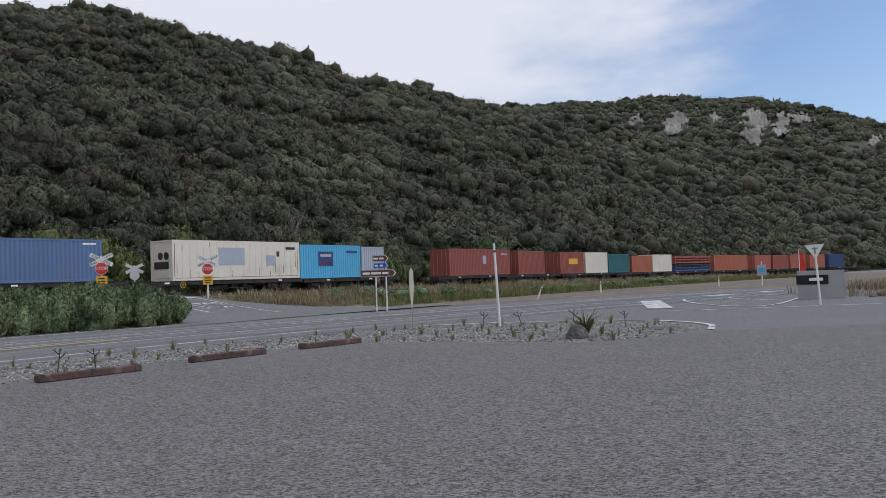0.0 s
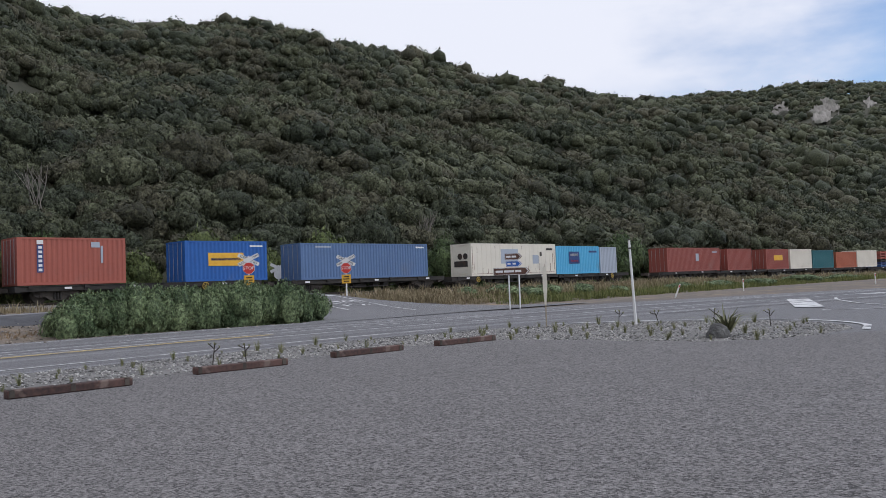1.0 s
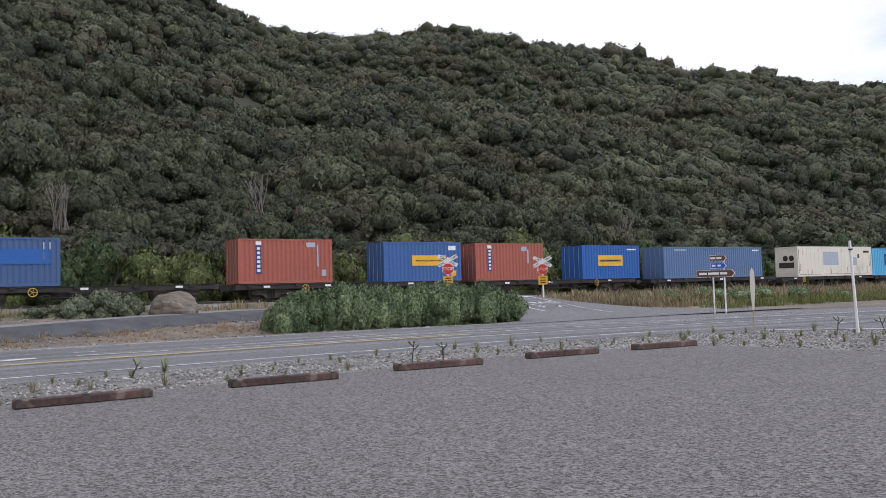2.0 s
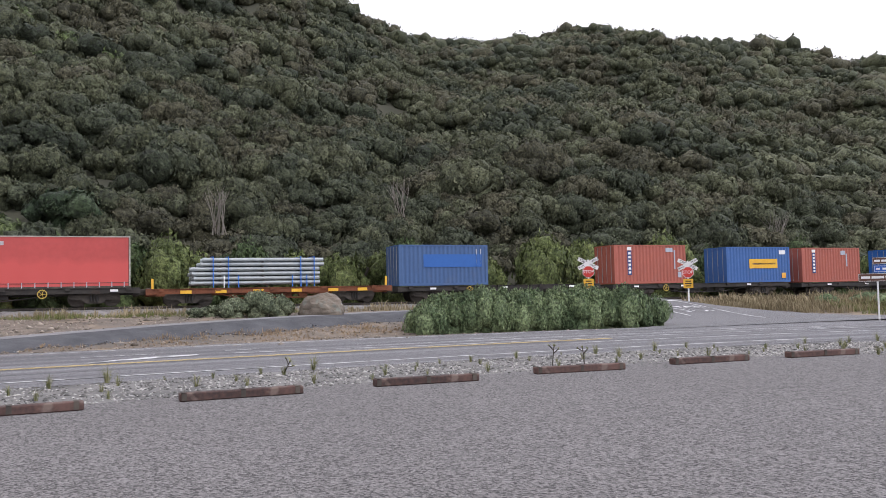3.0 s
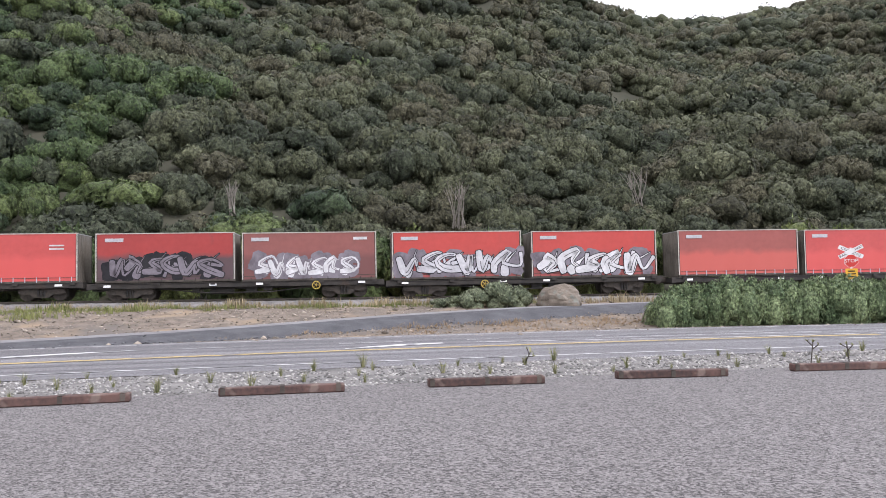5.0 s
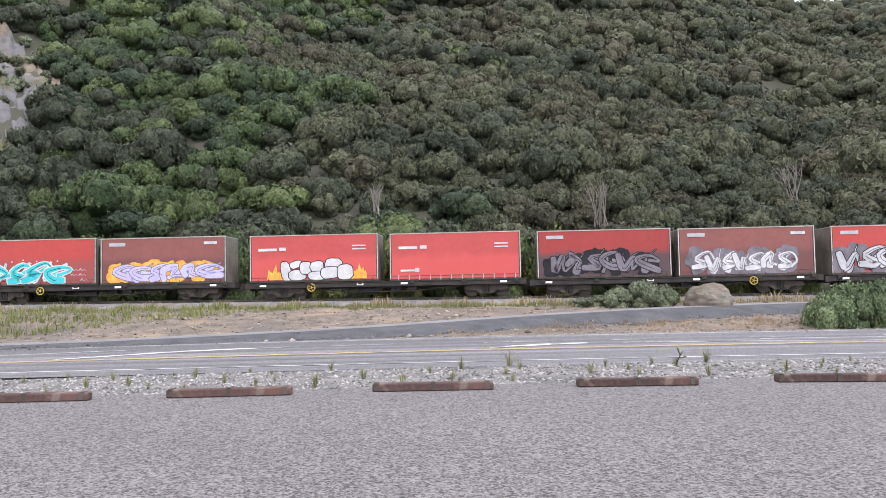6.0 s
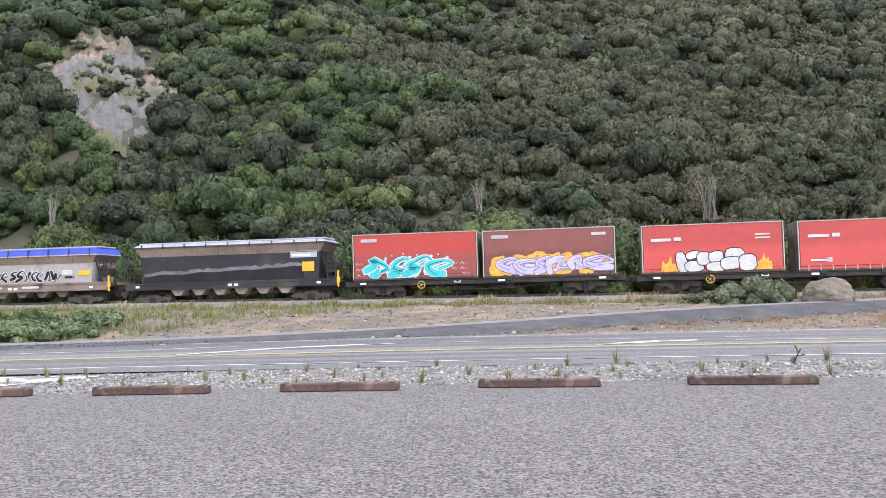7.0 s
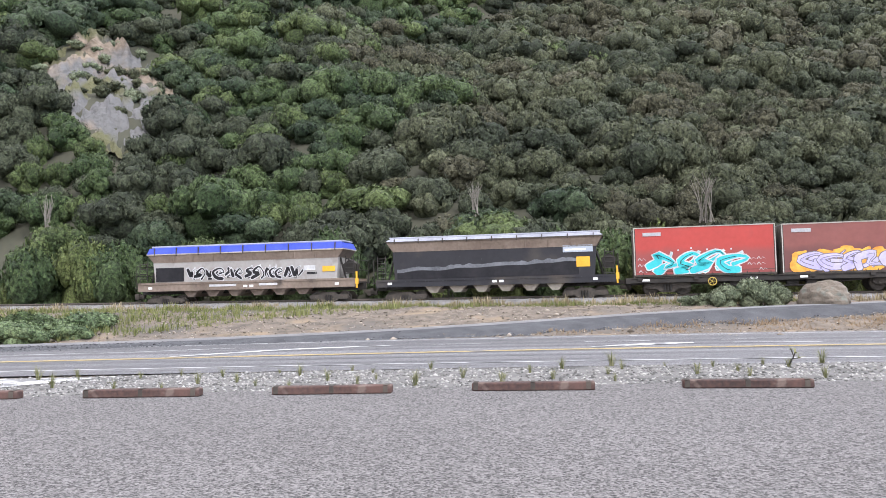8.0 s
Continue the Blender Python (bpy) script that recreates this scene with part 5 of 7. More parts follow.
LOT_EDGE = [(-45, -70), (-24, -18), (-16.7, -0.9), (-15.4, 2.3), (-13.8, 5.4), (-12.1, 8.9), (-10.3, 12.0), (-8.3, 15.4), (-6.6, 18.2), (-5.0, 20.6), (-3.6, 22.0), (-2.0, 22.7), (-0.9, 22.3), (1.1, 21.3), (3.0, 20.4), (4.4, 20.6), (5.9, 21.7)]
BED_FAR = [(7.3, 23.6), (7.6, 25.2), (7.2, 27.0), (6.0, 28.5), (2.3, 29.6), (-1.0, 29.2), (-3.5, 27.3), (-6.5, 24.2), (-8.9, 21.2), (-11.0, 18.1), (-13.6, 13.8), (-16.5, 8.4), (-18.9, 3.9), (-21.0, -1.0), (-29.0, -18.0), (-50, -68)]
sheet("side_road", [(-12, 17), (-3, 32), (24, 57), (60, 84), (100, 108), (100, 20), (20, 24), (7, 19)], 0.0, M["asphalt"], "dark asphalt side road joining the highway", "road")
sheet("gravel_bed", LOT_EDGE + BED_FAR, 0.006, mat("bed_gravel", (0.09, 0.088, 0.084), (0.24, 0.232, 0.22), 0.95, scale=1.0, fine=18, bump=0.8), "pale pebble bed with sparse planting", "gravel")
sheet("car_park", LOT_EDGE + [(7.6, 22.6), (14, 23.4), (25, 24.8), (60, 28), (140, 36), (140, -160), (-80, -160)], 0.011, M["chipseal"], "coarse grey chip seal car park", "car park")


def stripe(name, line, width, material, label, z=0.024):
    """A painted line of even width along a plan line."""
    line = np.asarray(line, float)
    d = np.gradient(line, axis=0)
    d /= np.linalg.norm(d, axis=1)[:, None]
    nn = np.stack([-d[:, 1], d[:, 0]], 1) * width / 2
    ob = new(name, mesh_from(name, np.stack([np.c_[line + nn, np.full(len(line), z)], np.c_[line - nn, np.full(len(line), z)]], 1).reshape(-1, 3), grid_faces(len(line), 2)[:, ::-1]))
    ob.data.materials.append(material)
    return tagged(ob, label, "road marking", kind="structure")


stripe("edge_line", offset(-70, 31, -2.65), 0.14, M["white_paint"], "worn white line along the highway edge")
stripe("edge_line", offset(-70, 31, lambda y: FAR_EDGE(y) - 0.9), 0.10, M["white_paint"], "worn white line on the far road edge")
YELLOW = lambda y: np.interp(y, [-20, 0, 6, 12, 22, 30], [0.4, 0.72, 1.05, 1.4, 1.5, 1.7])
for d0 in (-0.1, 0.12):
    stripe("centre_line", offset(-80, 27, lambda y: YELLOW(y) + d0), 0.13, M["yellow_paint"], "yellow no-passing line on the highway")
stripe("centre_line", offset(24, 60, 0.3), 0.12, M["white_paint"], "worn white line on the highway")
stripe("bay_line", offset(-80, 3, lambda y: np.interp(y, [-30, -0.5, 3], [2.6, 3.8, 5.2])), 0.14, M["white_paint"], "white line of the turning bay")
stripe("bay_line", offset(15.5, 36, lambda y: np.interp(y, [15.5, 22.7, 36], [3.55, 2.2, 2.6])), 0.13, M["white_paint"], "white line of the turning bay")
stripe("bay_line", offset(20, 38, lambda y: np.interp(y, [20, 38], [3.8, 4.2])), 0.1, M["white_paint"], "white line of the turning bay")
stripe("bay_line", offset(34, 75, 3.4), 0.12, M["white_paint"], "worn white lane line")
stripe("edge_line", offset(36, 120, -3.4), 0.12, M["white_paint"], "worn white line along the highway edge")
for lo in (-34, -26, -18, -10, 8.2, 12.3, 15.9, 19.4, 23, 31, 39, 48, 58, 70):
    stripe("lane_dash", offset(lo, lo + 2.3, 4.85), 0.10, M["white_paint"], "white lane dash on the highway")
for lo in (33.5, 39.0, 45, 52):
    stripe("lane_dash", offset(lo, lo + 2.4, -1.7), 0.11, M["white_paint"], "white lane dash on the highway")


def wedge(pts, label="solid white painted taper on the highway"):
    return sheet("painted_taper", pts, 0.0265, M["white_paint"], label, "road marking")


a, b = offset(1.2, 7.6, lambda y: np.interp(y, [1.2, 2.5, 4.0, 5.6, 7.6], [0.85, 1.75, 3.1, 3.9, 4.75])), offset(1.2, 7.6, lambda y: np.interp(y, [1.2, 2.5, 4.0, 5.6, 7.6], [0.95, 2.2, 3.75, 4.45, 4.85]))
wedge([tuple(p) for p in a] + [tuple(p) for p in b[::-1]])
a, b = offset(12.0, 16.2, lambda y: np.interp(y, [12.0, 14.1, 16.2], [1.55, 2.7, 3.5])), offset(12.0, 16.2, lambda y: np.interp(y, [12.0, 14.1, 16.2], [1.7, 3.5, 3.7]))
wedge([tuple(p) for p in a] + [tuple(p) for p in b[::-1]])
sheet("painted_patch", [(-18.7, -2.2), (-19.9, 0.1), (-20.5, -0.6), (-21.6, -2.6), (-23.5, -7.0), (-21.0, -8.5)], 0.019, M["white_paint"], "white painted corner beside the gravel bed", "road marking")
wedge([(10.2, 36.4), (9.2, 37.2), (11.2, 47.0), (12.3, 46.8)], "broad white painted bar on the side road")
stripe("island_line", spline([(-1.0, 29.7), (2.4, 30.0), (6.2, 29.0), (7.7, 27.3), (8.1, 25.2), (7.5, 23.2)], 0.4), 0.2, M["white_paint"], "white line round the gravel island")
stripe("junction_line", spline([(14.0, 48), (13.0, 44), (12.6, 39), (13.4, 36.2), (15.2, 37.5), (19, 44), (23, 51)], 0.5), 0.16, M["white_paint"], "curved white line of the painted island")
stripe("junction_line", spline([(17, 49), (16.2, 45.5), (17.5, 41), (20, 38.5), (26, 38), (40, 42)], 0.5), 0.14, M["white_paint"], "curved white line of the painted island")
stripe("junction_line", spline([(9.5, 34.3), (14, 34.4), (24, 35.0), (44, 37.5)], 1.0), 0.14, M["white_paint"], "white limit line of the side road")
for x, y in ((16.5, 52.5), (21, 56.5), (26, 60.5), (22, 50.5), (30, 58)):
    wedge([(x, y), (x + 1.6, y + 1.2), (x + 2.4, y + 0.4), (x + 0.8, y - 0.8)], "white painted chevron at the junction")


# ---------------------------------------------------------------- railway bed, crossing and path
def draped(name, rows, material, label, category, kind="structure"):
    """A sheet from rows of (x, y, z) of equal length."""
    rows = np.asarray(rows, float)
    ob = new(name, mesh_from(name, rows.reshape(-1, 3), grid_faces(rows.shape[0], rows.shape[1])))
    ob.data.materials.append(material)
    return tagged(ob, label, category, kind=kind)


track_s = np.arange(-190, 290, 3.0)


def bed_row(s):
    z = float(rail_z(s))
    out = []
    for n, dz in ((44.6, -0.62), (45.6, -0.47), (46.9, -0.17), (48.8, -0.15), (50.7, -0.17), (52.2, -0.5), (54.0, -0.6)):
        out.append((*place(s, n - float(bend(s))), z + dz))
    return out


draped("ballast_bed", [bed_row(s) for s in track_s][::-1], M["ballast"], "grey stone ballast under the railway", "ballast")
for dn in (-0.535, 0.535):
    v = []
    for s in track_s:
        z = float(rail_z(s))
        for n, dz in ((-0.035, 0.0), (0.035, 0.0), (0.035, -0.14), (-0.035, -0.14)):
            v.append((*place(s, TRACK_N + dn + n - float(bend(s))), z + dz))
    k = len(track_s)
    f = [(i * 4 + j, i * 4 + (j + 1) % 4, i * 4 + 4 + (j + 1) % 4, i * 4 + 4 + j) for i in range(k - 1) for j in range(4)]
    rail = new("rail", mesh_from("rail", v, f))
    rail.data.materials.append(PAINT["dust"])
    tagged(rail, "rusty steel rail of the railway", "rail", kind="structure")
tie_bm = boxes((-0.12, 0.12, -1.05, 1.05, -0.16, 0.0), bevel=0.015)
tie_me = bpy.data.meshes.new("sleeper")
tie_bm.to_mesh(tie_me)
tie_bm.free()
tie_me.materials.append(mat("concrete", (0.22, 0.21, 0.20), (0.34, 0.33, 0.31), 0.9, scale=2, fine=20))
track_ties = thing("railway_sleepers", "row of concrete sleepers under the rails", "sleepers", kind="structure")
for i in range(150):
    s = -62 + i * 0.68
    if 26 < s < 36:
        continue
    t = new("sleeper", tie_me)
    t.parent = track_ties
    t.matrix_basis = pose(*place(s, TRACK_N), float(rail_z(s)) - 0.135, 0, 0, 55)


def ramp_z(s, n):
    k = min(1.0, max(0.0, (n - 33.0) / 12.5))
    return float(rail_z(s)) * (k * k * (3 - 2 * k)) * 0.97 + 0.02


rows = []
for k in np.linspace(0, 1, 22):
    n = 29.5 + k * 27.0
    left = np.interp(n, [29.5, 33, 36.5, 40, 43, 57], [20.0, 25.4, 27.0, 27.4, 27.4, 28.6])
    right = np.interp(n, [29.5, 33, 36.5, 40, 43, 57], [44.0, 41.0, 37.0, 34.4, 33.6, 34.2])
    rows.append([(*place(left + (right - left) * j / 8, n), ramp_z(30, n) + 0.02 * math.sin(math.pi * j / 8)) for j in range(9)])
draped("crossing_road", rows, M["asphalt"], "worn asphalt road rising over the level crossing", "road")
for s0, s1, n0, n1, words in ((33.0, 33.12, 34.5, 42.5, "white edge line of the crossing road"), (29.6, 29.72, 36.5, 41.5, "white centre line of the crossing road"), (30.1, 33.4, 42.0, 42.4, "white limit line before the railway")):
    draped("painted_line", [[(*place(s, n), ramp_z(30, n) + 0.035) for s in (s0, s1)] for n in np.linspace(n0, n1, 9)], M["white_paint"], words, "road marking")
# the word STOP on the approach, drawn long
stop_bm = lettering("STOP", 1.0, 0.0)
for v in stop_bm.verts:
    s, n = 31.6 + v.co.x * 0.95, 38.6 + v.co.y * 3.0
    v.co = (*place(s, n), ramp_z(30, n) + 0.045)
me = bpy.data.meshes.new("stop_marking")
stop_bm.to_mesh(me)
stop_bm.free()
me.materials.append(M["white_paint"])
tagged(new("stop_marking", me), "white word STOP painted on the approach", "road marking", kind="structure")

path_mid = spline([place(s, n) for s, n in ((-24, 27.8), (-18, 29.8), (-12, 32.2), (-5, 35.2), (1, 37.8), (7.3, 40.0), (14, 41.8), (22, 42.8), (28, 42.2))], 0.8)
d = np.gradient(path_mid, axis=0)
d /= np.linalg.norm(d, axis=1)[:, None]
pn = np.stack([-d[:, 1], d[:, 0]], 1)
SCREE = mat("dark_scree", (0.040, 0.041, 0.046), (0.095, 0.097, 0.104), 0.95, scale=1.2, fine=16, bump=1.0)
path_rows, scree_rows = [], []
levels = ground_z(path_mid[:, 0] + 0.9 * pn[:, 0], path_mid[:, 1] + 0.9 * pn[:, 1]) + 0.13
wide = np.pad(levels, 7, mode="edge")
levels = np.array([wide[i:i + 15].mean() for i in range(len(levels))])
for (x, y), (ux, uy), level in zip(path_mid, pn, levels):
    path_rows.append([(x + d0 * ux, y + d0 * uy, level + dz) for d0, dz in ((-0.6, -0.02), (-0.3, 0.0), (0.3, 0.01), (0.9, 0.0), (1.15, -0.16))])
    low = [(d0, float(ground_z(x + d0 * ux, y + d0 * uy))) for d0 in (-1.7, -2.5, -3.0)]
    scree_rows.append([(x + d0 * ux, y + d0 * uy, z) for d0, z in ((-3.0, low[2][1] - 0.06), (-2.5, low[1][1] + 0.05), (-1.7, (low[0][1] + level) / 2 + 0.03), (-0.59, level - 0.022))])
draped("gravel_path", path_rows[::-1], M["gravel_path"], "pale grey gravel path climbing the bank", "path")
draped("path_scree", scree_rows[::-1], SCREE, "dark stone scree below the gravel path", "gravel")


# ---------------------------------------------------------------- loose stones
def inside(p, polygon):
    x, y = p[:, 0], p[:, 1]
    odd = np.zeros(len(p), bool)
    q = np.asarray(polygon, float)
    for (x0, y0), (x1, y1) in zip(q, np.roll(q, -1, 0)):
        hit = ((y0 > y) != (y1 > y)) & (x < (x1 - x0) * (y - y0) / (y1 - y0 + 1e-12) + x0)
        odd ^= hit
    return odd


def stones(name, xyz, size, rng, material, label, category="stones"):
    k = len(xyz)
    s = size[:, None] * rng.uniform(0.6, 1.3, (k, 3)) * (1, 1, 0.62)
    a = rng.uniform(0, 6.283, k)
    b = CHIP_V[None] * s[:, None, :] * rng.uniform(0.75, 1.25, (k, len(CHIP_V), 1))
    x = b[..., 0] * np.cos(a)[:, None] - b[..., 1] * np.sin(a)[:, None]
    y = b[..., 0] * np.sin(a)[:, None] + b[..., 1] * np.cos(a)[:, None]
    v = np.stack([x, y, b[..., 2]], -1) + np.asarray(xyz)[:, None, :]
    f = CHIP_F[None] + (np.arange(k) * len(CHIP_V))[:, None, None]
    ob = new(name, mesh_from(name, v.reshape(-1, 3), f.reshape(-1, 3)))
    ob.data.materials.append(material)
    return tagged(ob, label, category, kind="stuff")


rng = np.random.default_rng(11)
p = rng.uniform((-26, -12), (8.5, 30.5), (95000, 2))
p = p[inside(p, LOT_EDGE + BED_FAR)]
p = p[:15000]
stones("bed_pebbles", np.c_[p, np.full(len(p), 0.012)], rng.uniform(0.016, 0.042, len(p)) * np.where(rng.random(len(p)) < 0.06, 1.7, 1), rng, M["pebble"], "pale rounded pebbles of the planting bed")
sn = np.c_[rng.uniform(-62, 26, 7000), rng.uniform(44.4, 47.9, 7000)]
zz = np.interp(sn[:, 1], [44.6, 45.6, 46.9, 48.8], [-0.62, -0.47, -0.17, -0.15]) + rail_z(sn[:, 0])
x, y = place(sn[:, 0], sn[:, 1])
stones("ballast_stones", np.c_[x, y, zz + 0.01], rng.uniform(0.025, 0.05, len(sn)), rng, M["ballast"], "loose grey ballast stones")
sn = np.c_[rng.uniform(-45, 24, 11000), rng.uniform(30, 44.5, 11000)]
x, y = place(sn[:, 0], sn[:, 1])
stones("bank_stones", np.c_[x, y, ground_z(x, y) + 0.01], rng.uniform(0.02, 0.075, len(sn)) * np.where(rng.random(len(sn)) < 0.04, 2.2, 1.0), rng, mat("bank_stone", (0.10, 0.082, 0.064), (0.38, 0.33, 0.27), 0.95, scale=1, fine=12, island=0.6), "loose stones and clods on the bank")
k = rng.integers(len(path_mid), size=4500)
d0 = rng.uniform(-3.0, -0.7, len(k))
x, y = path_mid[k, 0] + pn[k, 0] * d0 + rng.normal(0, 0.3, len(k)), path_mid[k, 1] + pn[k, 1] * d0 + rng.normal(0, 0.3, len(k))
stones("scree_stones", np.c_[x, y, ground_z(x, y) + np.interp(d0, [-3, -1.7, -0.7], [0.01, 0.09, 0.12])], rng.uniform(0.02, 0.06, len(k)), rng, mat("scree_stone", (0.04, 0.041, 0.046), (0.17, 0.17, 0.178), 0.95, scale=1, fine=12, island=0.8), "broken dark stones below the path")
k = 60000
rad, ang = rng.uniform(4.5, 26.0, k), rng.uniform(radians(55), radians(190), k)
px = np.stack([rad * np.cos(ang), rad * np.sin(ang)], 1)
px = px[inside(px, LOT_EDGE + [(7.6, 22.6), (14, 23.4), (25, 24.8), (30, 24), (30, -20)])]
stones("loose_chips", np.c_[px, np.full(len(px), 0.013)], rng.uniform(0.004, 0.009, len(px)), rng, mat("chip_stone", (0.11, 0.105, 0.104), (0.30, 0.29, 0.285), 0.9, scale=1.0, fine=9, island=1.2, contrast=0.9), "loose grey stone chips on the car park")


# ---------------------------------------------------------------- timber wheel stops
TIMBER = mat("weathered_red_timber", (0.040, 0.024, 0.021), (0.125, 0.070, 0.058), 0.85, scale=2.0, fine=16, bump=0.4, third=((0.17, 0.125, 0.105), 3.0, 0.58, 0.68), obj_random=0.25)
for (x0, y0), (x1, y1) in (((-20.9, -9.3), (-19.95, -7.35)), ((-19.2, -6.2), (-18.2, -4.3)), ((-17.55, -3.05), (-16.55, -1.2)), ((-15.95, -0.15), (-14.95, 1.7)), ((-14.40, 2.85), (-13.39, 4.69)), ((-12.87, 5.97), (-11.76, 7.76)), ((-11.10, 9.07), (-9.94, 10.83)), ((-9.35, 12.15), (-8.08, 13.82)), ((-7.57, 15.33), (-6.26, 16.97)), ((-5.62, 18.36), (-4.35, 20.03)), ((-3.62, 21.0), (-2.3, 22.62))):
    ang = math.degrees(math.atan2(y1 - y0, x1 - x0))
    stop = thing("timber_wheel_stop", "weathered red-brown timber wheel stop on the chip seal", "wheel stop", pose((x0 + x1) / 2, (y0 + y1) / 2, 0.012, 0, 0, ang), "row of timber wheel stops")
    rr = random.Random(int((x0 + 90) * 100))
    bm = boxes((-1.05, 1.05, -0.02, 0.2, 0.0, 0.14), bevel=0.016)
    bmesh.ops.subdivide_edges(bm, edges=[e for e in bm.edges if abs(e.verts[0].co.x - e.verts[1].co.x) > 1], cuts=10)
    for v in bm.verts:
        v.co.z += 0.007 * noise.noise(v.co * 4 + Vector((x0, y0, 0))) * (1 if v.co.z > 0.05 else 0)
        v.co.y += 0.006 * noise.noise(v.co * 5 + Vector((y0, x0, 3)))
    part("timber", bm, TIMBER, stop)
    for x in (-0.98, 0.0, 0.94):
        part("steel_bracket", boxes((x - 0.04, x + 0.04, -0.03, -0.022, 0.02, 0.135), (x - 0.04, x + 0.04, -0.03, 0.2, 0.143, 0.149)), PAINT["dust"], stop, "dark steel bracket")


# ---------------------------------------------------------------- signs and posts
def facing(x, y, z=0.0, yaw=None):
    """A pose whose -y side looks back to the car park from there."""
    return pose(x, y, z, 0, 0, math.degrees(math.atan2(y, x)) - 90 if yaw is None else yaw)


def board(bm, x0, x1, z0, z1, y=0.0, t=0.008, corner=0.03):
    pts = []
    for cx, cz, a0 in ((x1 - corner, z1 - corner, 0), (x0 + corner, z1 - corner, 90), (x0 + corner, z0 + corner, 180), (x1 - corner, z0 + corner, 270)):
        for a in (0, 30, 60, 90):
            r = radians(a0 + a)
            pts.append((cx + corner * math.cos(r), cz + corner * math.sin(r)))
    return profile(pts, y - t, y)


def octagon(r, y0, y1):
    return profile([(r * math.cos(radians(22.5 + 45 * i)), r * math.sin(radians(22.5 + 45 * i))) for i in range(8)], y0, y1)


def crossing_sign(x, y, z, yaw, front=True):
    ob = thing("railway_crossing_sign", "white crossbuck sign over a red stop sign on a white post" if front else "back of a white crossbuck sign beyond the railway", "road sign", pose(x, y, z, 0, 0, yaw), "level crossing signs")
    part("post", boxes((-0.05, 0.05, 0.0, 0.07, -0.3, 2.35), bevel=0.008), PAINT["white"], ob)
    for s, word in ((1, "RAILWAY"), (-1, "CROSSING")):
        arm = part("crossbuck_arm", turned(board(bmesh.new(), -0.66, 0.66, -0.115, 0.115, -0.012 - (0.012 if s > 0 else 0)), Matrix.Translation((0, 0, 2.12)) @ Matrix.Rotation(radians(-27 * s), 4, "Y")), PAINT["white"], ob)
        if front:
            a, b = (word[:4], word[4:]) if s > 0 else (word[:5], word[5:])
            if s < 0:
                part("word", turned(lettering(word, 0.22), Matrix.Translation((0, -0.024, 2.12)) @ Matrix.Rotation(radians(27), 4, "Y") @ FACING), PAINT["ink"], arm, "black word CROSSING")
            else:
                part("word", turned(lettering("RAIL", 0.2), Matrix.Translation((-0.38, -0.036, 1.93)) @ Matrix.Rotation(radians(-27), 4, "Y") @ FACING), PAINT["ink"], arm, "black word RAIL")
                part("word", turned(lettering("WAY", 0.2), Matrix.Translation((0.4, -0.036, 2.32)) @ Matrix.Rotation(radians(-27), 4, "Y") @ FACING), PAINT["ink"], arm, "black word WAY")
    if front:
        part("stop_border", turned(octagon(0.37, -0.05, -0.04), Matrix.Translation((0, 0, 1.62))), PAINT["white"], ob)
        part("stop_plate", turned(octagon(0.35, -0.06, -0.051), Matrix.Translation((0, 0, 1.62))), PAINT["red"], ob, "red octagonal stop plate")
        part("stop_word", turned(lettering("STOP", 0.27), Matrix.Translation((0, -0.066, 1.62)) @ FACING), PAINT["white"], ob, "white word STOP")
        plate = part("warning_plate", board(bmesh.new(), -0.3, 0.3, 0.62, 1.2, -0.02), PAINT["yellow"], ob, "yellow plate with short black lines")
        for zz, w in ((1.06, 0.17), (0.91, 0.2), (0.76, 0.17)):
            part("word_bar", boxes((-w, w, -0.036, -0.03, zz - 0.03, zz + 0.03)), PAINT["ink"], plate)
    else:
        part("lower_plate", turned(octagon(0.36, -0.03, -0.02), Matrix.Translation((0, 0, 1.62))), PAINT["white"], ob, "plain white back of a plate")
    return ob


SIGN_YAW = math.degrees(math.atan2(44.9, -18.6)) - 90
x, y = place(26.7, 42.0)
crossing_sign(x, y, 1.27, SIGN_YAW + 2)
x, y = place(34.05, 42.0)
crossing_sign(x, y, 1.17, SIGN_YAW - 6)
x, y = place(36.0, 52.5)
crossing_sign(x, y, 1.05, SIGN_YAW - 4, front=False)


def finger(ob, x0, x1, z0, z1, m, y=-0.05, bars=((0.12, 0.75),)):
    h = (z1 - z0) / 2
    pts = [(x0, z0), (x1 - h, z0), (x1, (z0 + z1) / 2), (x1 - h, z1), (x0, z1)]
    b = part("finger_board", profile(pts, y - 0.02, y), m, ob)
    w = x1 - x0
    part("white_border", boxes((x0 + 0.02, x1 - h, y - 0.026, y - 0.021, z0 + 0.015, z0 + 0.03), (x0 + 0.02, x1 - h, y - 0.026, y - 0.021, z1 - 0.03, z1 - 0.015), (x0 + 0.015, x0 + 0.03, y - 0.026, y - 0.021, z0 + 0.02, z1 - 0.02)), PAINT["white"], b)
    part("chevron", profile([(x1 - h * 1.3, z0 + 0.03), (x1 - h * 1.05, z0 + 0.03), (x1 - 0.05, (z0 + z1) / 2), (x1 - h * 1.05, z1 - 0.03), (x1 - h * 1.3, z1 - 0.03), (x1 - 0.05 - h * 0.3, (z0 + z1) / 2)], y - 0.027, y - 0.021), PAINT["white"], b)
    for k0, k1 in bars:
        part("word_bar", boxes((x0 + w * k0, x0 + w * k1, y - 0.027, y - 0.021, (z0 + z1) / 2 - h * 0.3, (z0 + z1) / 2 + h * 0.3)), PAINT["white"], b)
    return b


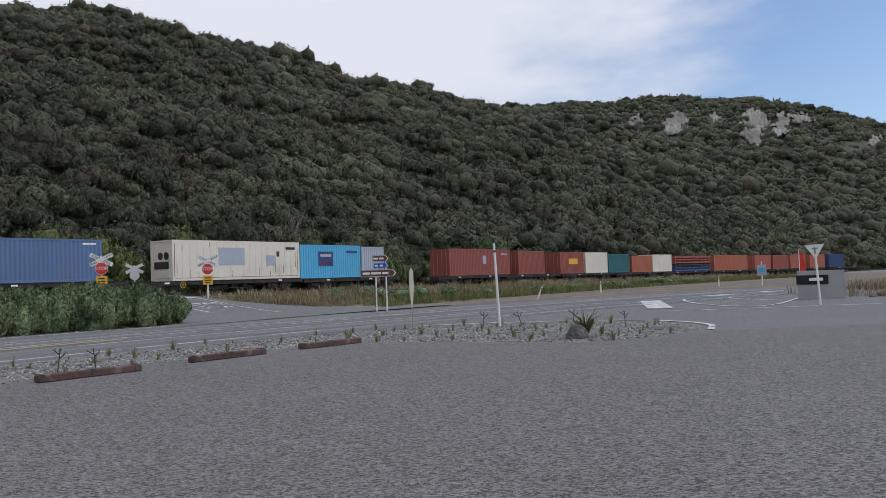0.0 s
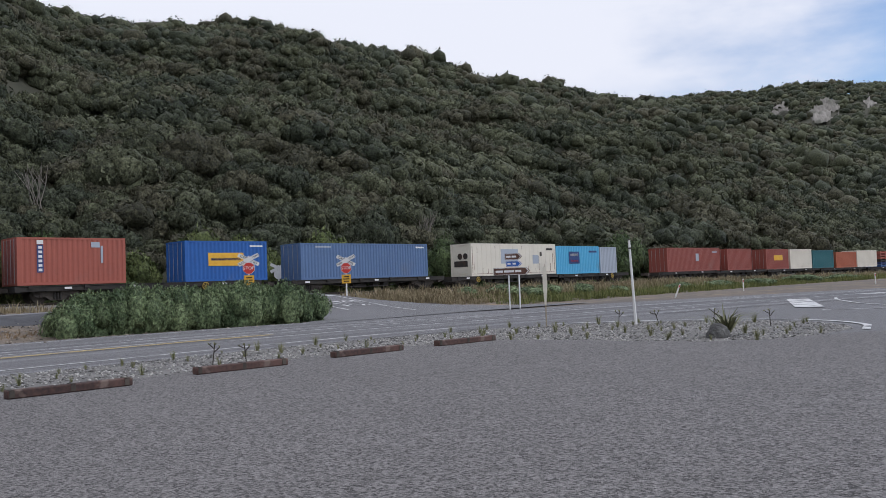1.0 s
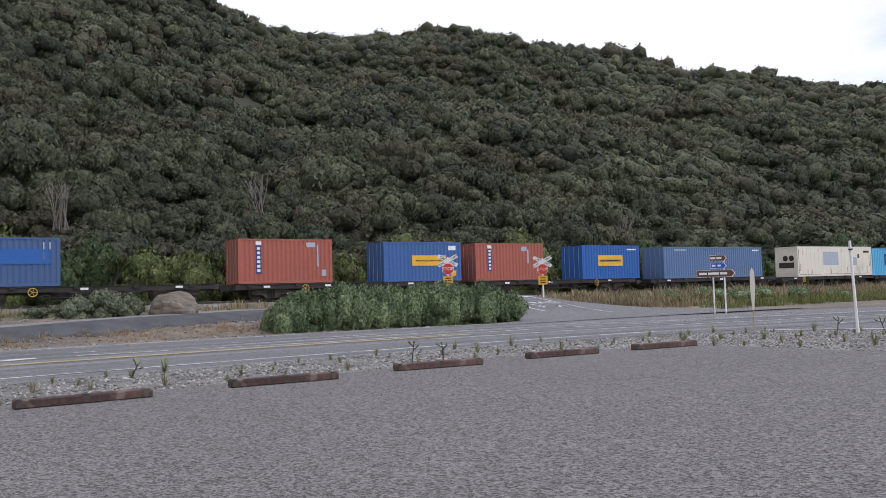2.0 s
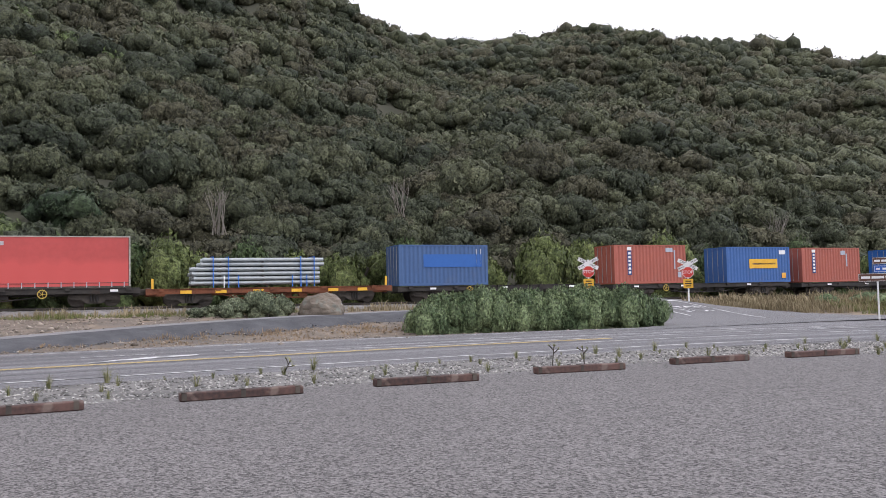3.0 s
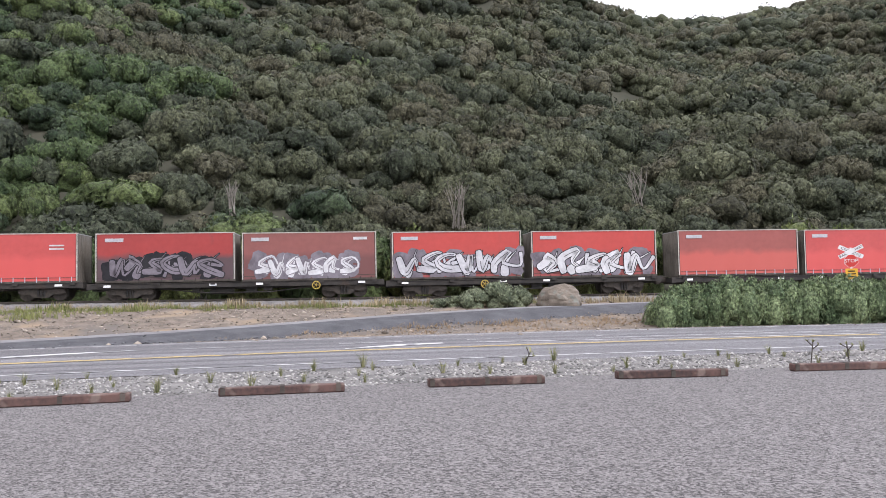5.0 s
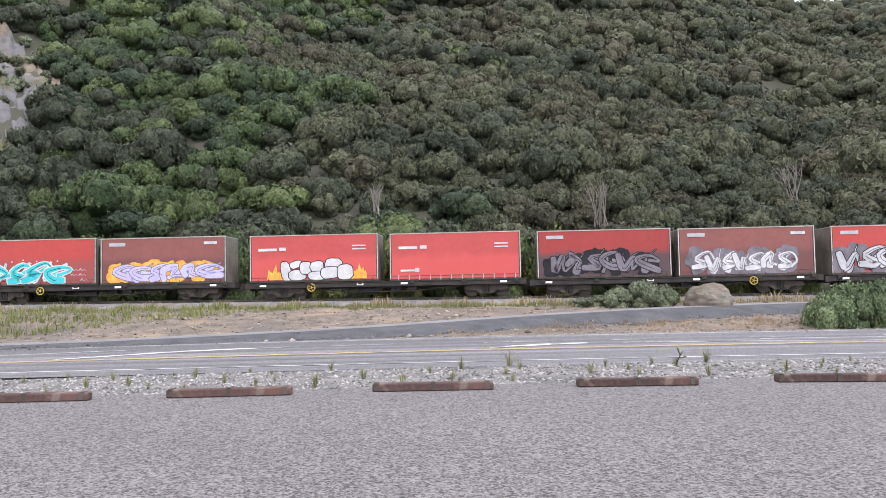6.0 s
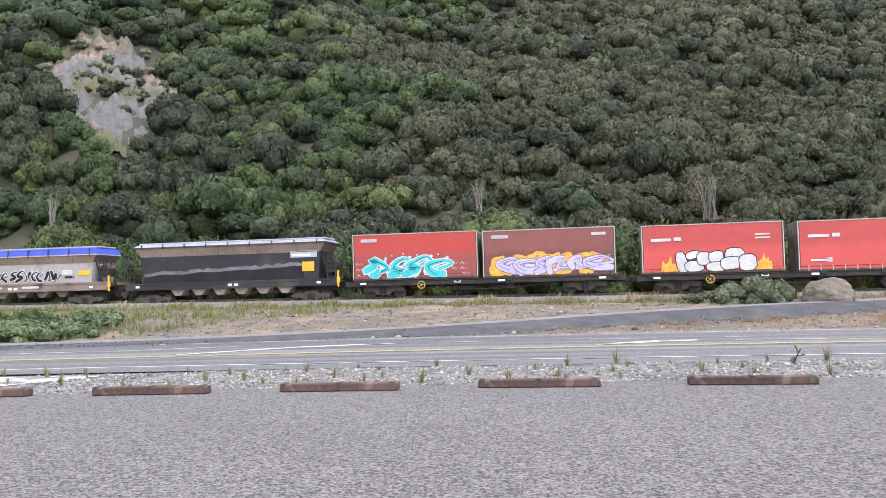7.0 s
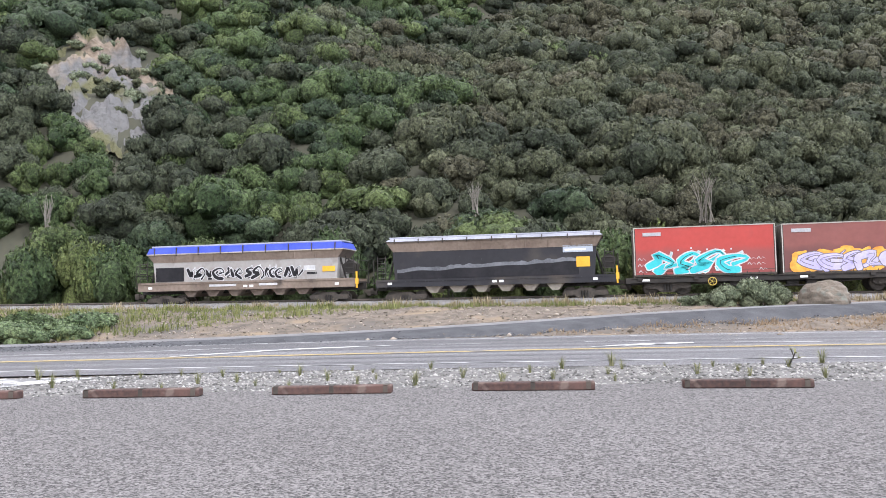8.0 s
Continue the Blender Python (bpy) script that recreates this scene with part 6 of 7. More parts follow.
BROWN = mat("brown_sign_enamel", (0.085, 0.035, 0.02), (0.12, 0.05, 0.03), 0.4, scale=3, fine=20)
BLUE_SIGN = mat("blue_sign_enamel", (0.01, 0.09, 0.42), (0.02, 0.12, 0.5), 0.4, scale=3, fine=20)
sx, sy = -3.35, 45.0
sign = thing("finger_post_sign", "brown and blue finger boards on two white posts", "road sign", facing(sx, sy, 0.35))
part("post", rods(((-0.32, 0, -0.5), (-0.32, 0, 1.7)), r=0.04), PAINT["white"], sign)
part("post", rods(((0.24, 0, -0.5), (0.24, 0, 2.6)), r=0.04), PAINT["white"], sign)
finger(sign, -1.15, 0.85, 1.55, 1.95, BROWN, bars=((0.06, 0.26), (0.29, 0.56), (0.59, 0.76)))
finger(sign, -0.45, 0.42, 2.0, 2.32, BLUE_SIGN, bars=((0.1, 0.3), (0.42, 0.62)))
finger(sign, -0.5, 0.45, 2.38, 2.72, BROWN, bars=((0.08, 0.34), (0.4, 0.66)))

tall = thing("white_pole", "tall slim white pole leaning in the gravel bed", "pole", pose(1.9, 28.3, 0, 0, -2.2, 0))
part("shaft", rod(bmesh.new(), (0, 0, -0.2), (0, 0, 2.85), 0.045, 0.04, 12), PAINT["white"], tall)
part("cap", rod(bmesh.new(), (0, 0, 2.85), (0, 0, 2.9), 0.05, 0.02, 12), PAINT["dust"], tall)
part("clip", boxes((-0.06, 0.06, -0.06, 0.06, 2.55, 2.6)), PAINT["dust"], tall)
paddle = thing("paddle_sign", "narrow sign seen edge-on, on a thin timber post", "road sign", facing(-1.1, 28.4))
part("stake", rods(((0, 0, -0.2), (0, 0, 1.2)), r=0.022), mat("pale_timber", (0.30, 0.25, 0.18), (0.42, 0.36, 0.27), 0.9, scale=3, fine=30), paddle)
part("blade", profile([(-0.03, 0.75), (0.03, 0.75), (0.085, 1.5), (0.07, 1.98), (0.0, 2.12), (-0.06, 1.98), (-0.075, 1.5)], -0.03, 0.03), PAINT["cream"], paddle)
yld = thing("give_way_sign", "back of a triangular give way sign on a pole", "road sign", pose(16.3, 35.6, 0, 0, -3.0, math.degrees(math.atan2(35.6, 16.3)) - 90))
part("pole", rods(((0, 0, -0.2), (0, 0, 2.5)), r=0.045, n=12), PAINT["white"], yld)
part("plate", profile([(-0.4, 2.62), (0.4, 2.62), (0.0, 1.98)], -0.07, -0.055), PAINT["white"], yld, "plain grey back of the plate")
part("bracket", boxes((-0.12, 0.12, -0.085, -0.071, 2.42, 2.48), (-0.035, 0.035, -0.085, -0.071, 2.2, 2.5)), PAINT["grey"], yld)
wall = thing("sign_wall", "low grey rendered wall with a black name board", "sign wall", facing(19.3, 42.0, 0))
part("masonry", boxes((-1.1, 1.1, -0.12, 0.12, -0.1, 1.45), bevel=0.015), mat("grey_render", (0.30, 0.31, 0.32), (0.40, 0.40, 0.41), 0.9, scale=1.2, fine=25, bump=0.3), wall)
nb = part("name_board", boxes((-1.15, 0.35, -0.16, -0.125, 0.75, 1.22)), PAINT["ink"], wall, "black board with one white name bar")
part("name_bar", boxes((-0.55, 0.1, -0.168, -0.161, 0.93, 1.08)), PAINT["white"], nb)
flag = thing("feather_flag", "slim red feather flag on a pole behind the wall", "flag", facing(21.5, 49.5, 0))
part("pole", rods(((0, 0, 0), (0, 0, 2.7)), r=0.025), PAINT["white"], flag)
part("cloth", profile([(0.0, 0.6), (0.42, 0.5), (0.36, 1.6), (0.22, 2.45), (0.02, 2.7)], -0.012, 0.012), PAINT["red"], flag)
info = thing("roadside_sign", "small pale sign on a white post by the highway", "road sign", facing(29.5, 76.0, 0.05))
part("post", rods(((0, 0, -0.2), (0, 0, 2.2)), r=0.05), PAINT["white"], info)
part("plate", board(bmesh.new(), -0.4, 0.4, 0.9, 1.9, -0.05), PAINT["pale"], info)
part("bar", boxes((-0.28, 0.28, -0.07, -0.06, 1.2, 1.6)), PAINT["sky"], info)
for x, y, lean in ((6.6, 58.0, 22), (13.6, 71.0, 0), (27.0, 80.5, 0), (40, 90, 4)):
    mk = thing("marker_post", "short white roadside marker post" + (" leaning over" if lean else " in the grass"), "marker post", pose(x, y, float(ground_z(x, y)), 0, lean, 0), "white marker posts")
    part("post", boxes((-0.05, 0.05, -0.02, 0.02, -0.2, 1.0), bevel=0.008), PAINT["white"], mk)
    part("reflector", boxes((-0.035, 0.035, -0.026, -0.021, 0.75, 0.9)), PAINT["red"], mk)


# ---------------------------------------------------------------- boulders
def boulder(name, x, y, z, rx, ry, rz, seed, material, label):
    bm = bmesh.new()
    bmesh.ops.create_icosphere(bm, subdivisions=4, radius=1.0)
    for v in bm.verts:
        d = v.co.normalized()
        k = 1 + 0.22 * noise.noise(d * 1.4 + Vector((seed, 0, 0))) + 0.10 * noise.noise(d * 3.6 + Vector((0, seed, 0))) + 0.04 * noise.noise(d * 9 + Vector((0, 0, seed)))
        v.co = Vector((d.x * rx, d.y * ry, max(-0.35, d.z) * rz)) * k
    ob = part(name, bm, material, None)
    ob.location = (x, y, z)
    return tagged(ob, label, "boulder")


STONE = mat("boulder_stone", (0.105, 0.085, 0.066), (0.235, 0.20, 0.16), 0.92, scale=1.6, fine=14, bump=0.7, third=((0.20, 0.21, 0.18), 2.2, 0.55, 0.7))
DARK_STONE = mat("dark_boulder_stone", (0.05, 0.05, 0.052), (0.16, 0.16, 0.15), 0.7, scale=3, fine=22, bump=0.6)
x, y = place(10.3, 41.6)
boulder("boulder", x, y, float(ground_z(x, y)) + 0.32, 1.42, 0.8, 0.84, 3.0, STONE, "large brown boulder at the top of the bank")
boulder("boulder", 3.45, 21.55, 0.08, 0.27, 0.22, 0.28, 8.0, DARK_STONE, "dark rounded boulder in the gravel bed")
for i, (x, y, r) in enumerate(((24.5, 43.5, 0.8), (26.0, 42.3, 0.45), (22.8, 42.6, 0.3), (27.5, 44.5, 0.9), (23.6, 41.9, 0.22), (21.9, 42.0, 0.18))):
    boulder("boulder", x, y, r * 0.2, r, r * 0.8, r * 0.8, 20.0 + i, STONE, "weathered boulder in the planted mound")


# ---------------------------------------------------------------- grasses, hedge and shrubs
def blades(name, xyz, height, count, spread, width, rng, material, label, category="grass", droop=0.35, kind="stuff"):
    """Tufts of bent, tapering blades as one mesh."""
    k = len(xyz)
    base = np.repeat(np.asarray(xyz, float), count, 0)
    h = np.repeat(height, count) * rng.uniform(0.55, 1.15, k * count)
    a = rng.uniform(0, 6.283, k * count)
    out = np.stack([np.cos(a), np.sin(a), np.zeros_like(a)], 1)
    side = np.stack([-np.sin(a + rng.uniform(-1, 1, len(a))), np.cos(a), np.zeros_like(a)], 1) * (width * h)[:, None]
    root = base + out * (spread * rng.uniform(0, 1, len(a)) * np.repeat(height, count))[:, None]
    lean = rng.uniform(0.05, droop, len(a))[:, None]
    up = np.array([0, 0, 1.0])
    mid = root + h[:, None] * (0.55 * up + lean * 0.45 * out)
    tip = root + h[:, None] * ((1.0 - lean * 0.35) * up + lean * 1.5 * out)
    v = np.stack([root - side, root + side, mid + side * 0.8, mid - side * 0.8, tip], 1).reshape(-1, 3)
    i = np.arange(k * count)[:, None] * 5
    f = np.concatenate([i + [0, 1, 2], i + [0, 2, 3], i + [3, 2, 4]])
    ob = new(name, mesh_from(name, v, f))
    ob.data.materials.append(material)
    return tagged(ob, label, category, kind=kind)


GRASS = {
    "dry": mat("dry_grass", (0.19, 0.155, 0.095), (0.39, 0.33, 0.21), 0.8, scale=0.4, fine=3, island=0.7, spec=0.2),
    "straw": mat("straw_grass", (0.20, 0.14, 0.085), (0.38, 0.28, 0.175), 0.85, scale=0.4, fine=3, island=0.6, spec=0.15),
    "green": mat("green_grass", (0.10, 0.12, 0.04), (0.25, 0.26, 0.10), 0.75, scale=0.3, fine=2, island=0.7, spec=0.2),
    "tussock": mat("tussock_green", (0.11, 0.125, 0.055), (0.30, 0.29, 0.15), 0.7, scale=2, fine=9, island=0.7, spec=0.25),
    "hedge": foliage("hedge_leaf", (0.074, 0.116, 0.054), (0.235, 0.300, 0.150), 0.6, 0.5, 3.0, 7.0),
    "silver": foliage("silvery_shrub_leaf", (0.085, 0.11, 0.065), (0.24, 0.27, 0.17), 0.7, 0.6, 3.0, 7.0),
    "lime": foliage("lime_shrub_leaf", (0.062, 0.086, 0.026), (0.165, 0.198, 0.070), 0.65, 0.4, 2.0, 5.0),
    "flax": mat("flax_leaf", (0.10, 0.11, 0.05), (0.26, 0.26, 0.14), 0.55, scale=2, fine=8, island=0.6),
}


def grass_field(name, s0, s1, n0, n1, k, lo, hi, material, label, keep=None, count=7):
    s, n = rng.uniform(s0, s1, k), rng.uniform(n0, n1, k)
    if keep is not None:
        m = keep(s, n)
        s, n = s[m], n[m]
    x, y = place(s, n - bend(s))
    z = ground_z(x, y)
    hgt = rng.uniform(lo, hi, len(s)) * (0.75 + 0.5 * np.clip(fbm(x, y, 6, 0.2), -1, 1))
    blades(name, np.c_[x, y, z], np.maximum(0.05, hgt), count, 0.35, 0.036, rng, material, label)


off_crossing = lambda s, n: (s < 26.2) | (s > np.interp(n, [29.5, 33, 36.5, 40, 43, 57], [46, 43, 38.5, 35.6, 34.6, 34.4]))
grass_field("dry_verge_grass", -62, 26, 44.0, 46.2, 3600, 0.15, 0.6, GRASS["dry"], "dry straw-coloured grass beside the ballast", off_crossing)
grass_field("green_verge_grass", -75, 10, 43.0, 45.2, 7000, 0.10, 0.28, GRASS["green"], "low green grass on top of the bank")
path_n = lambda s: np.interp(s, [-24, -18, -12, -5, 1, 7.3, 14, 22, 28], [27.8, 29.8, 32.2, 35.2, 37.8, 40.0, 41.8, 42.8, 42.2])
on_bank = lambda s, n: np.interp(s, [-60, -25, -10, 5, 15, 25, 35], [27, 30, 31.5, 33, 34, 34.5, 33.5]) + 0.3 < n
grass_field("dry_bank_grass", -40, 24, 31.5, 43, 2400, 0.03, 0.12, GRASS["dry"], "sparse dry grass on the bank", lambda s, n: on_bank(s, n) & (np.abs(n - path_n(s)) > 2.6), count=5)
grass_field("straw_grass", -16, 25, 30.0, 42, 16000, 0.06, 0.22, GRASS["straw"], "short bleached straw between road and path", lambda s, n: on_bank(s, n) & (n < path_n(s) - 2.2), count=6)
grass_field("dry_tall_grass", 36, 140, 38.5, 45.5, 11000, 0.35, 0.95, GRASS["dry"], "tall dry grass between road and railway", off_crossing)
grass_field("dry_near_grass", 34.5, 47, 36.5, 42.5, 2000, 0.25, 0.65, GRASS["dry"], "dry grass beside the crossing road", off_crossing)
grass_field("green_tall_grass", 42, 150, 34.0, 42.0, 14000, 0.25, 0.7, GRASS["green"], "green roadside grass between road and railway", off_crossing)
grass_field("green_bank_grass", -75, -8, 31.0, 44.5, 11000, 0.15, 0.5, GRASS["green"], "rank green grass on the bank", lambda s, n: n > 31 + (s + 24) * 0.9)
xy = np.array([(rng.uniform(21.5, 34), rng.uniform(42, 52)) for _ in range(900)])
blades("mound_grass", np.c_[xy, 0.25 * np.ones(len(xy)) * (xy[:, 0] > 23)], rng.uniform(0.3, 0.8, len(xy)), 7, 0.3, 0.02, rng, GRASS["dry"], "dry tussock grass on the planted mound")

shrub_t = [crown(rng, 9, 700, 0.05, 0.85, 0.42, True) for _ in range(4)]
hedge_t = [crown(rng, 10, 1300, 0.042, 0.72, 0.42, True) for _ in range(4)]


def shrubs(name, rows, templates, material, label, category, kind=""):
    """One planting from rows of (x, y, ground, radius, height)."""
    r = np.array(rows)
    ob = plant(name, templates, r[:, 0], r[:, 1], r[:, 2], r[:, 3], r[:, 4], rng, material, label)
    ob["category"] = category
    if kind:
        ob["kind"] = kind
    else:
        del ob["kind"]
    return ob


hedge_line = spline([(-20.6, 31.0), (-19.0, 32.8), (-16.8, 35.2), (-14.8, 37.4), (-13.5, 38.9)], 0.55)
hedge = thing("hedge", "dense clipped dark green hedge beside the highway", "hedge")
for i, (x, y) in enumerate(hedge_line):
    k = i / (len(hedge_line) - 1)
    rows = []
    for j in range(3):
        u = (j - 1) * 0.8
        grow = min(1.0, 0.8 + 2.2 * min(k, 1 - k))
        rows.append((x - 0.73 * u + rng.uniform(-0.25, 0.25), y + 0.68 * u + rng.uniform(-0.25, 0.25), float(ground_z(x, y)) - 0.15, rng.uniform(0.75, 1.0), grow * rng.uniform(2.0, 2.4)))
    clump = shrubs("leaf_clump", rows, hedge_t, GRASS["hedge"], "", "hedge")
    del clump["category"]
    clump.parent = hedge
for s, n, r, h in ((4.9, 42.4, 0.7, 0.7), (5.9, 42.2, 0.85, 1.1), (7.1, 42.3, 0.9, 1.45), (8.2, 42.4, 0.8, 1.15), (4.1, 42.6, 0.5, 0.5)):
    x, y = place(s, n)
    shrubs("shrub", [(x, y, float(ground_z(x, y)) - 0.05, r, h)], shrub_t, GRASS["silver"], "silvery grey-green shrub beside the boulder", "shrub")
rows = []
for i in range(46):
    s, n = rng.uniform(-42, -18), rng.uniform(30.6, 36.5)
    if n > 31.0 and s < -23.5 + (n - 31) * 0.4:
        x, y = place(s, n)
        rows.append((x, y, float(ground_z(x, y)) - 0.1, rng.uniform(0.8, 1.3), rng.uniform(0.6, 1.15)))
for k, row in enumerate(rows):
    shrubs("roadside_shrub", [row], shrub_t, GRASS["hedge"] if k % 2 else M["leaf_green"], "leafy green roadside shrub on the bank foot", "shrub")
for s, n, r, h in ((47, 39.5, 1.4, 1.1), (49.5, 39.0, 1.3, 1.0), (52, 39.2, 1.2, 1.0), (56, 39.0, 1.3, 0.9), (44.5, 41, 0.9, 0.9), (61, 38.6, 1.1, 0.8), (70, 37.6, 1.6, 0.8), (78, 37.5, 1.8, 0.9), (86, 37.3, 2.0, 0.9), (97, 37.4, 2.2, 1.0), (108, 37.0, 2.2, 0.9)):
    x, y = place(s, n - float(bend(s)))
    shrubs("shrub", [(x, y, float(ground_z(x, y)) - 0.1, r, h)], shrub_t, GRASS["hedge"], "low spreading green shrub in roadside grass", "shrub")
# the lighter shrubs at the forest's foot
for i in range(64):
    s = -78 + i * 2.9 + rng.uniform(-1, 1)
    n = rng.uniform(53.6, 55.2) + (2.2 if 31 < s < 40 else 0.0)
    x, y = place(s, n - float(bend(s)))
    r = rng.uniform(1.5, 2.6)
    lime = 20 < s < 46 or rng.random() < 0.25
    shrubs("bush", [(x, y, 0.75, r, r * rng.uniform(1.5, 2.1) + 0.6)], shrub_t, GRASS["lime"] if lime else M["leaf_green"], "rounded yellow-green bush behind the railway" if lime else "rounded green bush at the forest's foot", "bush")


def cabbage_tree(x, y, z, h, seed):
    r = np.random.default_rng(seed)
    ob = thing("cabbage_tree", "cabbage tree with spiky leaf heads behind the railway", "tree", pose(x, y, z), "cabbage trees")
    part("trunk", rods(((0, 0, -0.3), (0.1, 0, h * 0.6)), ((0.1, 0, h * 0.6), (-0.5, 0.1, h * 0.92)), ((0.1, 0, h * 0.6), (0.6, -0.1, h * 0.85)), r=0.09), PAINT["dust"], ob)
    for cx, cz in ((-0.5, h * 0.92), (0.6, h * 0.85), (0.1, h * 0.7)):
        head = blades("leaf_head", [(cx, 0, cz)], np.array([0.95]), 90, 0.05, 0.03, r, GRASS["lime"] if seed % 2 else GRASS["green"], "", kind="", droop=2.2)
        for key in ("category",):
            del head[key]
        head.parent = ob


for i, (s, n, h) in enumerate(((-1.3, 52.6, 3.4), (16.0, 53.2, 3.2), (18.6, 53.4, 3.6), (21.0, 53.0, 2.8), (-28, 53.0, 3.2), (9.5, 53.0, 3.0))):
    x, y = place(s, n)
    cabbage_tree(x, y, 0.9, h, 40 + i)

fx, fy = 3.75, 22.1
flax = thing("flax_plant", "spiky yucca-like plant behind the dark boulder", "plant", pose(fx, fy, 0.0))
lf = blades("leaves", [(0, 0, 0.05)], np.array([0.78]), 64, 0.08, 0.04, rng, GRASS["flax"], "", kind="", droop=1.3)
del lf["category"]
lf.parent = flax


def tussock(h, seed, wind=0.0):
    r = np.random.default_rng(seed)
    ob = thing("tussock_plant", "small young tussock plant in the gravel bed", "plant", group="young plants in the gravel bed")
    b = blades("leaves", [(0, 0, 0)], np.array([h]), 40, 0.14, 0.016, r, GRASS["tussock"], "", kind="", droop=0.6)
    del b["category"]
    b.parent = ob
    return ob


proto = [tussock(0.30, 1), tussock(0.42, 2), tussock(0.36, 3), tussock(0.24, 4)]
spots = rng.uniform((-26, -10), (7.5, 30), (2600, 2))
spots = spots[inside(spots, [(x + 0.3 * (0.5 if x > 0 else -1), y) for x, y in LOT_EDGE] + BED_FAR)]
kept = []
for q in spots:
    if all((q[0] - k[0]) ** 2 + (q[1] - k[1]) ** 2 > 0.75 ** 2 for k in kept) and len(kept) < 150 and (q[0] - 3.5) ** 2 + (q[1] - 21.7) ** 2 > 0.6:
        kept.append(q)
for i, (x, y) in enumerate(kept):
    m = pose(x, y, 0.01, 0, 0, rng.uniform(0, 360)) @ Matrix.Scale(rng.uniform(0.45, 0.95), 4)
    if i < 4:
        proto[i].matrix_basis = m
    else:
        c = copy_thing(proto[i % 4], m)
        c.matrix_basis = m


def sapling(x, y, h, lean):
    ob = thing("bare_sapling", "thin leafless sapling standing in the gravel bed", "plant", pose(x, y, 0, 0, lean, 0), "bare saplings")
    part("stem", rods(((0, 0, 0), (0.02, 0, h)), ((0.01, 0, h * 0.6), (0.14, 0, h * 0.85)), ((0.02, 0, h * 0.75), (-0.12, 0.02, h * 0.95)), r=0.012, n=5), PAINT["dust"], ob)
    t = blades("tip_leaves", [(0.02, 0, h * 0.92), (0.14, 0, h * 0.82), (-0.12, 0, h * 0.92)], np.array([0.1, 0.08, 0.08]), 10, 0.1, 0.12, rng, GRASS["tussock"], "", kind="", droop=1.5)
    del t["category"]
    t.parent = ob


for x, y, h, lean in ((-8.1, 17.2, 0.5, 5), (-12.7, 13.2, 0.4, 30), (-7.6, 17.9, 0.42, -8), (2.6, 27.6, 0.5, -20), (4.2, 27.0, 0.5, 5), (5.6, 25.5, 0.5, -5), (1.3, 27.8, 0.5, 3)):
    sapling(x, y, h, lean)


# ---------------------------------------------------------------- bare faces and dead stems on the hills
def hill_point(az, el):
    """Where the line of sight at that bearing and height angle meets the hill."""
    for r in np.arange(58, 1400, 2.0):
        x, y = -r * math.sin(radians(az)), r * math.cos(radians(az))
        if float(hill_z(x, y)) - 1.7 + 3.0 > r * math.tan(radians(el)):
            return x, y, r
    return x, y, r


ROCK = mat("slip_rock", (0.120, 0.094, 0.070), (0.300, 0.240, 0.180), 0.95, scale=0.22, fine=1.6, contrast=0.35, bump=1.0, third=((0.150, 0.148, 0.146), 0.09, 0.48, 0.56), coarse=((0.120, 0.118, 0.058), 0.13, 0.50, 0.60), bump_scale=0.9)
for node in ROCK.node_tree.nodes:
    if node.bl_idname == "ShaderNodeBump":
        node.inputs["Distance"].default_value = 0.8


def rock_sheet(name, az0, az1, k, r0, r1, m, keep, lift, rough, label):
    az = np.linspace(az0, az1, k)
    r = np.linspace(r0, r1, m)
    A, Rr = np.meshgrid(np.radians(az), r, indexing="ij")
    x, y = -Rr * np.sin(A), Rr * np.cos(A)
    z = ground_z(x, y)
    ridge = np.abs(fbm(x, y, 13, 0.6)) * rough + np.abs(fbm(x, y, 4.5, 1.9)) * rough * 0.5
    ledge = fbm(x, y, 19, 2.7) * 2.2 + z * 0.35
    step = np.floor(ledge) + np.clip((ledge % 1.0 - 0.55) / 0.2, 0, 1)
    z = z + lift - rough * 0.5 + ridge + (step - ledge) * rough * 0.6
    f = grid_faces(k, m)
    ok = keep(x, y).ravel()
    f = f[ok[f].all(1)]
    ob = new(name, mesh_from(name, np.stack([x, y, z], -1).reshape(-1, 3), f))
    ob.data.materials.append(ROCK)
    return tagged(ob, label, "rock face", kind="structure")


rock_sheet("slip_face", 80, 106, 220, 69, 320, 250, slip_mask, 0.4, 1.6, "bare tan and grey rock of a land slip")

rows = []
while len(rows) < 75:
    az, r = rng.uniform(83, 95), rng.uniform(90, 190)
    x, y = -r * math.sin(radians(az)), r * math.cos(radians(az))
    if bool(slip_mask(np.array(x), np.array(y))):
        rows.append((x, y, float(ground_z(x, y)) + 0.3, rng.uniform(0.5, 1.4), rng.uniform(0.7, 1.6)))
for row in rows:
    shrubs("slip_shrub", [row], mid_t, GRASS["silver"] if rng.random() < 0.5 else M["leaf"], "low shrub growing on the bare slip", "shrub")

PALE_ROCK = mat("pale_cliff_rock", (0.15, 0.14, 0.122), (0.34, 0.32, 0.29), 0.95, scale=0.03, fine=0.3, third=((0.16, 0.16, 0.13), 0.05, 0.58, 0.66))


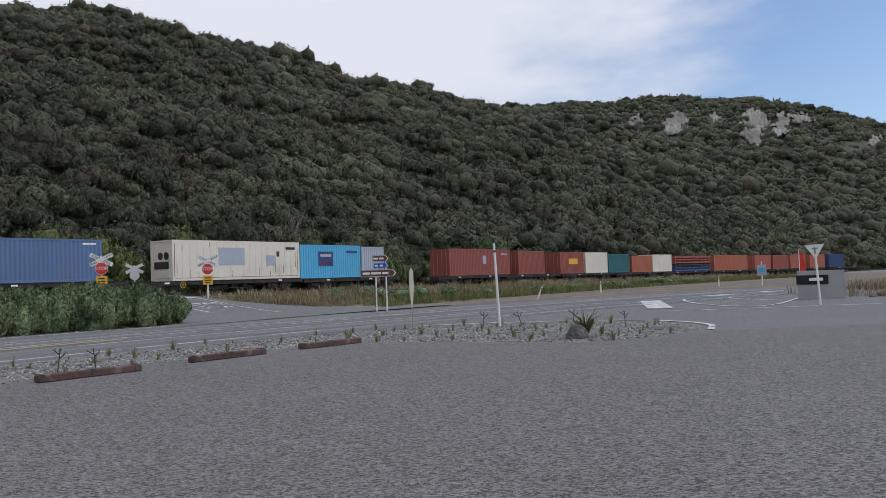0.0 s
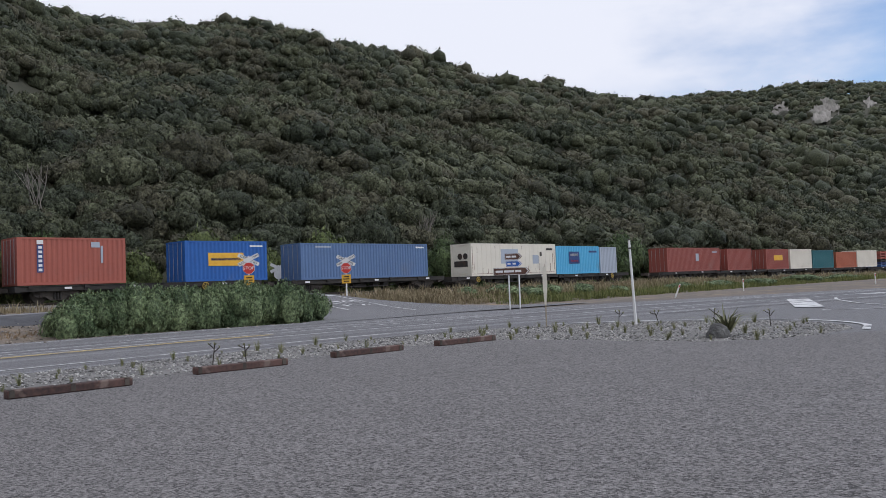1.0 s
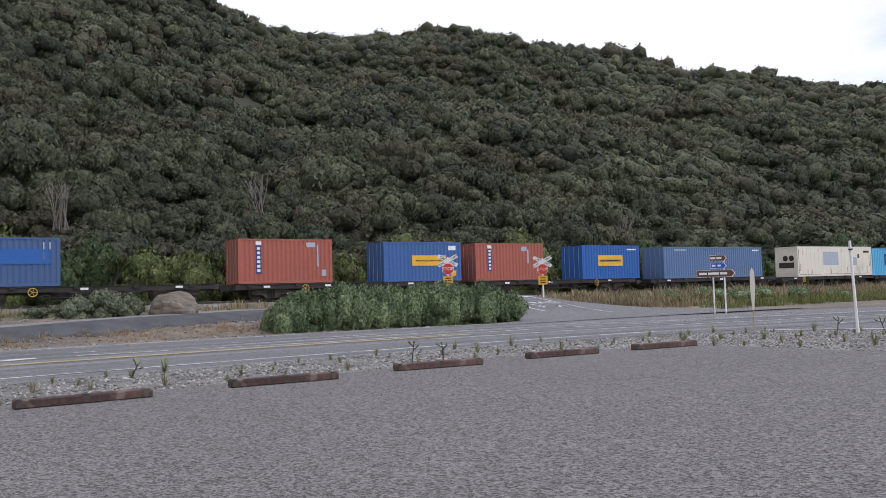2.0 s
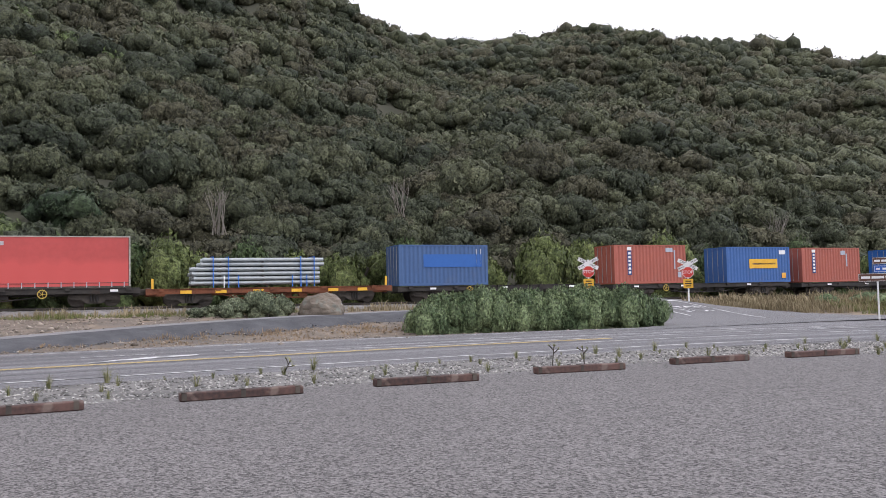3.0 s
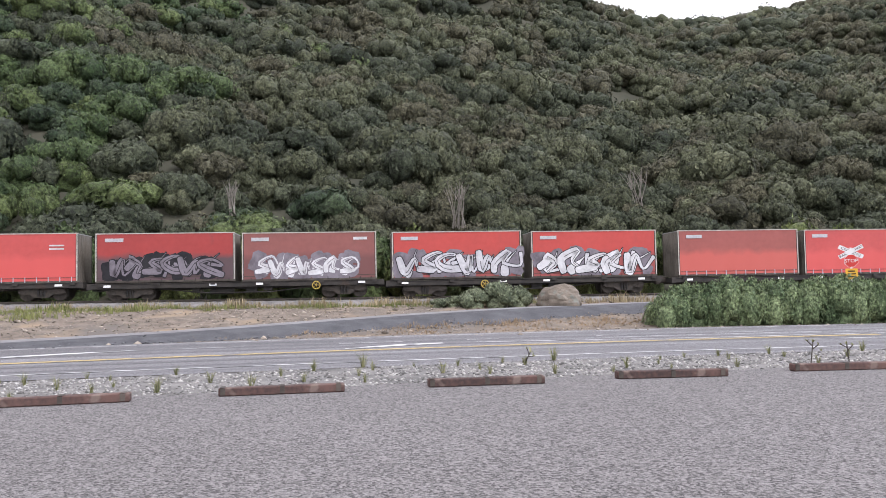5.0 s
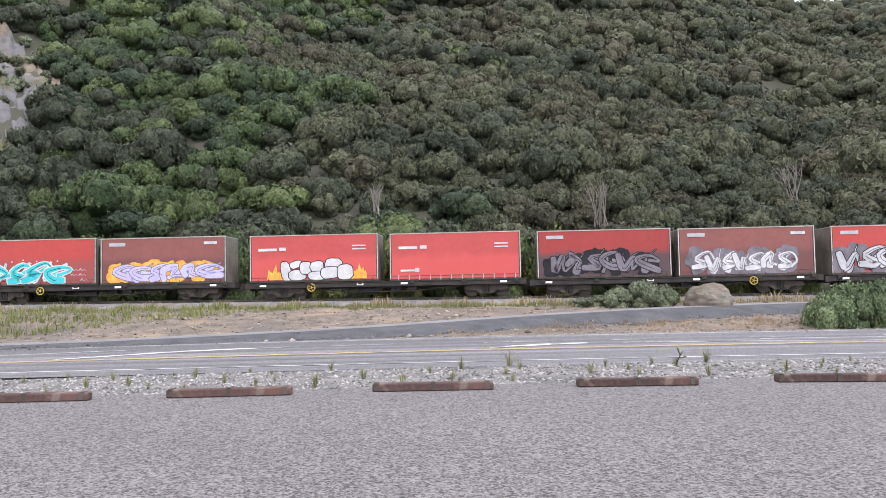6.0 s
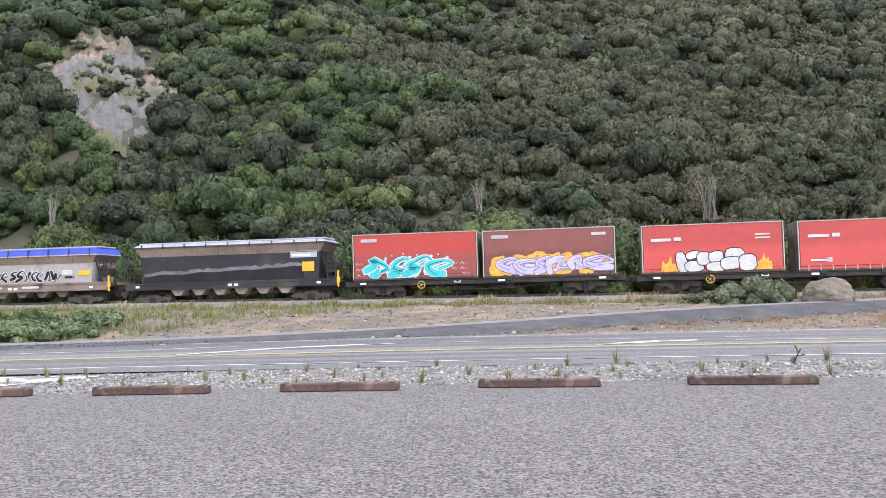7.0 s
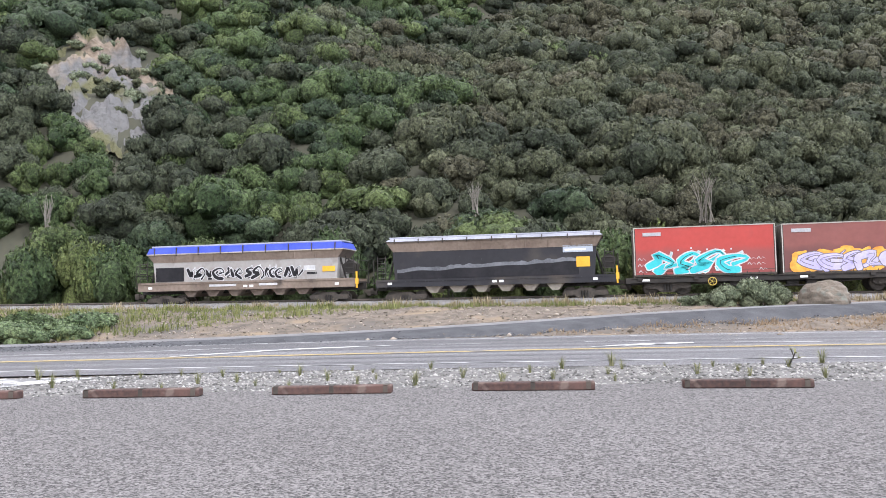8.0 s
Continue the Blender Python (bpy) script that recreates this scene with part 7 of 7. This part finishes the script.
far = rock_sheet("far_cliff", -30, -7, 460, 660, 1000, 110, scar_mask, 1.6, 3.0, "pale eroded cliff scars on the far ridge")
far.data.materials.clear()
far.data.materials.append(PALE_ROCK)

PALE_BARK = mat("pale_bark", (0.15, 0.135, 0.115), (0.29, 0.265, 0.23), 0.9, scale=1, fine=8)


def bare_tree(az, el, h, spread, seed, label):
    x, y, r = hill_point(az, el)
    k = (r - 4.0) / r
    x, y = x * k, y * k
    rr = random.Random(seed)
    z = 1.7 + r * k * math.tan(radians(el)) - h * 0.45
    ob = thing("bare_tree", label, "tree", pose(x, y, z))
    yaw = radians(az)
    for i in range(12):
        bm = bmesh.new()
        a = Vector((rr.uniform(-0.5, 0.5), rr.uniform(-0.3, 0.3), 0))
        top = Vector((rr.uniform(-spread, spread) * math.cos(yaw), rr.uniform(-spread, spread) * 0.5, h * rr.uniform(0.75, 1.0)))
        mid = a * 0.5 + top * 0.5 + Vector((rr.uniform(-0.3, 0.3), 0, 0.3))
        rod(bm, a, mid, 0.045, 0.03, 6)
        rod(bm, mid, top, 0.03, 0.012, 6)
        rod(bm, mid, mid + Vector((rr.uniform(-1, 1), rr.uniform(-0.4, 0.4), h * 0.3)), 0.025, 0.01, 5)
        part("stem", bm, PALE_BARK, ob)


bare_tree(47.9, 5.9, 3.6, 1.5, 1, "pale many-stemmed bare tree in the scrub")
bare_tree(63.6, 6.2, 3.2, 1.0, 2, "dead grey tree among the scrub")
bare_tree(10.4, 3.6, 4.0, 1.6, 3, "leafless pale tree at the forest's foot")
bare_tree(91.5, 5.2, 4.0, 1.0, 4, "dead white tree at the slope's foot")
bare_tree(35.6, 6.7, 4.0, 1.5, 5, "bare grey stems in the dark scrub")


# ---------------------------------------------------------------- motion
def motions():
    """The train runs to the front at an even speed; its wheelsets roll."""
    times = [i * 0.5 for i in range(17)]
    for ob, q, lift in RIDERS:
        walk(ob, [(t, on_track(q + SPEED * t, lift)) for t in times])
    turn = math.degrees(SPEED / 0.42) / FPS
    for wheel, x, z in WHEELS:
        walk(wheel, [(i / FPS, pose(x, 0, z, 0, (i * turn) % 360.0, 0)) for i in range(8 * FPS + 1)])


motions()
